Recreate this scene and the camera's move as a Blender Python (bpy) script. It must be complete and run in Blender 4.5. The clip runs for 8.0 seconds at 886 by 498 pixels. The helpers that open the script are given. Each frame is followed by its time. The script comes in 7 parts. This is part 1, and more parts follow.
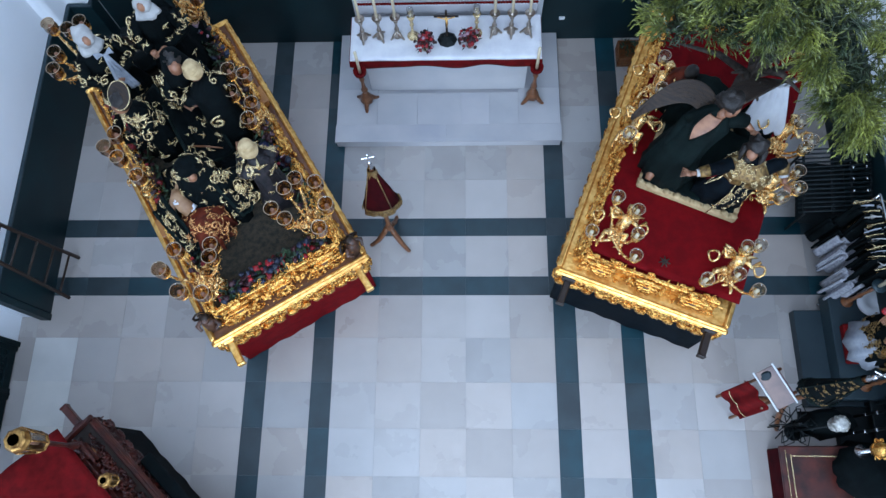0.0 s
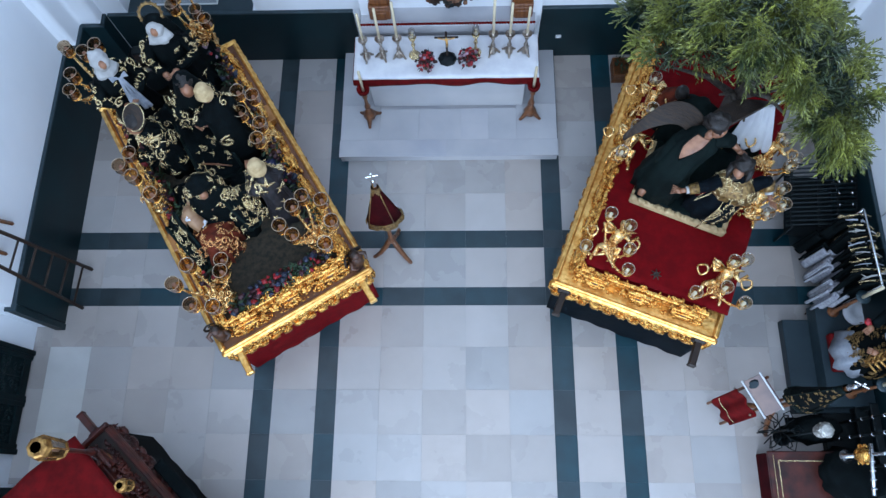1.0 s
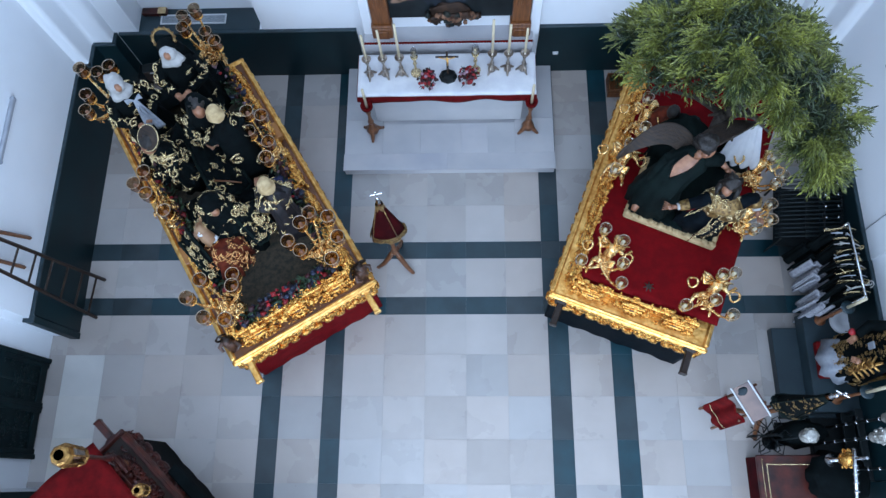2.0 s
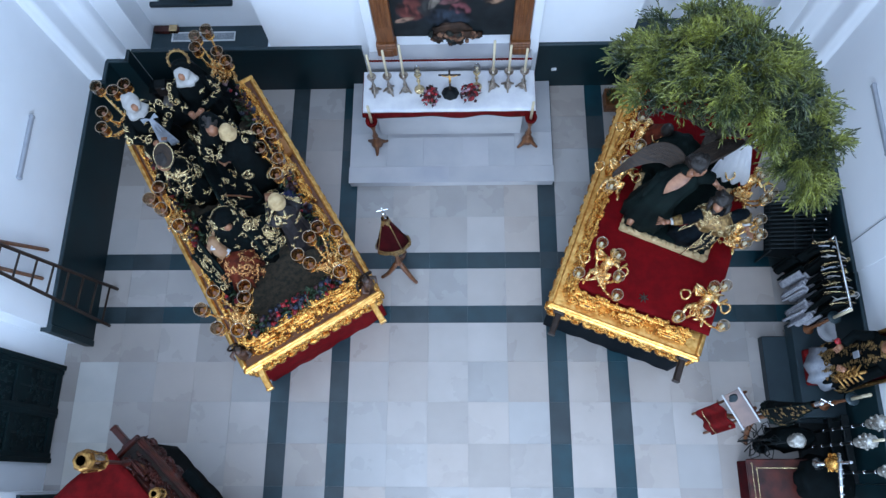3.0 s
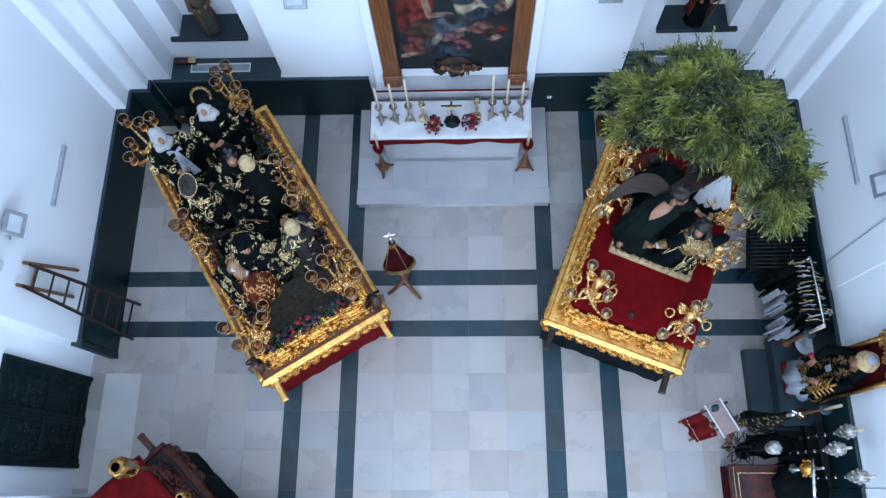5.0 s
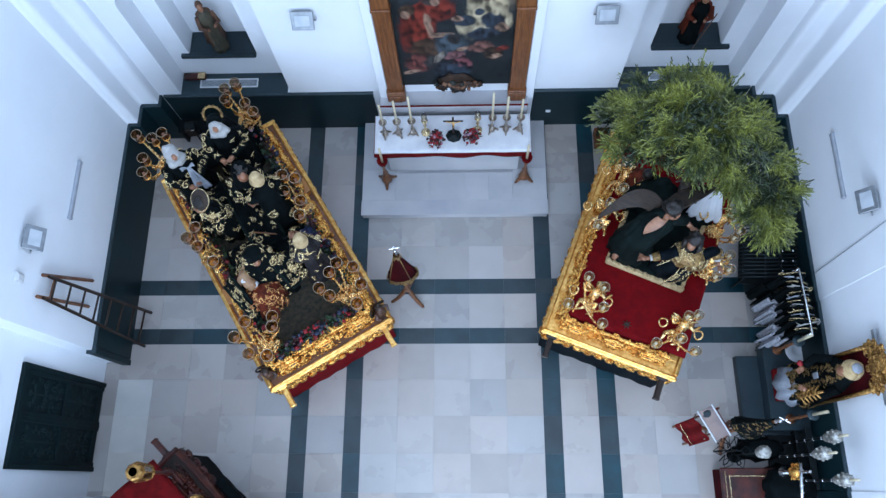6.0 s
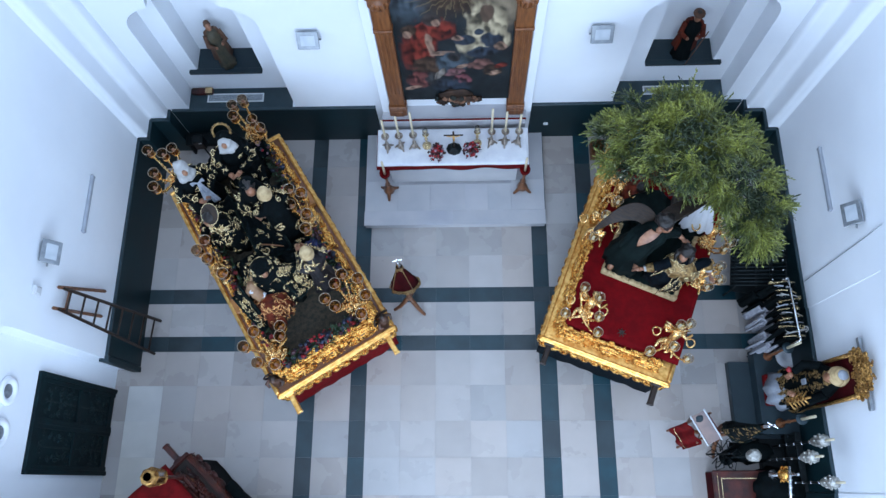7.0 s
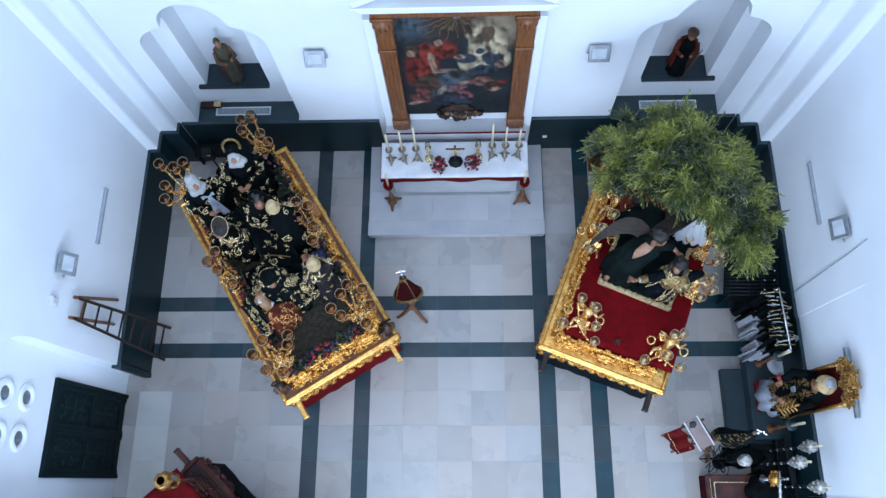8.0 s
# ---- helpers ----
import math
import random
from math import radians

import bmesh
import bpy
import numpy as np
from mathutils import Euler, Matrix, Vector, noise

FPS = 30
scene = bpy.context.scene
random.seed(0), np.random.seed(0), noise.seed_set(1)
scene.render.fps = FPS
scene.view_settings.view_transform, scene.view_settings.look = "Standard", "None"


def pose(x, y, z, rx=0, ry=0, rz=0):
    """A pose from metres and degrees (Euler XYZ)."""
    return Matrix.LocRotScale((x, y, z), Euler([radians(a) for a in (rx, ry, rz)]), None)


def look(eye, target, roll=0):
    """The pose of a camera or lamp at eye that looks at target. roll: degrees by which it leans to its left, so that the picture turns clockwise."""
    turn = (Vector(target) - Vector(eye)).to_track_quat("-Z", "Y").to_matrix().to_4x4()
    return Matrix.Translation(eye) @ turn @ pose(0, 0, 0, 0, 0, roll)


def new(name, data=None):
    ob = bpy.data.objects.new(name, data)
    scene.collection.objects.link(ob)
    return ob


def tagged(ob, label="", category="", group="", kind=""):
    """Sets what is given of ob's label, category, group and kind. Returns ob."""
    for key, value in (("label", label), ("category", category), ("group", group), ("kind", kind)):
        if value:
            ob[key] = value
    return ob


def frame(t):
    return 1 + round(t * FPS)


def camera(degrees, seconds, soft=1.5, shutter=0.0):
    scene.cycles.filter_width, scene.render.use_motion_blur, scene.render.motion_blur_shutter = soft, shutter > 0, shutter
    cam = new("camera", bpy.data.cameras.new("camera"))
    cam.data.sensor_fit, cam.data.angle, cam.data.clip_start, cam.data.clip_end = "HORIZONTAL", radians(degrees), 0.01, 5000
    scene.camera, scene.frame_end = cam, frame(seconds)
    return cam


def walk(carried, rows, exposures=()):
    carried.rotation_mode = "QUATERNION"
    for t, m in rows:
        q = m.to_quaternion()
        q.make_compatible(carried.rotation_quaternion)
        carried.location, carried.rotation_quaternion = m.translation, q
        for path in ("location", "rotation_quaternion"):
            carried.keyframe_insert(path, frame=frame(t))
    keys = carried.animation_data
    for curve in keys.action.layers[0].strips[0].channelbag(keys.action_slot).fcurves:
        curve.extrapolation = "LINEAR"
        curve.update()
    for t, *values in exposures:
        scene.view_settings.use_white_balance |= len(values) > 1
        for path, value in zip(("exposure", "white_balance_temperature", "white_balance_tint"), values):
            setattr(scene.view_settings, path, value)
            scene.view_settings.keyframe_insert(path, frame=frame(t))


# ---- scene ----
cam = camera(63.9, 8.0, soft=1.4)
PATH = [
    (0, (0.302, -3.625, 9.553), (0.23, -2.997, 7.655), -6.4),
    (0.5, (0.32, -3.623, 9.735), (0.245, -2.991, 7.839), -6.6),
    (1, (0.322, -3.595, 9.931), (0.247, -2.963, 8.034), -6.7),
    (1.5, (0.33, -3.569, 10.131), (0.254, -2.939, 8.234), -6.9),
    (2, (0.319, -3.519, 10.343), (0.244, -2.894, 8.444), -6.9),
    (3.5, (0.251, -3.465, 10.952), (0.184, -2.842, 9.053), -6.2),
    (4, (0.262, -3.458, 11.149), (0.192, -2.833, 9.251), -6.4),
    (4.5, (0.281, -3.45, 11.332), (0.208, -2.823, 9.435), -6.7),
    (6, (0.254, -3.378, 11.963), (0.182, -2.754, 10.064), -6.7),
    (6.5, (0.247, -3.337, 12.164), (0.176, -2.716, 10.264), -6.7),
    (7, (0.241, -3.322, 12.37), (0.171, -2.7, 10.471), -6.7),
    (7.5, (0.229, -3.295, 12.564), (0.16, -2.673, 10.665), -6.6),
    (8, (0.23, -3.263, 12.779), (0.159, -2.642, 10.879), -6.7),
]
walk(cam, [(t, look(eye, target, roll)) for t, eye, target, roll in PATH])

# ---- light ----
SKY_COLD = (0.555, 0.735, 1.0)
world = bpy.data.worlds.new("sky")
scene.world = world
world.use_nodes = True
sky = world.node_tree.nodes.new("ShaderNodeTexSky")
sky.sky_type, sky.sun_disc = "NISHITA", False
sky.sun_elevation, sky.sun_rotation = radians(50), radians(200)
world.node_tree.links.new(sky.outputs[0], world.node_tree.nodes["Background"].inputs[0])
world.node_tree.nodes["Background"].inputs[1].default_value = 0.12


def window_light(name, m, w, h, watts):
    lamp = bpy.data.lights.new(name, "AREA")
    lamp.shape, lamp.size, lamp.size_y, lamp.energy, lamp.color = "RECTANGLE", w, h, watts, SKY_COLD
    ob = new(name, lamp)
    ob.matrix_world = m
    return ob


# no lantern is in view: this area lamp is added for light from above
window_light("lantern_daylight", look((0, -3.6, 15.6), (0, -3.6, 0)), 7.0, 6.5, 690)
# assumed south window: lamp added to brighten the north wall and float fronts
window_light("window_daylight", look((0, -12.9, 7.0), (0, 0, 4.0)), 6.6, 8.5, 1820)


# ---- materials ----
def mat(name, colour, rough=0.6, metal=0.0, second=None, scale=6.0, detail=6.0, bump=0.0, bump_scale=40.0, vary=0.0, island=0.0, spec=0.5, sheen=0.0, rough2=None, stretch=(1, 1, 1), contrast=(0.35, 0.65), tiled=False):
    m = bpy.data.materials.new(name)
    m.use_nodes = True
    nt = m.node_tree
    b = nt.nodes["Principled BSDF"]
    b.inputs["Metallic"].default_value = metal
    b.inputs["Roughness"].default_value = rough
    b.inputs["Specular IOR Level"].default_value = spec
    b.inputs["Sheen Weight"].default_value = sheen
    co = nt.nodes.new("ShaderNodeTexCoord")
    mp = nt.nodes.new("ShaderNodeMapping")
    mp.inputs["Scale"].default_value = stretch
    nt.links.new(co.outputs["Object"], mp.inputs[0])
    if tiled:
        own = nt.nodes.new("ShaderNodeObjectInfo")
        far = nt.nodes.new("ShaderNodeVectorMath")
        far.operation = "SCALE"
        far.inputs[0].default_value = (37.0, 91.0, 53.0)
        nt.links.new(own.outputs["Random"], far.inputs["Scale"])
        nt.links.new(far.outputs[0], mp.inputs["Location"])
    no = nt.nodes.new("ShaderNodeTexNoise")
    no.inputs["Scale"].default_value, no.inputs["Detail"].default_value = scale, detail
    nt.links.new(mp.outputs[0], no.inputs["Vector"])
    ramp = nt.nodes.new("ShaderNodeValToRGB")
    ramp.color_ramp.elements[0].position, ramp.color_ramp.elements[1].position = contrast
    second = second or tuple(c * 0.72 for c in colour)
    ramp.color_ramp.elements[0].color = (*second, 1)
    ramp.color_ramp.elements[1].color = (*colour, 1)
    nt.links.new(no.outputs[0], ramp.inputs[0])
    out = ramp.outputs[0]
    if vary or island:
        hsv = nt.nodes.new("ShaderNodeHueSaturation")
        if island:
            src = nt.nodes.new("ShaderNodeNewGeometry").outputs["Random Per Island"]
        else:
            src = nt.nodes.new("ShaderNodeObjectInfo").outputs["Random"]
        rng = nt.nodes.new("ShaderNodeMapRange")
        amount = island or vary
        rng.inputs["To Min"].default_value, rng.inputs["To Max"].default_value = 1 - amount, 1 + amount
        nt.links.new(src, rng.inputs[0])
        nt.links.new(rng.outputs[0], hsv.inputs["Value"])
        if tiled:
            warm = nt.nodes.new("ShaderNodeMath")
            warm.operation = "FRACT"
            many = nt.nodes.new("ShaderNodeMath")
            many.operation = "MULTIPLY"
            many.inputs[1].default_value = 7.31
            nt.links.new(src, many.inputs[0])
            nt.links.new(many.outputs[0], warm.inputs[0])
            sat = nt.nodes.new("ShaderNodeMapRange")
            sat.inputs["To Min"].default_value, sat.inputs["To Max"].default_value = 0.6, 1.6
            nt.links.new(warm.outputs[0], sat.inputs[0])
            nt.links.new(sat.outputs[0], hsv.inputs["Saturation"])
        nt.links.new(out, hsv.inputs["Color"])
        out = hsv.outputs[0]
    nt.links.new(out, b.inputs["Base Color"])
    if rough2 is not None:
        rr = nt.nodes.new("ShaderNodeMapRange")
        rr.inputs["To Min"].default_value, rr.inputs["To Max"].default_value = rough, rough2
        nt.links.new(no.outputs[0], rr.inputs[0])
        nt.links.new(rr.outputs[0], b.inputs["Roughness"])
    if bump:
        n2 = nt.nodes.new("ShaderNodeTexNoise")
        n2.inputs["Scale"].default_value, n2.inputs["Detail"].default_value = bump_scale, 4
        nt.links.new(mp.outputs[0], n2.inputs["Vector"])
        bp = nt.nodes.new("ShaderNodeBump")
        bp.inputs["Strength"].default_value, bp.inputs["Distance"].default_value = bump, 0.01
        nt.links.new(n2.outputs[0], bp.inputs["Height"])
        nt.links.new(bp.outputs[0], b.inputs["Normal"])
    return m


def glass_mat(name, tint=(1, 1, 1), gloss=0.12):
    m = bpy.data.materials.new(name)
    m.use_nodes = True
    nt = m.node_tree
    nt.nodes.remove(nt.nodes["Principled BSDF"])
    tr, gl, mix = (nt.nodes.new("ShaderNodeBsdf" + k) for k in ("Transparent", "Glossy", "Transparent"))
    mix = nt.nodes.new("ShaderNodeMixShader")
    tr.inputs[0].default_value = (*tint, 1)
    gl.inputs["Roughness"].default_value = 0.08
    fr = nt.nodes.new("ShaderNodeLayerWeight")
    fr.inputs[0].default_value = 0.16
    add = nt.nodes.new("ShaderNodeMath")
    add.operation, add.use_clamp = "ADD", True
    add.inputs[1].default_value = gloss
    nt.links.new(fr.outputs["Facing"], add.inputs[0])
    nt.links.new(add.outputs[0], mix.inputs[0])
    nt.links.new(tr.outputs[0], mix.inputs[1])
    nt.links.new(gl.outputs[0], mix.inputs[2])
    nt.links.new(mix.outputs[0], nt.nodes["Material Output"].inputs[0])
    return m


PLASTER = mat("white_plaster", (0.82, 0.845, 0.875), 0.85, second=(0.77, 0.795, 0.83), scale=0.8, bump=0.12, bump_scale=9)
MARBLE = mat("white_marble", (0.458, 0.421, 0.396), 0.22, second=(0.328, 0.297, 0.277), scale=1.3, detail=5, vary=0.13, rough2=0.34, contrast=(0.12, 0.88), tiled=True)
MARBLE_STEP = mat("step_marble", (0.50, 0.49, 0.49), 0.27, second=(0.39, 0.39, 0.41), scale=1.3, detail=9, vary=0.07, contrast=(0.3, 0.7), tiled=True)
MARBLE_PALE = mat("pale_marble", (0.62, 0.585, 0.53), 0.28, second=(0.53, 0.505, 0.46), scale=1.5, detail=9, vary=0.06, tiled=True)
SLATE = mat("slate_band", (0.018, 0.044, 0.054), 0.34, second=(0.010, 0.026, 0.033), scale=3, detail=9, vary=0.14, rough2=0.48, tiled=True)
DADO = mat("dado_slate", (0.0045, 0.022, 0.027), 0.40, second=(0.0022, 0.012, 0.015), scale=1.5, detail=9, rough2=0.55, spec=0.28)
DADO_EDGE = mat("dado_cap", (0.022, 0.044, 0.054), 0.4, second=(0.014, 0.03, 0.038), scale=4)
GREYSTONE = mat("grey_stone", (0.020, 0.036, 0.044), 0.5, second=(0.012, 0.023, 0.030), scale=2, detail=8, bump=0.1, spec=0.35)
GROUT = mat("grout", (0.40, 0.39, 0.39), 0.8, scale=8)
GOLD = mat("gold_leaf", (0.98, 0.575, 0.155), 0.16, 0.9, second=(0.54, 0.19, 0.03), scale=18, bump=0.9, bump_scale=60, rough2=0.36)
GOLD_PALE = mat("pale_gold", (0.95, 0.58, 0.18), 0.30, 0.8, second=(0.64, 0.28, 0.055), scale=14, bump=0.7, bump_scale=36)
GOLD_BRIGHT = mat("bright_gold", (1.0, 0.74, 0.36), 0.14, 0.9, second=(0.76, 0.36, 0.09), scale=22, bump=0.6, bump_scale=70, rough2=0.32)
GOLD_OLD = mat("dull_gold", (0.62, 0.34, 0.10), 0.3, 0.8, second=(0.16, 0.07, 0.02), scale=16, bump=0.6, bump_scale=60)
GOLD_THREAD = mat("gold_thread", (0.92, 0.72, 0.40), 0.22, 0.82, second=(0.22, 0.13, 0.045), scale=34, bump=1.0, bump_scale=220, contrast=(0.28, 0.52))
SILVER = mat("silver", (0.82, 0.83, 0.84), 0.22, 1.0, second=(0.55, 0.56, 0.58), scale=14, bump=0.3, bump_scale=60)
OLD_SILVER = mat("old_silver", (0.50, 0.44, 0.38), 0.36, 1.0, second=(0.28, 0.22, 0.17), scale=20, bump=0.4)
WOOD_BROWN = mat("brown_wood", (0.22, 0.085, 0.032), 0.42, second=(0.12, 0.042, 0.016), scale=5, stretch=(1, 1, 6), bump=0.15)
WOOD_ORANGE = mat("honey_wood", (0.23, 0.082, 0.024), 0.4, second=(0.135, 0.042, 0.012), scale=4, stretch=(8, 8, 1), bump=0.15)
MAHOGANY = mat("mahogany", (0.082, 0.013, 0.007), 0.34, second=(0.018, 0.0035, 0.003), scale=5, bump=0.25)
DARK_WOOD = mat("dark_wood", (0.034, 0.018, 0.011), 0.45, second=(0.012, 0.007, 0.005), scale=6, stretch=(1, 1, 8), spec=0.3)
DOOR_PAINT = mat("dark_green_door_paint", (0.003, 0.014, 0.016), 0.6, second=(0.0015, 0.007, 0.009), scale=6, bump=0.2, spec=0.14)
BLACK_IRON = mat("black_iron", (0.003, 0.007, 0.008), 0.55, second=(0.002, 0.004, 0.005), scale=12, bump=0.2, spec=0.25)
RED_VELVET = mat("red_velvet", (0.165, 0.0025, 0.0045), 0.85, second=(0.11, 0.0018, 0.0035), scale=7, bump=0.35, bump_scale=90, spec=0.1)
RED_CLOTH = mat("red_cloth", (0.145, 0.003, 0.004), 0.85, second=(0.085, 0.0015, 0.002), scale=9, bump=0.2, bump_scale=120, spec=0.15)
MAROON = mat("maroon_velvet", (0.050, 0.002, 0.0035), 0.85, second=(0.022, 0.001, 0.002), scale=5, spec=0.08)
BLACK_CLOTH = mat("black_velvet", (0.0030, 0.0058, 0.0064), 0.85, second=(0.0016, 0.003, 0.0034), scale=7, bump=0.5, bump_scale=45, spec=0.09)
NAVY_CLOTH = mat("navy_cloth", (0.0032, 0.0070, 0.0105), 0.85, second=(0.0018, 0.0035, 0.0055), scale=7, bump=0.4, spec=0.10)
GREEN_BLACK = mat("dark_green_cloth", (0.0058, 0.0128, 0.0118), 0.8, spec=0.10, second=(0.0024, 0.0056, 0.0054), scale=5, bump=0.3, bump_scale=30)
BLUE_CLOTH = mat("blue_cloth", (0.02, 0.03, 0.11), 0.75, second=(0.01, 0.014, 0.05), scale=9)
BROWN_CLOTH = mat("brown_cloth", (0.13, 0.06, 0.032), 0.8, second=(0.07, 0.03, 0.016), scale=6, bump=0.3)
RUST_CLOTH = mat("rust_cloth", (0.16, 0.025, 0.009), 0.75, second=(0.05, 0.008, 0.004), scale=9, bump=0.4, spec=0.2)
WHITE_CLOTH = mat("white_linen", (0.74, 0.74, 0.75), 0.8, second=(0.64, 0.64, 0.67), scale=6, bump=0.2, bump_scale=30)
COIF = mat("coif_linen", (0.48, 0.465, 0.445), 0.85, second=(0.36, 0.345, 0.33), scale=9, bump=0.3, bump_scale=40)
GAUZE = mat("grey_gauze", (0.36, 0.38, 0.42), 0.8, second=(0.25, 0.27, 0.31), scale=12)
CREAM = mat("cream_cloth", (0.58, 0.42, 0.22), 0.75, second=(0.42, 0.28, 0.13), scale=14, bump=0.3)
SKIN = mat("painted_wood_skin", (0.36, 0.165, 0.088), 0.42, second=(0.20, 0.08, 0.042), scale=9)
PALE_SKIN = mat("pale_painted_wood", (0.44, 0.26, 0.14), 0.45, second=(0.28, 0.14, 0.07), scale=6)
HAIR = mat("dark_hair", (0.018, 0.012, 0.009), 0.5, second=(0.008, 0.006, 0.005), scale=18, bump=0.8, bump_scale=80)
WING = mat("brown_feathers", (0.042, 0.022, 0.011), 0.65, second=(0.016, 0.010, 0.007), scale=8, bump=0.6, bump_scale=50, stretch=(1, 6, 1))
MOSS = mat("dark_turf", (0.048, 0.034, 0.019), 0.95, second=(0.012, 0.012, 0.008), scale=16, bump=1.0, bump_scale=70)
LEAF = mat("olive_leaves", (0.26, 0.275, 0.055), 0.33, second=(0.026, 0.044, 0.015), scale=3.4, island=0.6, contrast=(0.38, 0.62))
# darker copy of LEAF: the shade inside the crown is put into its colour
LEAF_SHADE = mat("shaded_inner_olive_leaves", (0.032, 0.052, 0.018), 0.6, second=(0.016, 0.026, 0.010), scale=4, island=0.4)
BROCADE = mat("brown_brocade", (0.36, 0.22, 0.075), 0.42, 0.45, second=(0.10, 0.05, 0.016), scale=26, bump=0.5, bump_scale=120)
LEAF_DARK = mat("flower_leaves", (0.025, 0.055, 0.02), 0.55, second=(0.012, 0.03, 0.012), scale=9, island=0.4)
BARK = mat("olive_bark", (0.085, 0.065, 0.05), 0.85, second=(0.035, 0.028, 0.022), scale=8, stretch=(3, 3, 1), bump=1.0, bump_scale=25)
PETAL_RED = mat("red_petals", (0.34, 0.008, 0.012), 0.55, second=(0.16, 0.005, 0.01), scale=30, island=0.4)
PETAL_DARK = mat("dark_petals", (0.05, 0.006, 0.010), 0.55, second=(0.02, 0.003, 0.006), scale=30, island=0.5)
PETAL_BLUE = mat("blue_petals", (0.011, 0.016, 0.036), 0.55, second=(0.007, 0.010, 0.026), scale=30, island=0.5)
PETAL_PALE = mat("pale_petals", (0.34, 0.22, 0.26), 0.55, second=(0.26, 0.15, 0.19), scale=30, island=0.2)
WAX = mat("cream_wax", (0.70, 0.60, 0.42), 0.5, second=(0.62, 0.52, 0.34), scale=10)
RED_WAX = mat("amber_wax", (0.36, 0.19, 0.12), 0.4, second=(0.24, 0.11, 0.07), scale=10)
RIM = mat("ground_glass_rim", (0.50, 0.38, 0.26), 0.3, second=(0.36, 0.25, 0.16), scale=30)
WHITE_PLASTIC = mat("white_enamel", (0.60, 0.61, 0.62), 0.4, second=(0.62, 0.63, 0.64), scale=5)
GREY_METAL = mat("grey_metal", (0.34, 0.36, 0.38), 0.4, 0.6, second=(0.25, 0.27, 0.29), scale=10)
LAMP_GLASS = mat("frosted_lamp_glass", (0.50, 0.53, 0.56), 0.25, second=(0.34, 0.37, 0.41), scale=3)
CANVAS = mat("dark_painted_canvas", (0.006, 0.014, 0.018), 0.6, spec=0.2, second=(0.028, 0.03, 0.024), scale=3.0, detail=9, bump=0.15, bump_scale=90)
PAINT_SKIN = mat("flesh_paint", (0.34, 0.18, 0.11), 0.6, spec=0.1, second=(0.07, 0.03, 0.02), scale=8, detail=9)
PAINT_BROWN = mat("umber_paint", (0.06, 0.032, 0.02), 0.6, spec=0.2, second=(0.02, 0.013, 0.01), scale=6, detail=9)
GLASS = glass_mat("clear_glass", (0.93, 0.93, 0.92), 0.04)


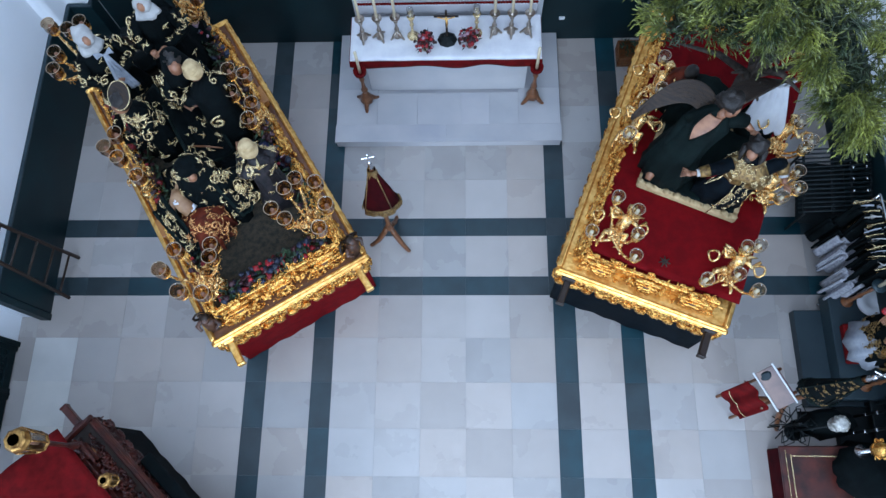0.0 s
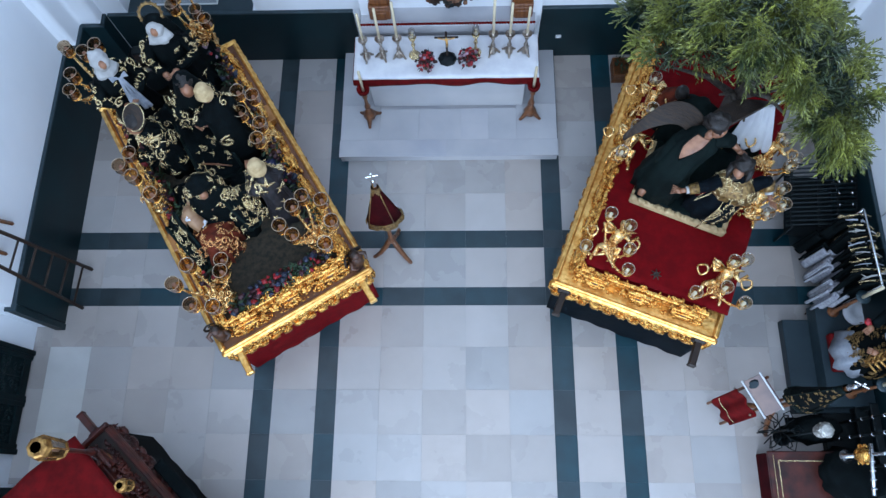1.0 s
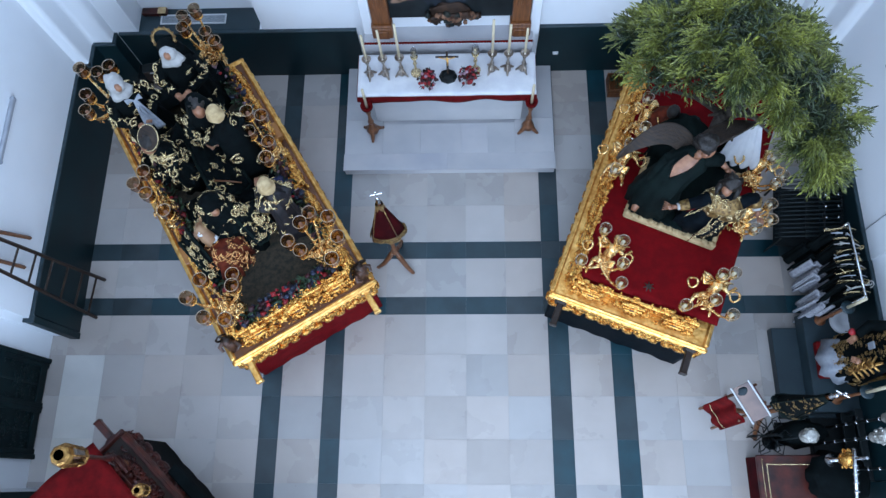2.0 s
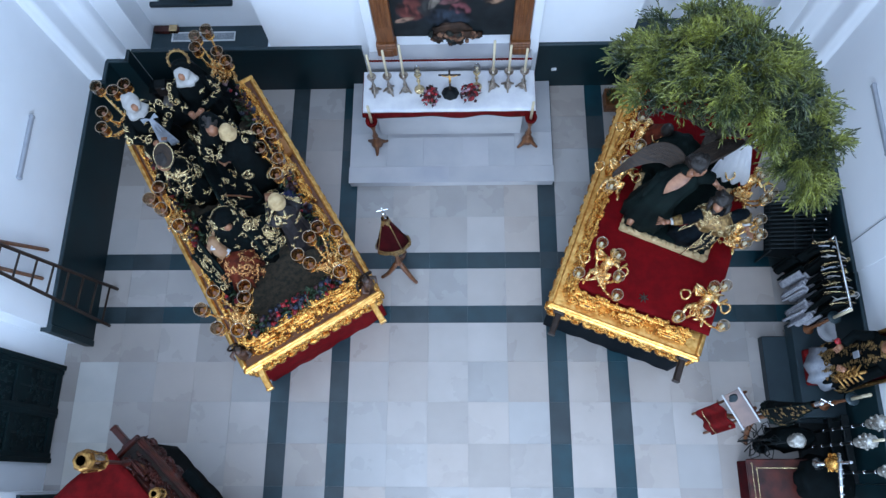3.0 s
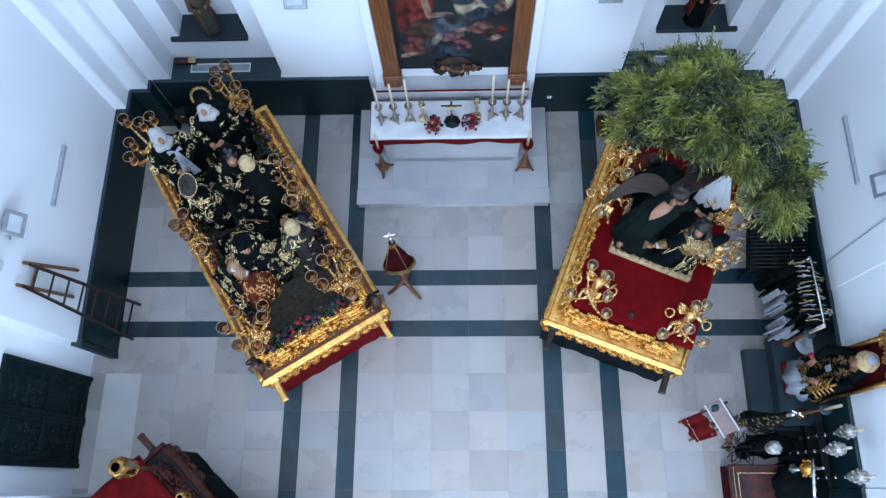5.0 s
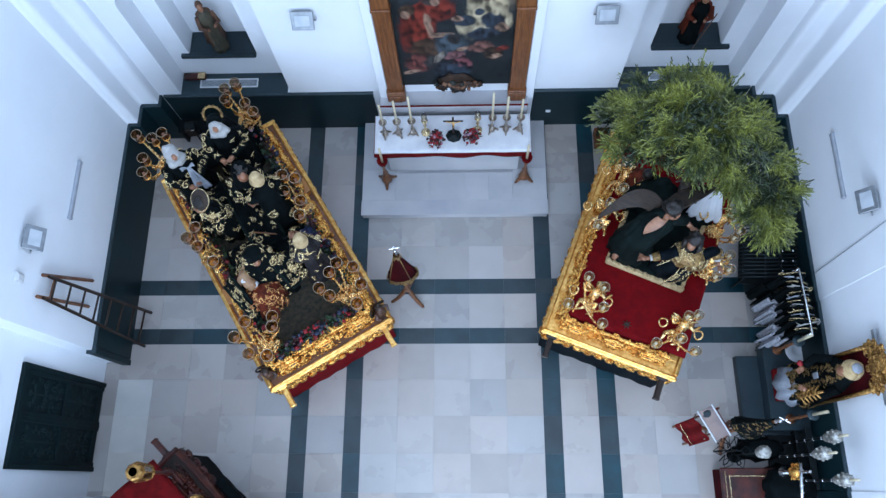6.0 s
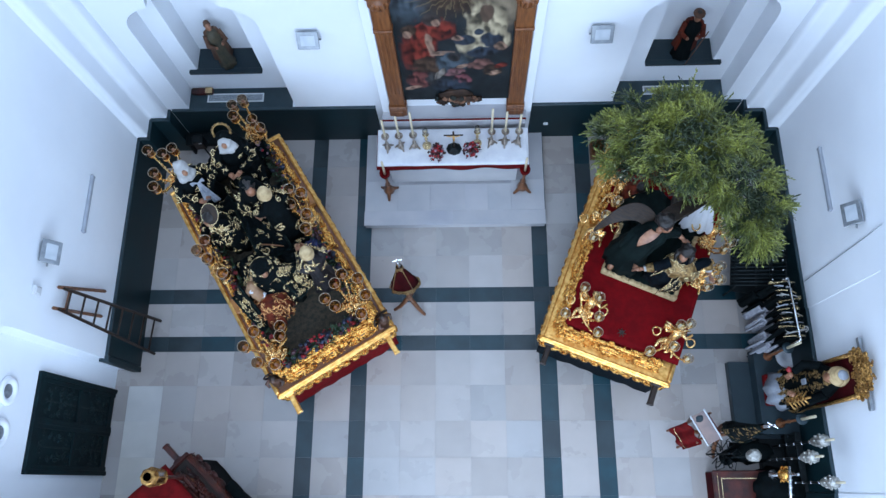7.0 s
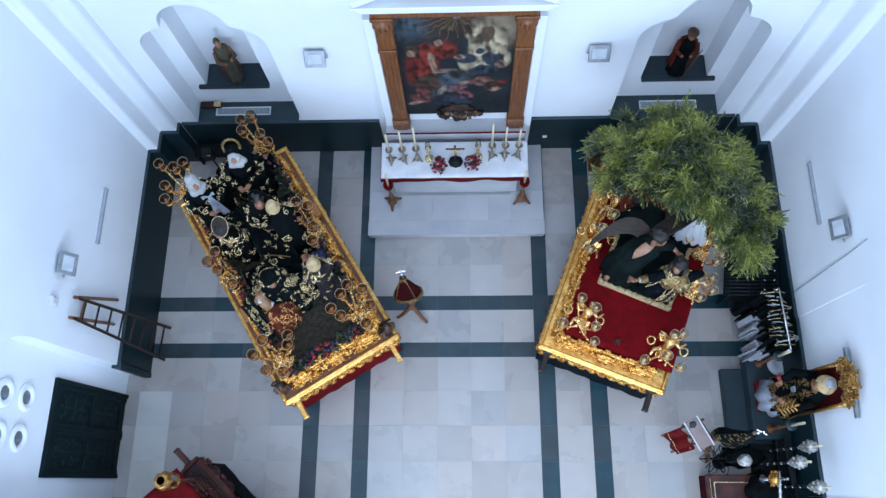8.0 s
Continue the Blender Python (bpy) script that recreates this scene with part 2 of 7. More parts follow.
# ---- building kit ----
class Geo:
    """Collects the faces of one mesh, each with its material slot."""

    def __init__(self):
        self.v, self.f, self.m, self.s = [], [], [], []

    def add(self, vs, fs, mi=0, M=None, smooth=False):
        o = len(self.v)
        if M is not None:
            vs = [M @ Vector(p) for p in vs]
        self.v.extend((p[0], p[1], p[2]) for p in vs)
        self.f.extend(tuple(i + o for i in q) for q in fs)
        self.m.extend([mi] * len(fs))
        self.s.extend([smooth] * len(fs))
        return self

    def box(self, c, size, mi=0, M=None, b=0.0):
        h = [s / 2 for s in size]
        if b <= 0:
            vs = [(c[0] + x * h[0], c[1] + y * h[1], c[2] + z * h[2]) for x in (-1, 1) for y in (-1, 1) for z in (-1, 1)]
            fs = [(0, 1, 3, 2), (4, 6, 7, 5), (0, 4, 5, 1), (2, 3, 7, 6), (0, 2, 6, 4), (1, 5, 7, 3)]
            return self.add(vs, fs, mi, M)
        b = min(b, *[k * 0.49 for k in size])
        corners = [(x, y, z) for x in (-1, 1) for y in (-1, 1) for z in (-1, 1)]
        vs = []
        for k in corners:
            for a in range(3):
                vs.append(tuple(k[j] * (h[j] - (0 if j == a else b)) for j in range(3)))
        ix = {k: 3 * i for i, k in enumerate(corners)}
        fs = []
        for a in range(3):
            p, q = (a + 1) % 3, (a + 2) % 3
            for s in (-1, 1):
                ring = []
                for u, w in ((-1, -1), (1, -1), (1, 1), (-1, 1)):
                    k = [0, 0, 0]
                    k[a], k[p], k[q] = s, u, w
                    ring.append(ix[tuple(k)] + a)
                fs.append(tuple(ring if s > 0 else ring[::-1]))
            for u in (-1, 1):
                for w in (-1, 1):
                    k0, k1 = [0, 0, 0], [0, 0, 0]
                    k0[a], k0[p], k0[q] = -1, u, w
                    k1[a], k1[p], k1[q] = 1, u, w
                    i0, i1 = ix[tuple(k0)], ix[tuple(k1)]
                    ring = [i0 + p, i1 + p, i1 + q, i0 + q]
                    fs.append(tuple(ring if u * w < 0 else ring[::-1]))
        for k in corners:
            ring = [ix[k], ix[k] + 1, ix[k] + 2]
            fs.append(tuple(ring if k[0] * k[1] * k[2] > 0 else ring[::-1]))
        vs = [(x + c[0], y + c[1], z + c[2]) for x, y, z in vs]
        return self.add(vs, fs, mi, M)

    def lathe(self, profile, mi=0, M=None, seg=12, smooth=True, c=(0, 0, 0)):
        vs, fs, n = [], [], len(profile)
        for k in range(seg):
            a = 2 * math.pi * k / seg
            for r, z in profile:
                vs.append((c[0] + r * math.cos(a), c[1] + r * math.sin(a), c[2] + z))
        for k in range(seg):
            j = (k + 1) % seg
            for i in range(n - 1):
                fs.append((k * n + i, j * n + i, j * n + i + 1, k * n + i + 1))
        if profile[0][0] > 1e-4:
            fs.append(tuple(k * n for k in range(seg))[::-1])
        if profile[-1][0] > 1e-4:
            fs.append(tuple(k * n + n - 1 for k in range(seg)))
        return self.add(vs, fs, mi, M, smooth)

    def tube(self, pts, rad, mi=0, M=None, seg=6, smooth=True):
        pts = [Vector(p) for p in pts]
        n = len(pts)
        rads = list(rad) if isinstance(rad, (list, tuple)) else [rad] * n
        vs, fs = [], []
        t0 = (pts[1] - pts[0]).normalized()
        up = Vector((0, 0, 1)) if abs(t0.z) < 0.9 else Vector((1, 0, 0))
        side = t0.cross(up).normalized()
        for i, p in enumerate(pts):
            t = (pts[min(i + 1, n - 1)] - pts[max(i - 1, 0)]).normalized()
            side = (side - t * side.dot(t)).normalized()
            w = t.cross(side)
            for k in range(seg):
                a = 2 * math.pi * k / seg
                vs.append(p + (side * math.cos(a) + w * math.sin(a)) * rads[i])
        for i in range(n - 1):
            for k in range(seg):
                j = (k + 1) % seg
                fs.append((i * seg + k, i * seg + j, (i + 1) * seg + j, (i + 1) * seg + k))
        fs.append(tuple(range(seg))[::-1])
        fs.append(tuple((n - 1) * seg + k for k in range(seg)))
        return self.add(vs, fs, mi, M, smooth)

    def ell(self, c, r, mi=0, M=None, seg=10, rings=7, rough=0.0, seed=0.0):
        r = r if isinstance(r, (list, tuple)) else (r, r, r)
        vs, fs = [(c[0], c[1], c[2] - r[2])], []
        for i in range(1, rings):
            a = math.pi * i / rings - math.pi / 2
            for k in range(seg):
                b = 2 * math.pi * k / seg
                d = Vector((math.cos(a) * math.cos(b), math.cos(a) * math.sin(b), math.sin(a)))
                s = 1 + rough * noise.noise(d * 2.2 + Vector((seed, seed * 1.7, 0))) if rough else 1
                vs.append((c[0] + d.x * r[0] * s, c[1] + d.y * r[1] * s, c[2] + d.z * r[2] * s))
        vs.append((c[0], c[1], c[2] + r[2]))
        top = len(vs) - 1
        for k in range(seg):
            j = (k + 1) % seg
            fs.append((0, 1 + j, 1 + k))
            for i in range(rings - 2):
                o = 1 + i * seg
                fs.append((o + k, o + j, o + seg + j, o + seg + k))
            o = 1 + (rings - 2) * seg
            fs.append((o + k, o + j, top))
        return self.add(vs, fs, mi, M, True)

    def loft(self, secs, mi=0, M=None, seg=28, folds=9, amp=0.07, seed=0.0, cap=True):
        """A draped body: rings (x, y, z, rx, ry), with folds that fade towards the last ring."""
        vs, fs, n = [], [], len(secs)
        for i, (x, y, z, rx, ry) in enumerate(secs):
            fade = 1 - 0.85 * i / max(1, n - 1)
            for k in range(seg):
                a = 2 * math.pi * k / seg
                w = 1 + amp * fade * (math.sin(folds * a + seed + 0.5 * i) + 0.6 * math.sin(2.3 * folds * a + 2 * seed) + noise.noise(Vector((math.cos(a) * 2, math.sin(a) * 2, z * 2 + seed))))
                vs.append((x + rx * w * math.cos(a), y + ry * w * math.sin(a), z))
        for i in range(n - 1):
            for k in range(seg):
                j = (k + 1) % seg
                fs.append((i * seg + k, i * seg + j, (i + 1) * seg + j, (i + 1) * seg + k))
        if cap:
            fs.append(tuple(range(seg))[::-1])
            fs.append(tuple((n - 1) * seg + k for k in range(seg)))
        return self.add(vs, fs, mi, M, True)

    def sheet(self, fn, nu, nv, mi=0, M=None, thick=0.012, smooth=True):
        """A cloth or slab fn(u, v), u and v from 0 to 1, given thickness along its normals."""
        P = [[Vector(fn(i / nu, j / nv)) for j in range(nv + 1)] for i in range(nu + 1)]
        N = []
        for i in range(nu + 1):
            row = []
            for j in range(nv + 1):
                du = P[min(i + 1, nu)][j] - P[max(i - 1, 0)][j]
                dv = P[i][min(j + 1, nv)] - P[i][max(j - 1, 0)]
                row.append(du.cross(dv).normalized())
            N.append(row)
        w = nv + 1
        vs = [P[i][j] for i in range(nu + 1) for j in range(w)] + [P[i][j] - N[i][j] * thick for i in range(nu + 1) for j in range(w)]
        o, fs = (nu + 1) * w, []
        for i in range(nu):
            for j in range(nv):
                a, b, c, d = i * w + j, (i + 1) * w + j, (i + 1) * w + j + 1, i * w + j + 1
                fs.append((a, b, c, d))
                fs.append((a + o, d + o, c + o, b + o))
        for i in range(nu):
            a, b = i * w, (i + 1) * w
            fs.append((a, a + o, b + o, b))
            a, b = i * w + nv, (i + 1) * w + nv
            fs.append((a, b, b + o, a + o))
        for j in range(nv):
            fs.append((j, j + 1, j + 1 + o, j + o))
            a = nu * w + j
            fs.append((a, a + o, a + 1 + o, a + 1))
        return self.add(vs, fs, mi, M, smooth)

    def scroll(self, M, size, mi=0, turns=1.35, seg=4, n=10, fat=0.16):
        """A flat spiral scroll with a leaf at its outer end, in the xy plane of M."""
        pts, rads = [], []
        for i in range(n + 1):
            k = i / n
            a, r = 2 * math.pi * turns * k, size * (1 - 0.86 * k)
            pts.append((r * math.cos(a), r * math.sin(a), size * 0.05 * math.sin(k * 5)))
            rads.append(size * fat * (0.35 + 0.9 * math.sin(math.pi * min(1, 0.15 + k * 0.8))))
        self.tube(pts, rads, mi, M, seg)
        self.ell((size * 1.05, -size * 0.45, 0), (size * 0.22, size * 0.55, size * 0.13), mi, M, 6, 4)
        return self

    def relief(self, M, w, h, rnd, mi=0, size=0.05, dense=1.0, thick=1.0):
        """Carved leafwork over a w by h field in the xy plane of M, mirrored about its middle."""
        count = max(2, int(dense * w * h / (size * size * 3.2)))
        for _ in range(count // 2 + 1):
            x, y = rnd.uniform(0, w / 2), rnd.uniform(-h / 2, h / 2)
            s, a = size * rnd.uniform(0.55, 1.15), rnd.uniform(0, 6.28)
            kind = rnd.random()
            for sx in (1, -1):
                T = M @ Matrix.Translation((sx * x, y, 0)) @ Matrix.Rotation(a if sx > 0 else math.pi - a, 4, "Z") @ Matrix.Diagonal((1, sx, thick, 1))
                if kind < 0.55:
                    self.scroll(T, s, mi, fat=0.24)
                elif kind < 0.85:
                    self.ell((0, 0, 0), (s * 0.85, s * 0.4, s * 0.45), mi, T, 7, 5)
                else:
                    self.box((0, 0, 0), (s * 1.1, s * 0.6, s * 0.5), mi, T, s * 0.12)
        return self


def mesh_of(name, g, mats):
    me = bpy.data.meshes.new(name)
    me.from_pydata(g.v, [], g.f)
    for m in mats if isinstance(mats, (list, tuple)) else [mats]:
        me.materials.append(m)
    me.polygons.foreach_set("material_index", g.m)
    me.polygons.foreach_set("use_smooth", g.s)
    me.update()
    return me


def part(name, g, mats, parent=None, label="", m=None):
    ob = new(name, mesh_of(name, g, mats) if isinstance(g, Geo) else g)
    ob.parent = parent
    if m is not None:
        ob.matrix_basis = m
    return tagged(ob, label)


def thing(name, label, category, m=None, group="", kind=""):
    ob = new(name)
    ob.empty_display_size = 0.1
    if m is not None:
        ob.matrix_basis = m
    return tagged(ob, label, category, group, kind)


def structure(name, g, mats, label, category):
    return tagged(part(name, g, mats), label, category, kind="structure")


def on_normal(p, n, spin=0.0):
    """A frame at p whose z axis is n."""
    return Matrix.Translation(p) @ Vector(n).to_track_quat("Z", "Y").to_matrix().to_4x4() @ Matrix.Rotation(spin, 4, "Z")


def arch_wall(g, x0, x1, z0, zs, z1, wall0, wall1, d, M, mi=0, n=20):
    """Wall from wall0 to wall1 along x, z0 to z1 high and d deep along +y, with a round-headed opening from x0 to x1 that springs at zs."""
    r, cx = (x1 - x0) / 2, (x0 + x1) / 2
    g.box(((wall0 + x0) / 2, d / 2, (z0 + z1) / 2), (x0 - wall0, d, z1 - z0), mi, M)
    g.box(((wall1 + x1) / 2, d / 2, (z0 + z1) / 2), (wall1 - x1, d, z1 - z0), mi, M)
    arc = [(cx - r * math.cos(math.pi * i / n), zs + r * math.sin(math.pi * i / n)) for i in range(n + 1)]
    vs = [(x, y, z) for y in (0, d) for x, z in arc] + [(x, y, z1) for y in (0, d) for x, z in arc]
    o, fs = n + 1, []
    for i in range(n):
        fs += [(i, i + 1, 2 * o + i + 1, 2 * o + i), (o + i, 3 * o + i, 3 * o + i + 1, o + i + 1), (i, o + i, o + i + 1, i + 1)]
    g.add(vs, fs, mi, M)


def stepped_arch_wall(g, cx, half, low, high, nx, nr, ns, wall0, wall1, M, z0=1.21, z1=16.0, d=0.4, mi=0, n=64):
    """Wall skin with a wide flat-arched recess (half wide each way, from low to high) that a taller round niche head (centre nx, radius nr, spring ns) breaks through."""
    g.box(((wall0 + cx - half) / 2, d / 2, (z0 + z1) / 2), (cx - half - wall0, d, z1 - z0), mi, M)
    g.box(((wall1 + cx + half) / 2, d / 2, (z0 + z1) / 2), (wall1 - cx - half, d, z1 - z0), mi, M)
    line = []
    for i in range(n + 1):
        x = cx - half * math.cos(math.pi * i / n)
        z = low + (high - low) * math.sin(math.pi * i / n) ** 0.8
        if abs(x - nx) < nr:
            z = max(z, ns + math.sqrt(nr * nr - (x - nx) ** 2))
        line.append((x, z))
    vs = [(x, y, z) for y in (0, d) for x, z in line] + [(x, y, z1) for y in (0, d) for x, z in line]
    o, fs = n + 1, []
    for i in range(n):
        fs += [(i, i + 1, 2 * o + i + 1, 2 * o + i), (o + i, 3 * o + i, 3 * o + i + 1, o + i + 1), (i, o + i, o + i + 1, i + 1)]
    g.add(vs, fs, mi, M)


# ---- the church ----
TOP = 16.0
WEST, EAST, NORTH = -5.6, 5.6, 3.03

# north wall: front skin with two arched recesses, a second skin with the statue niches, and a back
g = Geo()
I4 = Matrix.Identity(4)
A = Matrix.Translation((0, NORTH, 0))
stepped_arch_wall(g, -3.765, 0.965, 3.52, 4.13, -3.76, 0.50, 4.07, -6.4, 0.0, A)
stepped_arch_wall(g, 3.765, 0.965, 3.52, 4.13, 3.76, 0.50, 4.07, 0.0, 6.4, A)
g.box((0, 0.2, 0.605), (12.8, 0.4, 1.21), 0, A)
B = Matrix.Translation((0, NORTH + 0.4, 0))
arch_wall(g, -4.40, -3.26, 1.80, 4.0, TOP, -6.4, 0.0, 0.42, B)
arch_wall(g, 3.26, 4.40, 1.80, 4.0, TOP, 0.0, 6.4, 0.42, B)
g.box((0, 0.21, 0.9), (12.8, 0.42, 1.8), 0, B)
g.box((0, 0.52, TOP / 2), (12.8, 0.2, TOP), 0, B)
structure("wall_north", g, PLASTER, "white plastered church wall with two arched recesses and statue niches", "wall")


def soft_line(pts, r):
    """The same line with its corners worn round."""
    out = [pts[0]]
    for a, b, c in zip(pts, pts[1:], pts[2:]):
        a, b, c = Vector(a), Vector(b), Vector(c)
        p = b + (a - b).normalized() * min(r, (a - b).length * 0.48)
        q = b + (c - b).normalized() * min(r, (c - b).length * 0.48)
        out += [tuple(p * (1 - t) ** 2 + b * 2 * t * (1 - t) + q * t * t) for t in (k / 7 for k in range(8))]
    return out + [pts[-1]]


# side walls: a deep round-headed bay to the west, a shallow flat-headed recess to the east
for name, x, turn in (("wall_west", WEST, 90), ("wall_east", EAST, -90)):
    g = Geo()
    M = pose(x, 0, 0, 0, 0, turn)
    s = 1 if turn > 0 else -1
    w0, w1 = (-13.2, 3.43) if s > 0 else (-3.43, 13.2)
    if s > 0:
        arch_wall(g, -3.62, -1.45, 0, 3.6, TOP, w0, w1, 0.36, M)
    else:
        lo, hi, head = 0.71, 3.48, 3.30
        g.box(((w0 + lo) / 2, 0.18, TOP / 2), (lo - w0, 0.36, TOP), 0, M)
        g.box(((w1 + hi) / 2, 0.18, TOP / 2), (w1 - hi, 0.36, TOP), 0, M)
        g.box(((lo + hi) / 2, 0.18, (head + TOP) / 2), (hi - lo, 0.36, TOP - head), 0, M)
        g.box(((lo + hi) / 2, 0.186, head / 2), (hi - lo, 0.348, head), 0, M)
    g.box(((w0 + w1) / 2, 0.5, TOP / 2), (w1 - w0, 0.28, TOP), 0, M)
    # stepped corner against the north wall
    c = 2.48 * s
    g.box((s * 2.67, -0.085, 0.605), (0.38, 0.17, 1.21), 0, M)
    g.box((s * 2.945, -0.24, 0.605), (0.17, 0.48, 1.21), 0, M)
    line = soft_line([(2.40, 0.004), (2.48, 0.0), (2.48, -0.17), (2.86, -0.17), (2.86, -0.48), (3.06, -0.48)], 0.075)
    n = len(line)
    g.add([(s * u, v, 1.205) for u, v in line] + [(s * u, v, TOP) for u, v in line], [(i, i + 1, n + i + 1, n + i) for i in range(n - 1)], 0, M, True)
    structure(name, g, PLASTER, "white plastered church side wall with an arched bay" if s > 0 else "white plastered church side wall with a shallow recess", "wall")
# end wall out of view, assumed; the opening is added around the south lamp
g = Geo()
for cx, w in ((-5.0, 3.2), (5.0, 3.2)):
    g.box((cx, -13.2, TOP / 2), (w, 0.4, TOP))
g.box((0, -13.2, 1.3), (6.8, 0.4, 2.6))
g.box((0, -13.2, 13.7), (6.8, 0.4, 4.6))
structure("wall_south", g, PLASTER, "assumed white plastered end wall out of view with an added window opening", "wall")
# ceiling out of view, assumed; its opening is added for the overhead lamp
g = Geo()
g.box((0, -10.4, TOP + 0.2), (13.2, 6.0, 0.4))
g.box((0, 2.1, TOP + 0.2), (13.2, 4.0, 0.4))
g.box((-5.3, -3.65, TOP + 0.2), (2.6, 7.5, 0.4))
g.box((5.3, -3.65, TOP + 0.2), (2.6, 7.5, 0.4))
structure("ceiling", g, PLASTER, "assumed white plastered ceiling out of view with an added lantern opening", "ceiling")

# slate dado, 1.21 m high, with a paler cap
def dado(x0, x1, y0, y1, z0=0.0, z1=1.21):
    d = Geo()
    d.box(((x0 + x1) / 2, (y0 + y1) / 2, (z0 + z1 - 0.03) / 2), (x1 - x0, y1 - y0, z1 - z0 - 0.03), 0, None, 0.004)
    d.box(((x0 + x1) / 2, (y0 + y1) / 2, z1 - 0.013), (x1 - x0 + 0.012, y1 - y0 + 0.012, 0.034), 1, None, 0.006)
    return structure("trim", d, [DADO, DADO_EDGE], "polished dark slate wall dado with a narrow cap", "dado")


dado(-5.04, -1.38, NORTH - 0.045, NORTH + 0.002)
dado(1.40, 5.04, NORTH - 0.045, NORTH + 0.002)
dado(-4.745, -2.865, NORTH + 0.01, NORTH + 0.395, 1.1, 1.215)
dado(2.825, 4.745, NORTH + 0.01, NORTH + 0.395, 1.1, 1.215)
for s in (-1, 1):
    dado(*sorted((s * 5.595, s * 5.555)), -1.40 if s < 0 else -0.705, 2.478)
    dado(*sorted((s * 5.43, s * 5.385)), 2.44, 2.85)
    dado(*sorted((s * 5.12, s * 5.075)), 2.815, 3.02)
    dado(*sorted((s * 5.59, s * 5.38)), 2.43, 2.475)
    dado(*sorted((s * 5.39, s * 5.07)), 2.80, 2.845)
    dado(*sorted((s * 5.595, s * 5.555)), -12.9, -3.66 if s < 0 else -3.48)
dado(-5.68, -5.54, -1.50, -1.41)
dado(5.566, 5.609, -3.475, -0.715)

OLIVE_ROBE = mat("olive_brown_robe", (0.075, 0.060, 0.035), 0.7, second=(0.03, 0.032, 0.022), scale=6, bump=0.3)
# niche shelves
for s in (-1, 1):
    g = Geo()
    g.box((s * 3.83, NORTH + 0.62, 1.815), (1.12, 0.50, 0.05), 0, None, 0.006)
    g.box((s * 3.90, NORTH + 0.375, 1.815), (1.26, 0.09, 0.065), 0, None, 0.008)
    structure("trim", g, GREYSTONE, "grey slate shelf of a statue niche", "shelf")

# floor: grout bed, marble tiles, slate bands
g = Geo()
g.box((0, -4.8, -0.056), (13.0, 16.8, 0.1))
floor = structure("floor", g, GROUT, "white marble tile floor with crossing dark slate bands", "floor")


# ---- altar end ----
rnd = random.Random(5)
step = thing("altar_step", "low white marble altar step with slab paving", "step", kind="structure")
g = Geo()
g.box((0.005, 2.07, 0.072), (3.30, 1.84, 0.144), 0, None, 0.004)
part("plinth", g, MARBLE_STEP, step)
for x0, x1, y0, y1 in ((-1.66, -0.02, 1.14, 1.42), (-0.02, 1.67, 1.14, 1.42), (-1.65, -1.05, 1.42, 2.02), (-1.05, -0.45, 1.42, 1.95), (-0.45, 0.2, 1.42, 1.95), (0.2, 0.62, 1.42, 1.95), (0.62, 1.05, 1.42, 1.95), (1.05, 1.66, 1.42, 2.02), (-1.65, -0.35, 2.02, 2.98), (-0.35, 0.45, 2.02, 2.98), (0.45, 1.66, 2.02, 2.98)):
    g = Geo()
    g.box((0, 0, -0.0145), (x1 - x0 - 0.0015, y1 - y0 - 0.0015, 0.029), 0, None, 0.0008)
    part("slab", g, MARBLE_STEP, step, m=Matrix.Translation(((x0 + x1) / 2, (y0 + y1) / 2, 0.173)))

altar = thing("altar_table", "white marble altar block behind a hanging cloth", "altar")
g = Geo()
g.box((0, 2.24, 0.665), (2.30, 0.48, 0.98), 0, None, 0.01)
part("body", g, MARBLE_STEP, altar)
g = Geo()
g.box((0, 2.235, 1.172), (2.56, 0.62, 0.034), 0, None, 0.008)
part("top", g, MARBLE_STEP, altar)


def hang(x0, x1, y0, y1, z, drop_side, drop_front, wave):
    """Cloth over a table: flat on top, falling at the front and the two ends."""
    def fn(u, v):
        w = x1 - x0
        su = u * (w + 2 * drop_side) - drop_side
        x, dz = x0 + min(max(su, 0), w), 0.0
        over = max(-su, su - w, 0)
        if over > 0:
            dz, x = over, x + (-1 if su < 0 else 1) * (0.012 + over * 0.1)
        sv = v * (y1 - y0 + drop_front)
        y = y1 - min(sv, y1 - y0)
        fv = max(0, sv - (y1 - y0))
        if fv > 0:
            y -= 0.012 + 0.01 * math.sin(x * 9) * wave
            dz = max(dz, fv * (1 + 0.14 * wave * math.sin(x * 6 + 1)))
        return (x, y, z - dz + 0.002 * math.sin(x * 13 + y * 7))
    return fn


g = Geo()
g.sheet(hang(-1.31, 1.30, 1.885, 2.555, 1.200, 0.16, 0.21, 1.0), 60, 22, 0, None, -0.003)
tagged(part("red_altar_cloth", g, RED_CLOTH), "dark red under-cloth with a wavy hanging edge on the altar", "cloth")
g = Geo()
g.sheet(hang(-1.30, 1.295, 1.875, 2.55, 1.207, 0.05, 0.045, 0.2), 60, 22, 0, None, -0.003)
tagged(part("white_altar_cloth", g, WHITE_CLOTH), "plain white linen cloth spread over the altar", "cloth")

shelf = thing("altar_shelf", "pale shelf behind the altar edged with red lace", "shelf")
g = Geo()
g.box((0.02, 2.80, 0.75), (2.50, 0.33, 1.16), 0, None, 0.008)
part("body", g, MARBLE_STEP, shelf)
g = Geo()
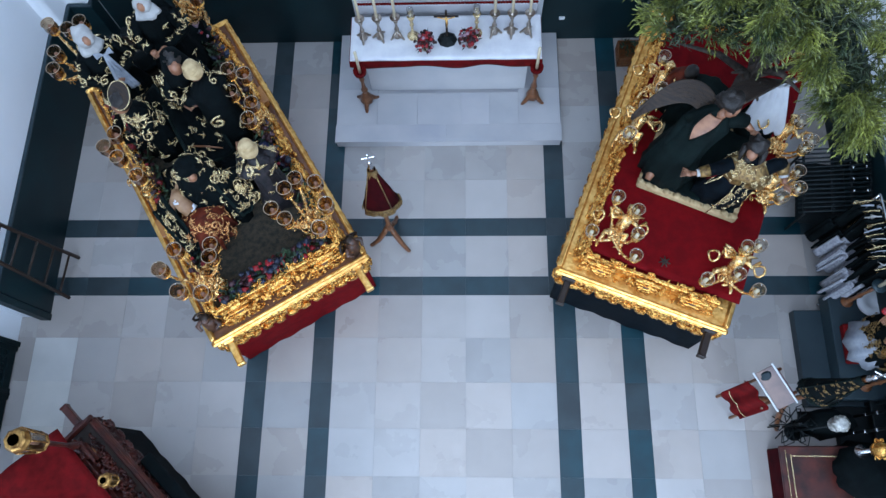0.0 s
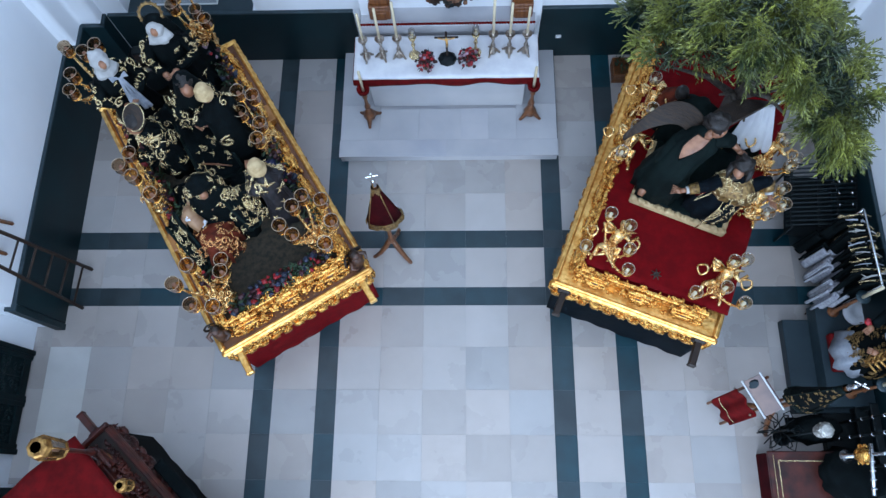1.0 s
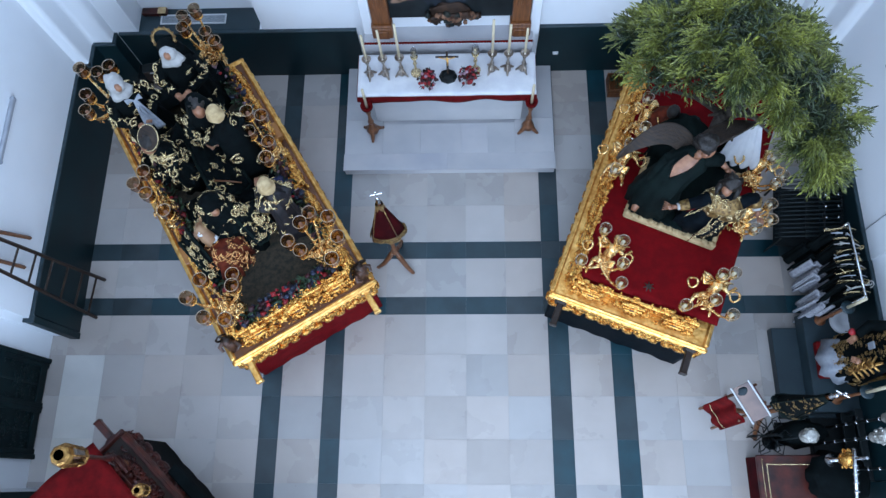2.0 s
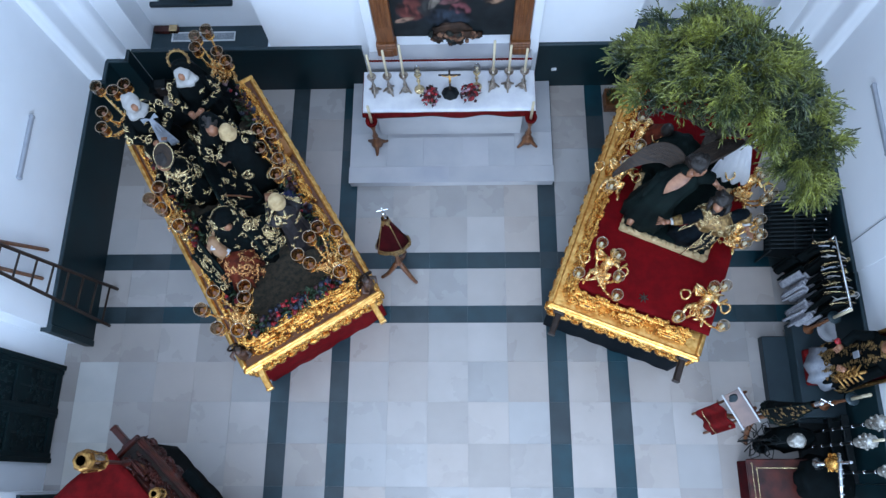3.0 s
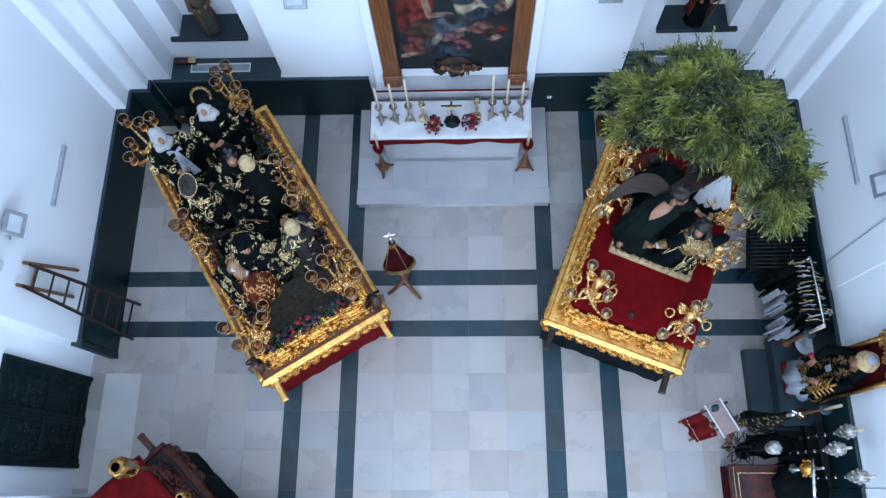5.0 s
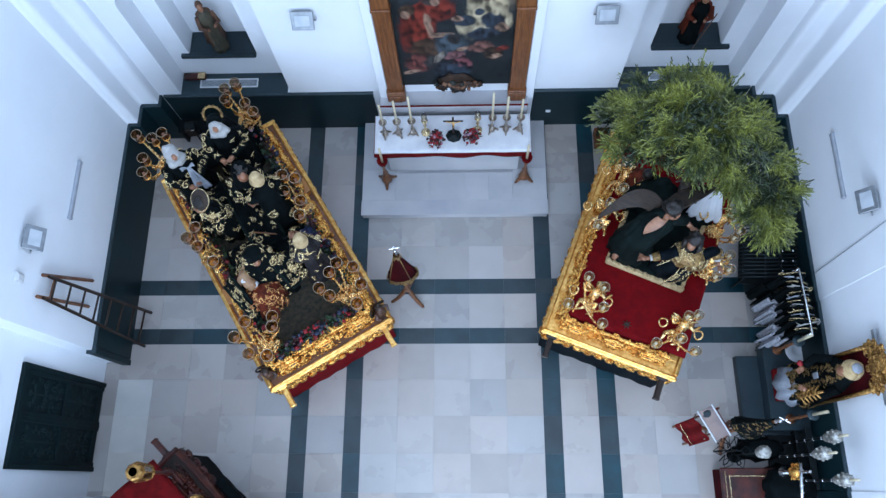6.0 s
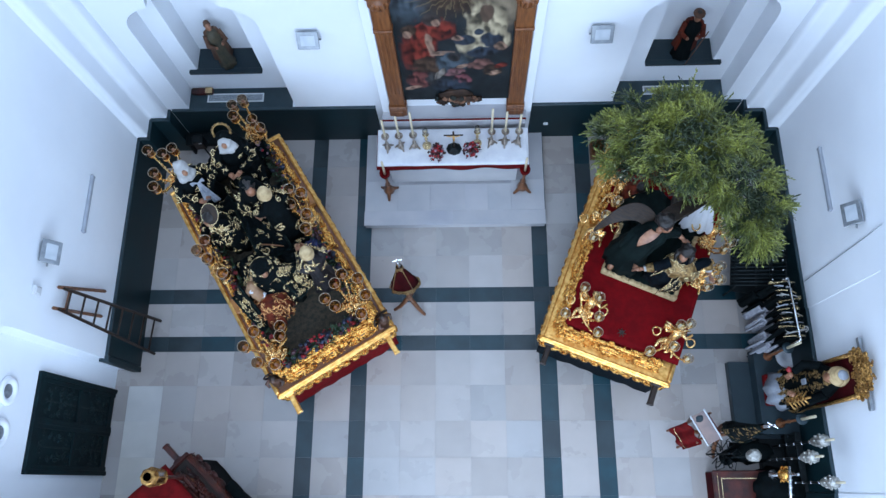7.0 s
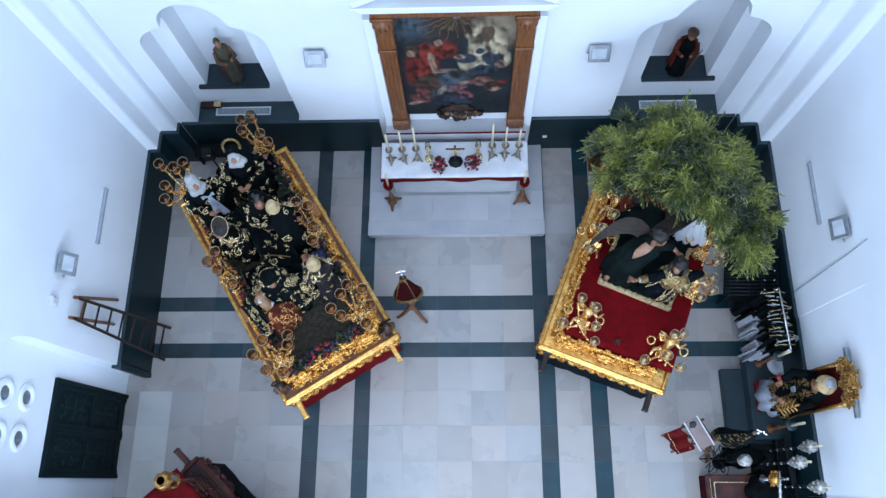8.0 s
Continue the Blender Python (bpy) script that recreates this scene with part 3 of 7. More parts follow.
for i in range(62):
    x = -1.21 + 2.46 * i / 61
    g.ell((x, 2.655, 1.345), (0.026, 0.022, 0.022), 0, None, 6, 4)
    g.box((x, 2.66, 1.336), (0.045, 0.02, 0.016), 0)
    g.add([(x - 0.012, 2.665, 1.352), (x + 0.012, 2.665, 1.352), (x, 2.655, 1.40), (x, 2.675, 1.36)], [(0, 1, 2), (1, 3, 2), (3, 0, 2)], 1)
part("lace_trim", g, [RED_CLOTH, WHITE_CLOTH], shelf, "red lace trim with small white points")


def candlestick(m, tall):
    c = thing("candlestick", "old silver altar candlestick with a tall cream candle", "candlestick", m, "altar candlesticks")
    b = Geo()
    for k in range(3):
        M = Matrix.Rotation(2.094 * k + 0.52, 4, "Z")
        b.tube([(0, 0, 0.10), (0.045, 0, 0.05), (0.085, 0, 0.012)], [0.016, 0.02, 0.012], 0, M, 6)
        b.ell((0.088, 0, 0.012), (0.016, 0.014, 0.012), 0, M, 6, 4)
    b.lathe([(0.05, 0.02), (0.045, 0.05), (0.025, 0.10), (0.02, 0.11)], 0, None, 10)
    part("base", b, OLD_SILVER, c)
    b = Geo()
    b.lathe([(0.016, 0.10), (0.03, 0.14), (0.018, 0.17), (0.012, 0.22), (0.026, 0.25), (0.014, 0.28), (0.02, 0.30)], 0, None, 10)
    part("stem", b, OLD_SILVER, c)
    b = Geo()
    b.lathe([(0.012, 0.30), (0.05, 0.305), (0.062, 0.325), (0.058, 0.325), (0.03, 0.312), (0.018, 0.312), (0.018, 0.34), (0.0, 0.34)], 0, None, 14)
    part("drip_pan", b, OLD_SILVER, c)
    b = Geo()
    b.lathe([(0.0175, 0.31), (0.0165, 0.31 + tall), (0.006, 0.315 + tall), (0.0, 0.318 + tall)], 0, None, 8)
    b.tube([(0, 0, 0.315 + tall), (0.001, 0, 0.327 + tall)], 0.0015, 1, None, 4)
    part("candle", b, [WAX, BLACK_IRON], c, "cream wax candle")
    return c


for k, (x, y, tall) in enumerate(((-1.13, 2.19, 0.52), (-0.90, 2.20, 0.60), (-0.66, 2.21, 0.70), (0.66, 2.25, 0.70), (0.89, 2.25, 0.60), (1.12, 2.25, 0.52))):
    candlestick(pose(x, y, 1.212, 0, 0, 30 * k) @ Matrix.Diagonal((1.12, 1.12, 1.35, 1)), tall * 0.82)


def gilt_lamp(m):
    c = thing("altar_lamp", "small gilt altar lamp with a glass cup", "lamp", m, "altar lamps")
    b = Geo()
    b.lathe([(0.062, 0.0), (0.065, 0.012), (0.045, 0.03), (0.018, 0.05), (0.012, 0.12), (0.025, 0.15), (0.012, 0.18), (0.03, 0.22), (0.045, 0.25)], 0, None, 14)
    part("stand", b, GOLD_THREAD, c)
    b = Geo()
    b.lathe([(0.03, 0.25), (0.04, 0.28), (0.036, 0.34), (0.032, 0.34), (0.036, 0.28), (0.026, 0.254)], 0, None, 12)
    part("glass", b, GLASS, c)
    b = Geo()
    b.lathe([(0.024, 0.252), (0.024, 0.30), (0.0, 0.302)], 0, None, 8)
    part("candle", b, WAX, c)


gilt_lamp(Matrix.Translation((-0.45, 2.22, 1.212)) @ Matrix.Diagonal((1.25, 1.25, 1.75, 1)))
gilt_lamp(Matrix.Translation((0.42, 2.25, 1.212)) @ Matrix.Diagonal((1.25, 1.25, 1.75, 1)))

c = thing("crucifix", "dark standing crucifix on an eight-sided base", "crucifix", Matrix.Translation((0.02, 2.15, 1.212)) @ Matrix.Diagonal((1.35, 1.2, 1.35, 1)))
g = Geo()
g.lathe([(0.10, 0.0), (0.10, 0.02), (0.075, 0.05), (0.03, 0.065), (0.022, 0.08)], 0, None, 8, False)
part("base", g, BLACK_IRON, c)
g = Geo()
g.box((0, 0, 0.27), (0.022, 0.016, 0.42), 0, None, 0.003)
g.box((0, 0, 0.385), (0.24, 0.016, 0.022), 0, None, 0.003)
part("cross", g, DARK_WOOD, c)
g = Geo()
g.tube([(0, -0.014, 0.24), (0.006, -0.022, 0.30), (0, -0.014, 0.36)], [0.009, 0.012, 0.014], 0, None, 6)
g.tube([(-0.085, -0.012, 0.388), (0, -0.014, 0.355), (0.085, -0.012, 0.388)], 0.006, 0, None, 5)
g.ell((0, -0.02, 0.385), 0.014, 0, None, 6, 5)
part("corpus", g, GOLD_PALE, c)


def bouquet(m, seed):
    r = random.Random(seed)
    c = thing("flower_bouquet", "small bouquet of red and pink flowers in a low vase", "flowers", m, "altar flowers")
    b = Geo()
    b.lathe([(0.05, 0.0), (0.055, 0.01), (0.03, 0.04), (0.05, 0.09), (0.06, 0.12), (0.05, 0.12)], 0, None, 10)
    part("vase", b, OLD_SILVER, c)
    b = Geo()
    for k in range(90):
        a, e, d = r.uniform(0, 6.28), r.uniform(0.0, 1.5), r.uniform(0.06, 0.16)
        p = Vector((math.cos(a) * math.cos(e) * d, math.sin(a) * math.cos(e) * d, 0.14 + math.sin(e) * d * 1.1))
        b.ell((0, 0, 0), (0.026, 0.026, 0.016), r.choice((0, 0, 1, 1, 0, 2)), on_normal(p, p - Vector((0, 0, 0.08))), 7, 4, 0.5, k)
    tagged(part("blossom", b, [PETAL_RED, PETAL_DARK, PETAL_PALE], c), kind="stuff")
    b = Geo()
    for k in range(46):
        a, e, d = r.uniform(0, 6.28), r.uniform(-0.2, 1.4), r.uniform(0.08, 0.17)
        p = Vector((math.cos(a) * math.cos(e) * d, math.sin(a) * math.cos(e) * d, 0.13 + math.sin(e) * d))
        M = on_normal(p, p - Vector((0, 0, 0.1)))
        b.add([(-0.012, 0, -0.03), (0.012, 0.004, -0.03), (0.002, 0, 0.035), (0, -0.008, 0)], [(0, 1, 2), (0, 3, 2), (1, 3, 2)], 0, M)
    part("leaves", b, LEAF_DARK, c)


bouquet(Matrix.Translation((-0.27, 2.02, 1.212)), 3)
bouquet(Matrix.Translation((0.33, 2.06, 1.212)), 8)


def floor_torch(m, mirror):
    c = thing("candle_stand", "carved wooden floor candle stand with a red cup", "candle stand", m, "altar candle stands")
    b = Geo()
    for k in range(3):
        M = Matrix.Rotation(2.094 * k + 0.5 * mirror, 4, "Z")
        b.tube([(0.0, 0, 0.26), (0.05, 0, 0.16), (0.10, 0, 0.07), (0.16, 0, 0.015)], [0.03, 0.035, 0.035, 0.022], 0, M, 7)
        b.ell((0.165, 0, 0.018), (0.03, 0.025, 0.018), 0, M, 7, 5)
    b.lathe([(0.10, 0.10), (0.08, 0.18), (0.05, 0.24), (0.03, 0.30)], 0, None, 9)
    part("foot", b, WOOD_BROWN, c)
    b = Geo()
    b.lathe([(0.025, 0.28), (0.05, 0.36), (0.03, 0.44), (0.022, 0.58), (0.04, 0.64), (0.022, 0.70), (0.045, 0.76)], 0, None, 10)
    part("stem", b, WOOD_BROWN, c)
    b = Geo()
    b.lathe([(0.03, 0.75), (0.085, 0.79), (0.095, 0.86), (0.085, 0.862), (0.03, 0.81), (0.0, 0.81)], 0, None, 12)
    part("cup", b, RED_CLOTH, c, "dark red cup")
    b = Geo()
    b.lathe([(0.022, 0.80), (0.021, 1.30), (0.005, 1.31), (0, 1.31)], 0, None, 8)
    part("candle", b, WAX, c)


floor_torch(Matrix.Translation((-1.20, 1.80, 0.174)), 1)
floor_torch(Matrix.Translation((1.25, 1.83, 0.174)), -1)

# retable
ret = thing("altarpiece", "honey-wood altarpiece with pilasters framing a dark painting", "altarpiece", Matrix.Translation((0.05, 0, -0.0715)) @ Matrix.Diagonal((0.975, 1, 1.055, 1)))
g = Geo()
g.box((0.02, 2.995, 2.75), (2.62, 0.10, 3.0), 0, None, 0.006)
g.box((0.02, 2.92, 0.95), (2.56, 0.16, 0.62), 0, None, 0.006)
part("backing", g, PLASTER, ret, "white plaster surround")
for s in (-1, 1):
    x = 0.02 + s * 1.035
    g = Geo()
    g.box((x, 2.86, 2.95), (0.26, 0.13, 2.72), 0, None, 0.008)
    for k in (-1, 0, 1):
        g.box((x + k * 0.065, 2.79, 2.75), (0.03, 0.02, 1.6), 0, None, 0.006)
    g.box((x, 2.84, 3.60), (0.29, 0.16, 0.05), 0, None, 0.01)
    g.box((x, 2.84, 1.56), (0.31, 0.18, 0.06), 0, None, 0.012)
    pil = part("pilaster", g, WOOD_ORANGE, ret)
    g = Geo()
    g.box((x, 2.84, 1.38), (0.31, 0.18, 0.30), 0, None, 0.012)
    g.box((x, 2.745, 1.38), (0.20, 0.02, 0.20), 0, None, 0.008)
    part("plinth", g, WOOD_ORANGE, pil)
    g = Geo()
    g.box((x, 2.84, 4.32), (0.34, 0.19, 0.06), 0, None, 0.012)
    g.lathe([(0.12, 4.08), (0.13, 4.16), (0.17, 4.29)], 0, None, 10, True, (x, 2.86, 0))
    for k in range(7):
        a = math.pi + math.pi * k / 6
        g.ell((x + 0.14 * math.cos(a), 2.85 + 0.12 * math.sin(a), 4.17), (0.035, 0.03, 0.075), 0, None, 7, 5)
    part("capital", g, WOOD_ORANGE, pil)
    g = Geo()
    g.box((0.02 + s * 1.255, 2.90, 2.75), (0.15, 0.14, 3.0), 0, None, 0.01)
    part("jamb", g, PLASTER, ret, "white plaster jamb")
g = Geo()
g.box((0.02, 2.85, 4.42), (2.36, 0.16, 0.13), 0, None, 0.01)
part("lintel", g, WOOD_ORANGE, ret)
g = Geo()
g.box((0.02, 2.86, 4.525), (2.74, 0.26, 0.07), 0, None, 0.015)
g.box((0.02, 2.88, 4.59), (2.86, 0.32, 0.05), 0, None, 0.015)
g.box((0.02, 2.97, 4.75), (2.5, 0.08, 0.3), 0, None, 0.01)
for s in (-1, 1):
    g.box((0, 0, 0), (1.5, 0.34, 0.08), 0, Matrix.Translation((0.02 + s * 0.72, 2.88, 4.98)) @ Matrix.Rotation(s * 0.42, 4, "Y"), 0.015)
part("cornice", g, PLASTER, ret, "white plaster cornice and pediment")
g = Geo()
g.box((0.02, 2.90, 4.74), (1.5, 0.05, 0.25), 0, None, 0.01)
part("tympanum", g, WOOD_ORANGE, ret, "wooden panel in the pediment")

# painting: soft brushed forms over a dark ground, held as point colours on the canvas
NX, NZ = 130, 190
px0, px1, pz0, pz1 = -0.89, 0.95, 1.60, 4.36
gx, gz = np.meshgrid(np.linspace(px0, px1, NX + 1), np.linspace(pz0, pz1, NZ + 1), indexing="ij")


def grain(fx, fz, seed):
    return np.array([[noise.noise(Vector((x * fx + seed, z * fz, seed))) for z in gz[0]] for x in gx[:, 0]])


broad, fine, streak = grain(2.2, 2.2, 3.1), grain(9, 9, 7.7), grain(16, 5, 1.3)
canvas = np.zeros((NX + 1, NZ + 1, 3)) + np.array((0.020, 0.028, 0.032))
canvas *= (1 + 0.6 * broad + 0.4 * fine)[..., None]


def stroke(x, z, rx, rz, turn, colour, folds=0.35, edge=0.30, strength=1.0):
    """Brush one soft form of a colour, with folds of light and dark, into the canvas."""
    global canvas
    wx, wz = gx - x + 0.05 * streak * rx / 0.2, gz - z + 0.06 * fine * rz / 0.2
    u = (wx * math.cos(turn) + wz * math.sin(turn)) / rx
    v = (-wx * math.sin(turn) + wz * math.cos(turn)) / rz
    q = np.sqrt(u * u + v * v) + 0.16 * fine + 0.08 * broad
    m = np.clip((1.0 + edge / 2 - q) / edge, 0, 1) * strength
    shade = np.clip(1 + folds * 0.8 * np.sin(4.0 * u + 2.2 * streak + 3 * v + 2 * broad) + folds * 2.2 * fine + folds * 1.6 * streak, 0.15, 1.8)
    canvas = canvas * (1 - m[..., None]) + np.array(colour) * shade[..., None] * m[..., None]


GREY, RED, CREAMY, SLATEY, FLESH, UMBER, OCHRE = (0.075, 0.10, 0.12), (0.22, 0.030, 0.018), (0.58, 0.47, 0.30), (0.040, 0.055, 0.078), (0.42, 0.25, 0.17), (0.075, 0.042, 0.026), (0.30, 0.22, 0.12)
stroke(-0.62, 4.05, 0.34, 0.30, 0.3, GREY, 0.4, 0.9)
stroke(0.02, 4.12, 0.42, 0.34, 0, UMBER, 0.2, 0.9)
stroke(0.72, 3.98, 0.36, 0.46, 0.1, (0.36, 0.28, 0.19), 0.15, 0.6)
for k in range(13):
    a = 0.05 + k * 0.253
    stroke(0.05 + 0.42 * math.cos(a), 4.26 - 0.36 * math.sin(a), 0.30, 0.013, -a, OCHRE, 0.1, 0.5, 0.6)
stroke(0.05, 4.22, 0.05, 0.07, 0, (0.30, 0.34, 0.36), 0.3, 0.6)
stroke(-0.52, 3.10, 0.27, 0.58, -0.25, RED, 0.5)
stroke(-0.20, 3.48, 0.24, 0.26, 0.6, RED, 0.5)
stroke(-0.66, 3.46, 0.12, 0.13, 0, UMBER, 0.4)
stroke(-0.68, 3.36, 0.07, 0.09, 0, FLESH, 0.3)
stroke(-0.30, 3.70, 0.15, 0.14, 0.3, (0.06, 0.045, 0.04), 0.3)
stroke(-0.24, 3.62, 0.06, 0.08, 0, FLESH, 0.3)
stroke(-0.42, 2.56, 0.26, 0.26, 0.2, UMBER, 0.5)
stroke(-0.36, 3.14, 0.055, 0.30, 0.12, FLESH, 0.25)
stroke(-0.18, 2.90, 0.20, 0.05, 0.15, FLESH, 0.25)
stroke(0.50, 3.62, 0.30, 0.40, 0.1, CREAMY, 0.45)
stroke(0.36, 3.16, 0.24, 0.36, -0.45, CREAMY, 0.5)
stroke(0.66, 3.30, 0.20, 0.30, 0.35, CREAMY, 0.45)
stroke(0.60, 3.20, 0.18, 0.16, -0.4, SLATEY, 0.4)
stroke(0.18, 3.22, 0.16, 0.13, 0.2, SLATEY, 0.4)
stroke(0.46, 2.92, 0.24, 0.14, 0.2, SLATEY, 0.4)
stroke(0.40, 3.40, 0.08, 0.07, 0.4, SLATEY, 0.3)
stroke(0.49, 3.82, 0.105, 0.20, 0, (0.17, 0.105, 0.07), 0.15, 0.2)
stroke(0.74, 3.05, 0.10, 0.10, 0.2, FLESH, 0.4)
stroke(0.08, 3.26, 0.09, 0.06, 0, FLESH, 0.4)
stroke(-0.02, 2.66, 0.25, 0.28, 0.2, GREY, 0.5)
stroke(0.02, 2.80, 0.10, 0.12, 0, (0.05, 0.045, 0.045), 0.3)
stroke(0.00, 2.40, 0.19, 0.09, 0.3, (0.24, 0.11, 0.11), 0.4)
stroke(0.14, 2.56, 0.10, 0.05, 0.4, FLESH, 0.3)
stroke(0.42, 2.60, 0.20, 0.12, 0.1, (0.22, 0.10, 0.08), 0.5)
stroke(0.62, 2.42, 0.15, 0.16, 0, UMBER, 0.5)
stroke(0.64, 2.36, 0.12, 0.06, 0.3, FLESH, 0.5)
stroke(0.76, 2.56, 0.11, 0.07, 0.2, RED, 0.4)
stroke(-0.56, 2.20, 0.22, 0.22, 0.4, (0.24, 0.07, 0.06), 0.5)
stroke(-0.34, 2.22, 0.14, 0.18, 0, (0.05, 0.05, 0.05), 0.4)
stroke(-0.24, 2.34, 0.06, 0.16, -0.5, (0.28, 0.24, 0.20), 0.4)
stroke(-0.70, 1.98, 0.15, 0.05, 0.3, FLESH, 0.4)
stroke(0.14, 2.18, 0.16, 0.15, 0.3, (0.25, 0.08, 0.09), 0.5)
stroke(-0.05, 1.98, 0.30, 0.20, 0.1, SLATEY, 0.5)
pic = Geo()
w = NZ + 1
pic.add([(x, 2.899, z) for x, z in zip(gx.ravel(), gz.ravel())], [(i * w + k, (i + 1) * w + k, (i + 1) * w + k + 1, i * w + k + 1) for i in range(NX) for k in range(NZ)], 0)
pic.box(((px0 + px1) / 2, 2.926, (pz0 + pz1) / 2), (px1 - px0, 0.05, pz1 - pz0), 1, None, 0.004)
painted = mat("oil_painted_canvas", (0.1, 0.1, 0.1), 0.5, bump=0.15, bump_scale=90, spec=0.25)
nt = painted.node_tree
tint = nt.nodes.new("ShaderNodeVertexColor")
tint.layer_name = "paint"
nt.links.new(tint.outputs[0], nt.nodes["Principled BSDF"].inputs["Base Color"])
ob = part("painting", pic, [painted, CANVAS], ret, "dark old religious painting with red and ochre shapes")
layer = ob.data.color_attributes.new("paint", "FLOAT_COLOR", "POINT")
tones = np.full((len(ob.data.vertices), 4), (0.03, 0.03, 0.03, 1.0), dtype=np.float32)
tones[: (NX + 1) * w, :3] = np.clip(canvas * 0.52, 0.004, 0.8).reshape(-1, 3)
layer.data.foreach_set("color", tones.ravel())
g = Geo()
cr = random.Random(17)
g.ell((0.02, 2.88, 1.76), (0.30, 0.03, 0.16), 1, None, 18, 8, 0.5, 2)
for k in range(44):
    a, q = math.pi * cr.random(), cr.uniform(0.15, 1.0)
    r = cr.uniform(0.025, 0.065)
    g.ell((0.04 + 0.37 * q * math.cos(a), 2.855 - 0.02 * cr.random(), 1.72 - 0.24 * q * math.sin(a)), (r * cr.uniform(0.8, 1.5), 0.035, r), cr.choice((1, 1, 2, 2, 0)), None, 9, 6, 0.9, k)
part("carved_cloud", g, [CANVAS, PAINT_BROWN, PAINT_SKIN], ret, "carved painted cloud under the painting")


def wall_lamp(m, name="wall_floodlight"):
    c = thing(name, "square grey floodlight on a wall bracket", "lamp", m, "wall floodlights")
    b = Geo()
    b.box((0, -0.13, 0), (0.30, 0.07, 0.24), 0, None, 0.015)
    b.box((0, -0.17, 0.0), (0.33, 0.02, 0.27), 0, None, 0.008)
    for k in range(5):
        b.box((-0.1 + 0.05 * k, -0.085, 0), (0.012, 0.03, 0.2), 0)
    part("housing", b, GREY_METAL, c)
    b = Geo()
    b.box((0, -0.184, 0), (0.22, 0.01, 0.16), 0, None, 0.004)
    part("lens", b, LAMP_GLASS, c)
    b = Geo()
    b.tube([(-0.17, -0.12, 0.0), (-0.17, -0.02, -0.04), (0.17, -0.02, -0.04), (0.17, -0.12, 0)], 0.012, 0, None, 5)
    b.box((0, -0.012, -0.04), (0.10, 0.024, 0.10), 0, None, 0.005)
    part("bracket", b, GREY_METAL, c)


wall_lamp(pose(-2.10, NORTH, 3.30, -35, 0, 0))
wall_lamp(pose(2.24, NORTH, 3.30, -35, 0, 0))
wall_lamp(pose(WEST, -0.34, 3.22, -35, 0, 90))
wall_lamp(pose(EAST, 0.15, 3.05, -35, 0, -90))


def wall_vent(m):
    c = thing("air_vent", "white framed air vent grille in the slate ledge", "vent", m, "ledge vents")
    b = Geo()
    for x, z, w, h in ((0, 0.075, 1.02, 0.02), (0, -0.075, 1.02, 0.02), (-0.50, 0, 0.02, 0.13), (0.50, 0, 0.02, 0.13)):
        b.box((x, 0, z), (w, 0.02, h), 0, None, 0.003)
    part("rim", b, WHITE_PLASTIC, c)
    for k in range(9):
        b = Geo()
        b.box((0, 0.003, 0), (0.97, 0.012, 0.008), 0, Matrix.Translation((0, 0, -0.06 + 0.015 * k)) @ Matrix.Rotation(0.5, 4, "X"))
        part("slat", b, GREY_METAL, c)


wall_vent(pose(-3.90, 3.23, 1.226, -90, 0, 0))
wall_vent(pose(3.86, 3.23, 1.226, -90, 0, 0))
g = Geo()
g.box((0, 0, 0.04), (0.38, 0.11, 0.08), 0, None, 0.008)
g.box((0.12, 0.002, 0.042), (0.13, 0.114, 0.084), 1, None, 0.006)
tagged(part("storage_box", g, [MAHOGANY, CREAM], m=pose(-4.50, 3.35, 1.218)), "small dark red box lying on the slate ledge", "box")


def saint(m, colours, label, staff):
    """A small carved saint: robe, cloak, arms, head and hat, one mesh."""
    b = Geo()
    b.loft([(0, 0, 0, 0.21, 0.18), (0, 0, 0.12, 0.19, 0.16), (0, 0, 0.4, 0.16, 0.13), (0, 0, 0.66, 0.15, 0.11), (0, 0, 0.88, 0.19, 0.12), (0, 0, 0.98, 0.12, 0.09), (0, 0, 1.03, 0.05, 0.05)], 0, None, 26, 8, 0.08)
    b.loft([(0, 0.05, 0.2, 0.24, 0.16), (0, 0.05, 0.6, 0.20, 0.13), (0, 0.04, 0.95, 0.18, 0.10), (0, 0.03, 1.02, 0.08, 0.06)], 1, None, 22, 6, 0.1, 2)
    b.ell((0, -0.02, 1.13), (0.075, 0.085, 0.10), 2)
    b.ell((0, 0.015, 1.155), (0.085, 0.085, 0.095), 3)
    b.tube([(-0.17, 0, 0.92), (-0.22, -0.10, 0.74), (-0.08, -0.19, 0.72)], [0.06, 0.06, 0.04], 1, None, 8)
    b.tube([(0.17, 0, 0.92), (0.23, -0.10, 0.74), (0.12, -0.20, 0.78)], [0.06, 0.06, 0.04], 1, None, 8)
    b.ell((-0.06, -0.2, 0.72), 0.035, 2, None, 7, 5)
    b.ell((0.11, -0.22, 0.78), 0.035, 2, None, 7, 5)
    if staff:
        b.tube([(0.12, -0.26, 0.0), (0.27, -0.2, 1.0)], 0.011, 4, None, 6)
        b.lathe([(0.12, 1.20), (0.12, 1.215), (0.05, 1.23)], 4, None, 12)
    return tagged(part("saint_statue", b, colours, m=m), label, "statue")


saint(pose(-3.86, 3.56, 1.842, 0, 0, 28) @ Matrix.Diagonal((0.68, 0.80, 0.92, 1)), [OLIVE_ROBE, BROWN_CLOTH, SKIN, BROWN_CLOTH, WOOD_BROWN], "carved brown-robed saint statue standing in a wall niche", False)
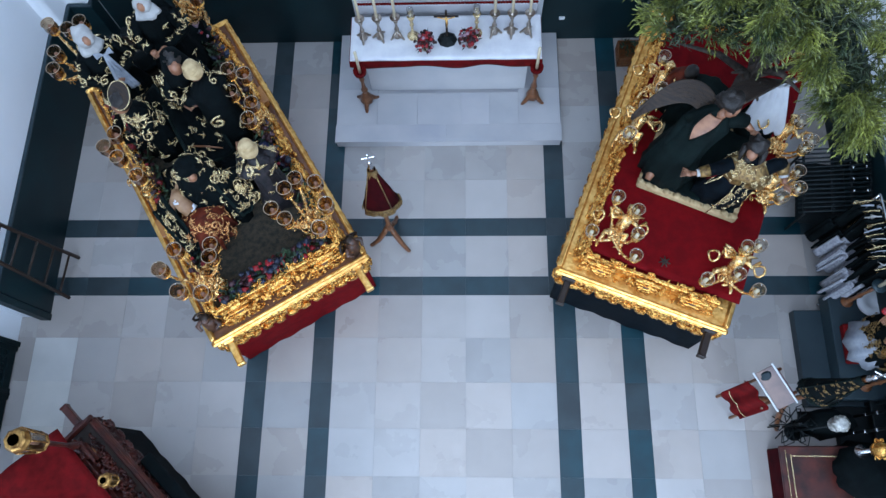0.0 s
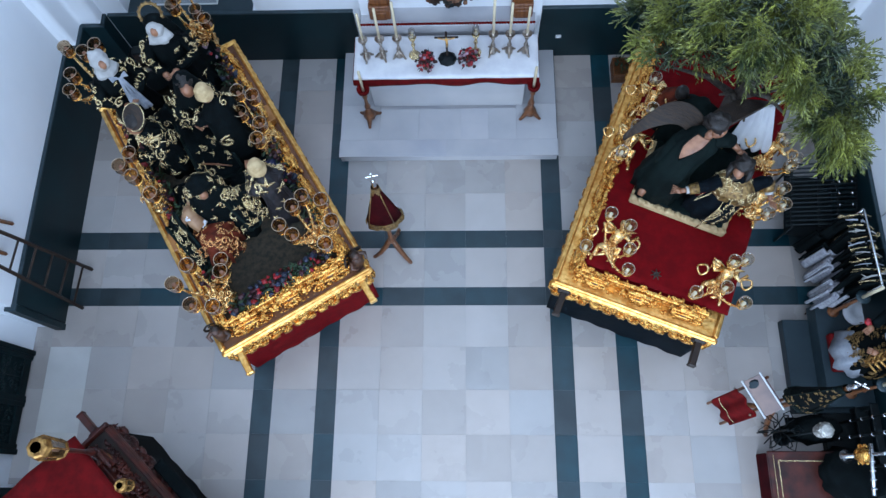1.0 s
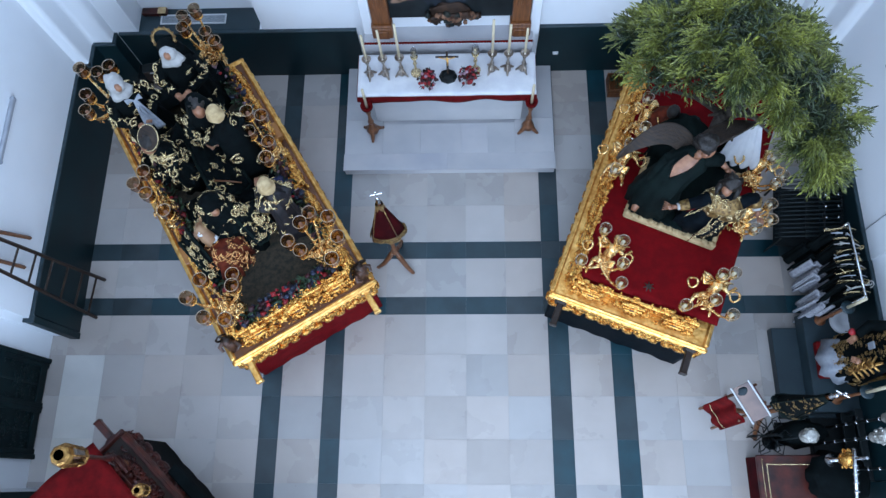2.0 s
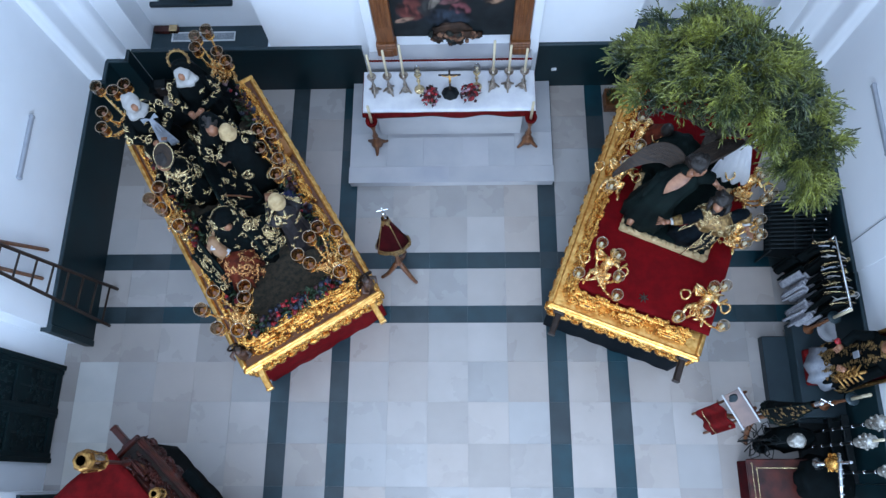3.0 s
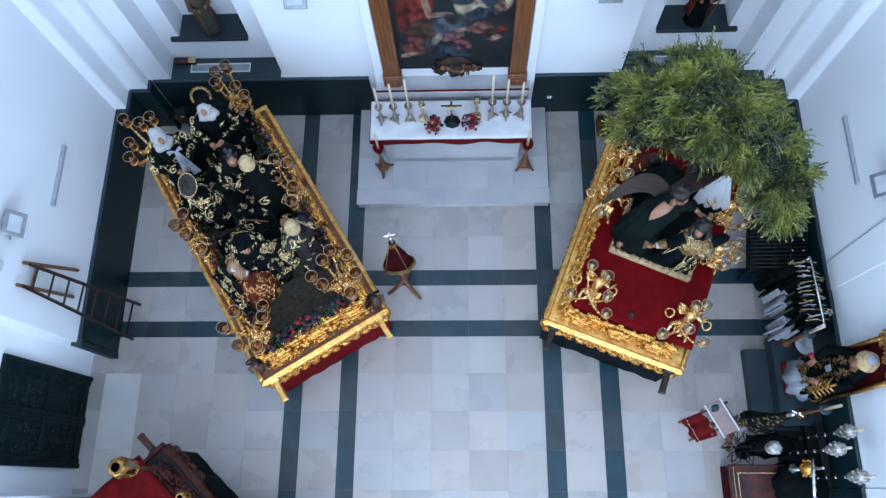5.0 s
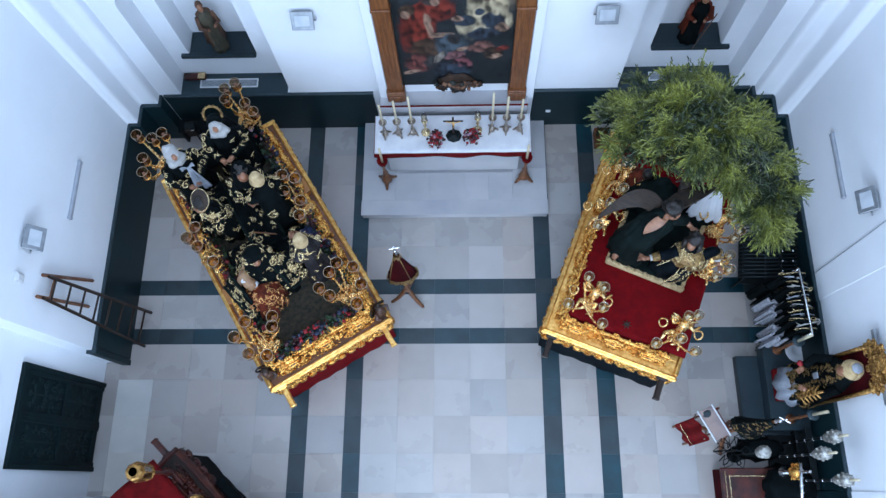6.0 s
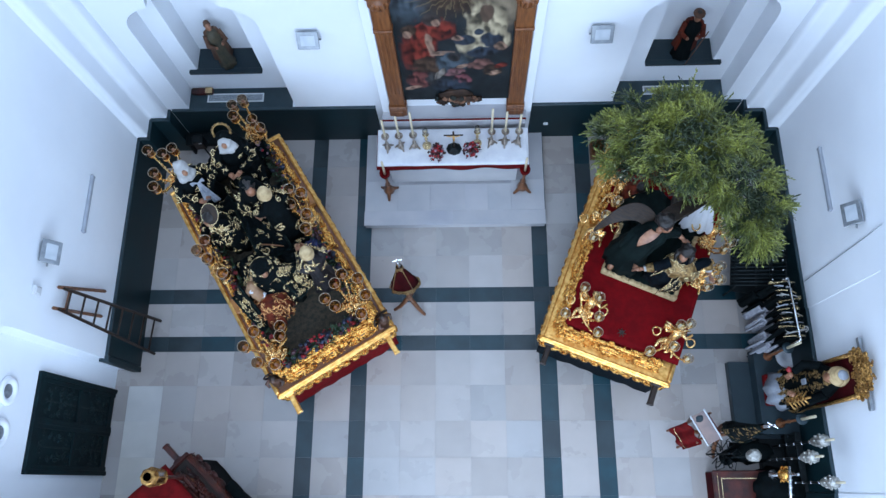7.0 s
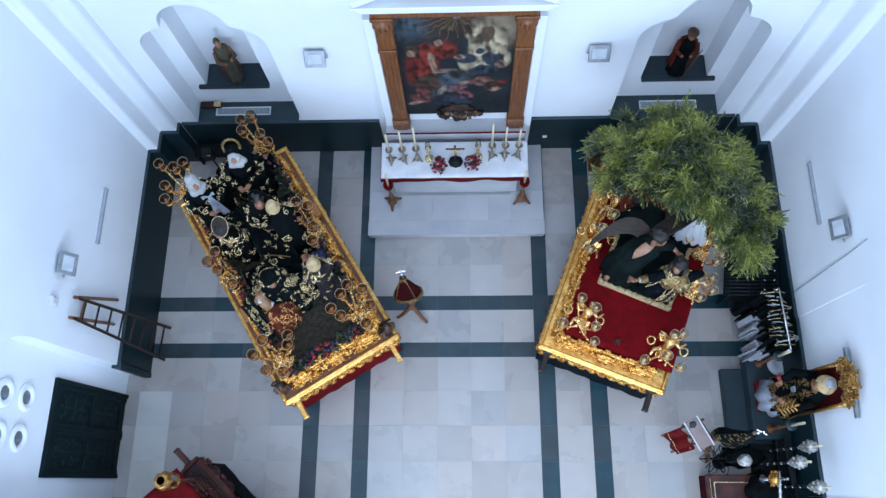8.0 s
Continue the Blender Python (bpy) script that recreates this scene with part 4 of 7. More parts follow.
saint(pose(3.86, 3.56, 1.842, 0, 0, -12) @ Matrix.Diagonal((0.78, 0.82, 0.9, 1)), [BLACK_CLOTH, RUST_CLOTH, SKIN, HAIR, BROWN_CLOTH], "carved saint statue in rust cape holding a staff", True)

g = Geo()
g.box((0, 0, 0), (0.085, 0.03, 0.055), 0, None, 0.006)
g.box((0, -0.012, 0), (0.06, 0.02, 0.035), 0, None, 0.004)
tagged(part("wall_socket", g, WHITE_PLASTIC, m=Matrix.Translation((1.70, NORTH - 0.058, 0.54))), "small white wall socket on the slate dado", "socket")


# ---- processional floats ----
def rect_ring(g, x0, x1, y0, y1, z0, z1, w, mi, b=0.01):
    """A rectangular rail of width w."""
    g.box(((x0 + x1) / 2, y0 + w / 2, (z0 + z1) / 2), (x1 - x0, w, z1 - z0), mi, None, b)
    g.box(((x0 + x1) / 2, y1 - w / 2, (z0 + z1) / 2), (x1 - x0, w, z1 - z0), mi, None, b)
    for x in (x0 + w / 2, x1 - w / 2):
        g.box((x, (y0 + y1) / 2, (z0 + z1) / 2), (w, y1 - y0 - 2 * w - 0.002, z1 - z0), mi, None, b)
    return g


def skirt(x0, x1, y0, y1, z0, z1, seed):
    """Cloth hanging round a rectangle in soft pleats."""
    g, per = Geo(), []
    n = 40
    for a, b in (((x0, y0), (x1, y0)), ((x1, y0), (x1, y1)), ((x1, y1), (x0, y1)), ((x0, y1), (x0, y0))):
        d = Vector((b[0] - a[0], b[1] - a[1]))
        out = Vector((d.y, -d.x)).normalized()
        for k in range(n):
            t = k / n
            per.append((Vector(a) + d * t, out * min(1, 8 * t, 8 * (1 - t) + 0.2), t * d.length))
    vs, m = [], len(per)
    levels = 5
    for i in range(levels):
        h = i / (levels - 1)
        for p, out, s in per:
            q = p + out * (0.008 * h * math.sin(s * 19 + seed) + 0.006 * h * math.sin(s * 7.3 + seed))
            vs.append((q.x, q.y, z1 + (z0 - z1) * h))
    fs = [(i * m + k, i * m + (k + 1) % m, (i + 1) * m + (k + 1) % m, (i + 1) * m + k) for i in range(levels - 1) for k in range(m)]
    return g.add(vs, fs, 0, None, True)


def cup_meshes(r, h, wax, pane=GLASS):
    g = Geo()
    g.lathe([(0.012, -0.05), (0.03, -0.035), (0.018, -0.02), (r * 0.75, 0.0), (r * 0.8, 0.015), (0.02, 0.012)], 0, None, 12)
    dish = mesh_of("dish", g, GOLD)
    g = Geo()
    g.lathe([(r * 0.45, 0.012), (r * 0.9, h * 0.3), (r, h * 0.55), (r * 0.86, h * 0.85), (r * 0.98, h), (r * 0.94, h), (r * 0.82, h * 0.85), (r * 0.95, h * 0.55), (r * 0.85, h * 0.3), (r * 0.4, 0.016)], 0, None, 14)
    g.tube([(r * 0.96 * math.cos(6.2832 * k / 16), r * 0.96 * math.sin(6.2832 * k / 16), h) for k in range(17)], 0.0032, 1, None, 5)
    glass = mesh_of("glass", g, [pane, RIM])
    g = Geo()
    g.lathe([(r * 0.30, 0.012), (r * 0.28, h * 0.72), (0.004, h * 0.74), (0, h * 0.74)], 0, None, 8)
    candle = mesh_of("candle", g, wax)
    return dish, glass, candle


CUP_DARK = cup_meshes(0.085, 0.19, RED_WAX, glass_mat("smoky_glass", (0.80, 0.68, 0.55), 0.02))
CUP_PALE = cup_meshes(0.072, 0.15, WAX)


def candelabrum(m, tips, cup, label, angel=False, foot=0.0, group="", seed=1, lean=(0, 0)):
    """Gilt branched candelabrum; tips: where the cups stand, from its foot."""
    r = random.Random(seed)
    c = thing("candelabrum", label, "candelabrum", m, group)
    b = Geo()
    hub = 0.55 * sum(t[2] for t in tips) / len(tips)
    if angel:
        # gilt winged bearer in a running pose, plain
        J = Matrix.Translation((0, 0.02, 0.0)) @ pose(0, 0, 0, -32, 12, 0)
        b.loft([(0, 0, 0.14, 0.075, 0.062), (0, 0, 0.22, 0.062, 0.05), (0, 0, 0.32, 0.07, 0.052), (0, 0, 0.40, 0.085, 0.055), (0, 0, 0.44, 0.03, 0.03)], 0, J, 14, 4, 0.10, seed)
        b.ell((0, 0.0, 0.50), (0.052, 0.056, 0.062), 0, J)
        b.ell((0, 0.012, 0.525), (0.058, 0.058, 0.05), 0, J, 10, 7, 0.6, seed)
        for s in (-1, 1):
            b.tube([(s * 0.075, 0, 0.39), (s * 0.16, -0.02, 0.35), (s * 0.22, 0.02, 0.44)], [0.032, 0.027, 0.02], 0, J, 7)
            b.tube([(s * 0.04, 0, 0.17), (s * 0.10, -0.06 * s, 0.06), (s * 0.13, -0.03, -0.02)], [0.05, 0.038, 0.024], 0, J, 8)
            b.ell((s * 0.14, -0.06, 0.0), (0.022, 0.045, 0.018), 0, Matrix.Translation((0, 0, 0.02)), 7, 5)
            for q in range(3):
                b.tube([(s * 0.04, 0.05, 0.38), (s * (0.12 + 0.02 * q), 0.09, 0.40 - 0.04 * q), (s * (0.20 - 0.02 * q), 0.10, 0.42 - 0.09 * q)], [0.02, 0.026, 0.006], 0, J, 6)
            b.tube([(s * 0.25 + 0.06 * math.cos(6.283 * i / 14), 0.10 + 0.06 * math.sin(6.283 * i / 14), 0.46 + 0.03 * math.sin(i)) for i in range(15)], 0.013, 0, None, 6)
        b.sheet(lambda u, v: J @ Vector(((u - 0.5) * 0.22, -0.06 - 0.03 * v, 0.24 - 0.10 * v + 0.012 * math.sin(u * 16))), 10, 5, 0, None, 0.012)
        hub = 0.22
    else:
        b.lathe([(0.13, 0.0), (0.14, 0.03), (0.08, 0.06), (0.05, 0.12), (0.085, 0.17), (0.045, 0.22), (0.035, hub), (0.06, hub + 0.05), (0.02, hub + 0.14), (0.0, hub + 0.16)], 0, None, 12)
        for k in range(8):
            a = k * 0.785
            b.scroll(pose(0.09 * math.cos(a), 0.09 * math.sin(a), 0.09, 90, 0, math.degrees(a)), 0.055, 0)
    for k in range(14 if angel else 34):
        a, e = r.uniform(0, 6.283), r.uniform(-0.3, 1.2)
        d = Vector((math.cos(a) * math.cos(e), math.sin(a) * math.cos(e), math.sin(e)))
        q = Vector((0, 0, hub * 0.8)) + d * r.uniform(0.06, 0.13 if angel else 0.19)
        T = on_normal(q, d, r.uniform(0, 6))
        if k % 3:
            b.scroll(T, r.uniform(0.03, 0.055), 0, fat=0.22)
        else:
            b.ell((0, 0, 0), (0.045, 0.018, 0.016), 0, T, 7, 5)
    part("stem", b, GOLD_BRIGHT, c)
    for t in tips:
        t = Vector(t)
        b = Geo()
        h0 = Vector((0.01 * r.uniform(-1, 1), 0, hub * r.uniform(0.75, 1.05)))
        d = t - h0
        b1 = h0 + Vector((d.x * 0.35, d.y * 0.35, -0.06))
        b2 = h0 + Vector((d.x * 0.85, d.y * 0.85, d.z * 0.25 - 0.05))
        pts = []
        for i in range(9):
            k = i / 8
            pts.append(h0 * (1 - k) ** 3 + b1 * 3 * k * (1 - k) ** 2 + b2 * 3 * k * k * (1 - k) + (t - Vector((0, 0, 0.05))) * k ** 3)
        slim = 0.6 if angel else 0.72
        b.tube(pts, [slim * q for q in (0.03, 0.034, 0.028, 0.03, 0.025, 0.027, 0.022, 0.024, 0.018)], 0, None, 6)
        turn = math.degrees(math.atan2(d.y, d.x))
        for k, s in ((5, 0.05), (3, 0.045)) if angel else ((1, 0.06), (2, 0.06), (3, 0.065), (4, 0.06), (5, 0.07), (6, 0.05)):
            b.scroll(Matrix.Translation(pts[k]) @ pose(0, 0, 0, 90, r.uniform(-40, 40), turn), s * slim, 0)
            b.ell((0, 0, 0.02), (0.03, 0.014, 0.02), 0, Matrix.Translation(pts[k]) @ pose(0, 0, 0, 20, 0, turn + 60), 6, 4)
        arm = part("arm", b, GOLD_BRIGHT, c)
        lean_m = Matrix.Translation(t)
        part("dish", cup[0], None, arm, m=lean_m)
        part("glass", cup[1], None, arm, "clear glass tulip shade", m=lean_m)
        part("candle", cup[2], None, arm, m=lean_m)
    return c


def float_body(m, label, width, length, top, skirt_mat, ledge_mat, beam_mat, seed, low, deck_mat, deck_z, deck_in, rail_gold, crest):
    """A float: legs, hanging cloth, carved apron, top rail, ledge, inner carved parapet and deck."""
    r = random.Random(seed)
    p = thing("processional_float", label, "float", m)
    x = width / 2
    carved = [GOLD] if rail_gold else [MAHOGANY]
    part("skirt", skirt(-x + 0.05, x - 0.05, 0.05, length - 0.05, 0.03, low + 0.02, seed), skirt_mat, p)
    # carved apron, one panel a side
    for name, cx, cy, w, turn in (("front", 0, 0, width, 0), ("back", 0, length, width, 180), ("right", x, length / 2, length, 90), ("left", -x, length / 2, length, -90)):
        M = pose(cx, cy, 0, 0, 0, turn)
        g = Geo()
        h = top - low
        g.box((0, 0.03, low + h / 2), (w - 0.06, 0.03, h), 0, M, 0.006)
        g.box((0, 0.008, top - 0.05), (w - 0.02, 0.05, 0.05), 0, M, 0.015)
        g.relief(M @ pose(0, 0.006, low + h * 0.42, 90, 0, 0), w - 0.06, h * 0.95, r, 0, 0.05, 1.9, 1.3)
        n = int(w / 0.17)
        for k in range(n):
            u = -w / 2 + w * (k + 0.5) / n
            g.ell((u, -0.005, low - 0.01 + 0.025 * (k % 2)), (0.075, 0.035, 0.05), 0, M, 8, 5)
            g.scroll(M @ pose(u, -0.03, low + 0.02, 90, 0, 0), 0.045, 0)
        part("apron", g, carved, p)
    for cx, cy, w, turn in ((0, 0, width, 0), (0, length, width, 180), (x, length / 2, length, 90), (-x, length / 2, length, -90)):
        M = pose(cx, cy, 0, 0, 0, turn)
        w -= 0.0 if turn in (0, 180) else 0.112
        g = Geo()
        g.box((0, 0.0175, top + 0.025), (w + 0.04 if turn in (0, 180) else w, 0.075, 0.05), 0, M, 0.02)
        g.box((0, 0.03, top + 0.06), (w - 0.02, 0.04, 0.03), 0, M, 0.014)
        part("rail", g, GOLD_PALE if rail_gold else MAHOGANY, p)
    g = Geo()
    rect_ring(g, -x + 0.05, x - 0.05, 0.05, length - 0.05, top - 0.02, top + 0.025, 0.22, 0, 0.004)
    part("ledge", g, ledge_mat, p)
    # inner parapet, carved, leaning outwards
    sides = ((0, deck_in, width - 2 * deck_in, 0), (0, length - deck_in, width - 2 * deck_in, 180), (-x + deck_in, length / 2, length - 2 * deck_in, -90), (x - deck_in, length / 2, length - 2 * deck_in, 90))
    for cx, cy, w, turn in sides[:3] if crest == 0.05 and rail_gold else sides:
        M = pose(cx, cy, 0, 0, 0, turn)
        g = Geo()
        h = deck_z - top + crest
        g.box((0, 0.04, top + h / 2), (w, 0.05, h), 0, M, 0.01)
        g.relief(M @ pose(0, 0.0, top + h * 0.55, 65, 0, 0), w, h + 0.06, r, 0, 0.05, 2.4, 1.4)
        n = max(3, int(w / 0.42))
        for k in range(n):
            u = -w / 2 + w * (k + 0.5) / n
            g.box((u, -0.02, top + h * 0.6), (0.16, 0.05, h * 0.9), 0, M, 0.02)
            for q in range(3):
                g.box((u, -0.035 - 0.012 * q, top + h * (0.98 - 0.26 * q)), (0.30 - 0.05 * q, 0.035, 0.022), 0, M, 0.006)
            g.ell((u, -0.05, top + h * 0.62), (0.055, 0.025, 0.04), 1, M, 10, 6)
            g.relief(M @ pose(u, -0.045, top + h * 0.6, 75, 0, 0), 0.26, h + 0.10, r, 0, 0.042, 1.6, 1.2)
        part("parapet", g, carved + [WOOD_BROWN], p)
    g = Geo()
    g.box((0, length / 2, deck_z - 0.03), (width - 2 * deck_in - 0.06, length - 2 * deck_in - 0.06, 0.06), 0, None, 0.004)
    part("deck", g, deck_mat, p)
    for sx in (-1, 1):
        for sy in (0.16, length - 0.16):
            g = Geo()
            g.box((sx * (x - 0.16), sy, low / 2), (0.09, 0.09, low), 0, None, 0.008)
            part("leg", g, DARK_WOOD, p)
        g = Geo()
        u = sx * (x - 0.17)
        g.box((u, -0.14, top - 0.06), (0.085, 0.40, 0.085), 0, None, 0.012)
        g.box((u, -0.335, top - 0.06), (0.10, 0.035, 0.10), 0, None, 0.012)
        g.box((u, -0.02, top - 0.05), (0.16, 0.06, 0.15), 0, None, 0.02)
        part("beam", g, beam_mat, p)
    return p


LEFT = pose(-1.80, -1.57, 0, 0, 0, 31.5)
RIGHT = pose(2.30, -1.58, 0, 0, 0, -21.5)
float_body(LEFT, "gilded processional float with red velvet skirt and carved parapet", 2.07, 4.02, 1.36, RED_VELVET, WOOD_BROWN, GOLD_PALE, 21, 1.02, MOSS, 1.62, 0.20, True, 0.10)
float_body(RIGHT, "gilded processional float with black skirt and red carpet", 2.05, 3.95, 1.36, NAVY_CLOTH, GOLD_PALE, DARK_WOOD, 31, 1.06, RED_VELVET, 1.58, 0.20, True, 0.05)
dark_float = float_body(pose(-4.73, -3.67, 0, 0, 0, -133), "dark carved mahogany processional float with red velvet", 2.05, 4.2, 1.36, BLACK_CLOTH, DARK_WOOD, MAHOGANY, 41, 1.0, RED_CLOTH, 1.66, 0.2, False, 0.05)

g = Geo()
g.box((-1.13, 2.35, 1.17), (0.15, 3.2, 0.14), 0, None, 0.02)
part("side_beam", g, BLACK_CLOTH, dark_float, "black cloth-wrapped side beam")

g = Geo()
g.sheet(lambda u, v: (-0.765 + 1.775 * u, 0.30 + 3.42 * v, 1.645 + 0.004 * math.sin(u * 9) * math.sin(v * 14)), 30, 40, 0, RIGHT, 0.035)
tagged(part("red_carpet", g, RED_VELVET), "deep red velvet carpet covering the float deck", "carpet")


def rises(base, cups, z, seed):
    """Cup places given on the deck plan, as seen from the foot of their candelabrum."""
    r = random.Random(seed)
    return [(x - base[0], y - base[1], z + r.uniform(-0.10, 0.10)) for x, y in cups]


for k, (base, cups) in enumerate((
        ((-0.66, 0.52), ((-0.94, 0.64), (-0.72, 0.76), (-0.44, 0.53), (-0.38, 0.66), (-0.68, 0.20), (-0.89, 0.36))),
        ((0.66, 0.52), ((0.75, 0.88), (0.60, 0.76), (0.92, 0.66), (0.44, 0.50), (0.37, 0.66), (0.90, 0.40), (0.71, 0.18))),
        ((0.72, 2.10), ((0.72, 2.42), (0.85, 2.27), (0.62, 2.27), (0.76, 2.0), (0.64, 1.74))),
        ((0.70, 3.92), ((0.62, 4.28), (0.80, 4.24), (0.78, 3.86), (0.55, 4.05), (0.82, 3.62))),
        ((-0.76, 3.90), ((-0.87, 4.28), (-0.70, 4.12), (-0.52, 4.08), (-0.95, 3.88), (-1.05, 3.68))),
        ((-0.80, 2.06), ((-0.90, 2.32), (-0.82, 2.10), (-0.72, 1.77), (-0.72, 2.36))))):
    candelabrum(LEFT @ pose(base[0], base[1], 1.62), rises(base, cups, 0.68, k), CUP_DARK, "gilt branched candelabrum with glass tulip shades on the float", group="candelabra of the velvet float", seed=k)
for k, (base, cups, turn) in enumerate((
        ((-0.56, 0.46), ((-0.68, 0.75), (-0.43, 0.70), (-0.82, 0.31), (-0.36, 0.40), (-0.30, 0.20)), 0),
        ((0.74, 0.46), ((0.78, 0.74), (0.90, 0.80), (0.76, 0.38), (0.45, 0.18), (1.0, 0.30)), -40),
        ((0.86, 1.55), ((1.08, 1.80), (0.98, 1.42), (1.12, 1.58)), -90),
        ((0.84, 2.22), ((1.10, 2.16), (0.94, 2.36), (1.04, 2.02)), -90),
        ((-0.78, 1.75), ((-0.80, 1.54), (-0.74, 1.92)), 90),
        ((-0.70, 2.40), ((-0.63, 2.21), (-0.72, 2.60)), 90))):
    m = RIGHT @ pose(base[0], base[1], 1.64)
    candelabrum(m, rises(base, cups, 0.54, 30 + k), CUP_PALE, "gilt angel candelabrum with round glass shades", True, group="angel candelabra of the carpeted float", seed=20 + k)


GOLD_RUST = mat("copper_gold_thread", (0.88, 0.46, 0.19), 0.26, 0.8, second=(0.30, 0.10, 0.03), scale=30, bump=0.8, bump_scale=200, contrast=(0.3, 0.55))
HONEY = mat("varnished_honey_wood", (0.42, 0.17, 0.035), 0.35, second=(0.30, 0.11, 0.02), scale=6)
CHERUB = mat("dark_carved_wood", (0.10, 0.042, 0.024), 0.45, second=(0.03, 0.015, 0.01), scale=14)
SLEEVE = mat("purple_grey_brocade", (0.020, 0.015, 0.018), 0.6, 0.1, second=(0.004, 0.004, 0.006), scale=16, bump=0.4, bump_scale=80)


# flower borders on the velvet float
def flower_border(x0, y0, x1, y1, n, seed, mix, label):
    r = random.Random(seed)
    c = thing("flower_border", label, "flowers", LEFT, "float flower borders")
    petals, leaves = Geo(), Geo()
    for k in range(n):
        t = r.random()
        p = Vector((x0 + (x1 - x0) * t + r.uniform(-0.09, 0.09), y0 + (y1 - y0) * t + r.uniform(-0.09, 0.09), 1.64 + r.uniform(0.03, 0.24)))
        d = Vector((r.uniform(-0.6, 0.6), r.uniform(-0.6, 0.6), 1))
        M = on_normal(p, d, r.uniform(0, 6))
        s = r.uniform(0.014, 0.042)
        petals.ell((0, 0, 0), (s, s, s * 0.7), r.choice(mix), M, 8, 6, 1.1, k * 1.37)
    for k in range(n * 3):
        t = r.random()
        p = Vector((x0 + (x1 - x0) * t + r.uniform(-0.11, 0.11), y0 + (y1 - y0) * t + r.uniform(-0.11, 0.11), 1.62 + r.uniform(0.0, 0.2)))
        M = on_normal(p, (r.uniform(-1, 1), r.uniform(-1, 1), 1), r.uniform(0, 6))
        s = r.uniform(0.03, 0.06)
        leaves.add([(-s * 0.3, 0, 0), (0, -s, 0.01), (s * 0.3, 0, 0), (0, s, 0.015)], [(0, 1, 2, 3)], 0, M)
    tagged(part("blossom", petals, [PETAL_RED, PETAL_DARK, PETAL_BLUE, PETAL_PALE], c), kind="stuff")
    tagged(part("foliage", leaves, LEAF_DARK, c), kind="stuff")


flower_border(-0.62, 0.34, 0.62, 0.34, 110, 1, (0, 0, 0, 1, 2, 1, 2, 1, 2), "low border of red and blue flowers along the float front")
flower_border(0.72, 0.6, 0.72, 3.75, 170, 2, (0, 1, 1, 1, 2, 1, 2, 1, 1, 2, 3), "dark red and purple flowers along the float edge")
flower_border(-0.72, 0.7, -0.72, 3.75, 150, 3, (0, 1, 1, 1, 1, 2), "dark red flowers along the float edge")


def sprig(g, T, s, mi, r):
    """One embroidered motif: a scroll, or a fan of curved leaves."""
    if r.random() < 0.18:
        g.scroll(T, s, mi, fat=0.2)
        return
    for k in range(3):
        a = -0.7 + 0.7 * k + r.uniform(-0.2, 0.2)
        l = s * (1.5 if k == 1 else 1.0) * r.uniform(0.7, 1.1)
        g.tube([(0, 0, 0), (l * 0.4 * math.cos(a), l * 0.4 * math.sin(a), s * 0.06), (l * math.cos(a * 1.5), l * math.sin(a * 1.5), 0)], [s * 0.05, s * 0.2, s * 0.03], mi, T, 4)


def embroider(g, secs, mi, n, seed, size=0.055, z0=0.0, z1=1.0, a0=0.0, a1=6.283):
    """Gold scrolls laid on a lofted robe."""
    r = random.Random(seed)
    for _ in range(n):
        t = r.uniform(z0, z1) * (len(secs) - 1.001)
        i, k = int(t), t - int(t)
        s = [secs[i][j] * (1 - k) + secs[i + 1][j] * k for j in range(5)]
        a = r.uniform(a0, a1)
        d = Vector((math.cos(a) * s[4], math.sin(a) * s[3], 0)).normalized()
        slope = (secs[i][3] - secs[i + 1][3]) / max(0.03, secs[i + 1][2] - secs[i][2])
        p = Vector((s[0] + s[3] * 1.05 * math.cos(a), s[1] + s[4] * 1.05 * math.sin(a), s[2]))
        T = on_normal(p, d + Vector((0, 0, max(-0.2, min(2.5, slope)))), r.uniform(0, 6))
        sprig(g, T, size * r.uniform(0.5, 1.15), mi, r)


def arm(g, pts, mi, skin, r0=0.075, r1=0.05):
    n = len(pts)
    g.tube(pts, [r0 + (r1 - r0) * i / (n - 1) for i in range(n)], mi, None, 9)
    d = (Vector(pts[-1]) - Vector(pts[-2])).normalized()
    e = Vector(pts[-1]) + d * 0.06
    g.ell(tuple(e), (0.045, 0.04, 0.03), skin, None, 8, 6)
    for k in range(4):
        q = e + Vector((d.y, -d.x, 0)) * (-0.03 + 0.02 * k)
        g.tube([q, q + d * 0.085 + Vector((0, 0, -0.01))], [0.011, 0.008], skin, None, 5)


def halo(g, c, n, mi, rad=0.125, tilt=55):
    M = Matrix.Translation(c) @ pose(0, 0, 0, tilt, 0, 0)
    g.tube([(rad * math.cos(6.283 * k / 24), rad * math.sin(6.283 * k / 24), 0) for k in range(25)], 0.018, mi, M, 5)
    for k in range(n):
        a = 6.283 * k / n
        g.tube([(rad * math.cos(a), rad * math.sin(a), 0), (rad * 1.22 * math.cos(a), rad * 1.22 * math.sin(a), 0)], [0.02, 0.008], mi, M, 4)


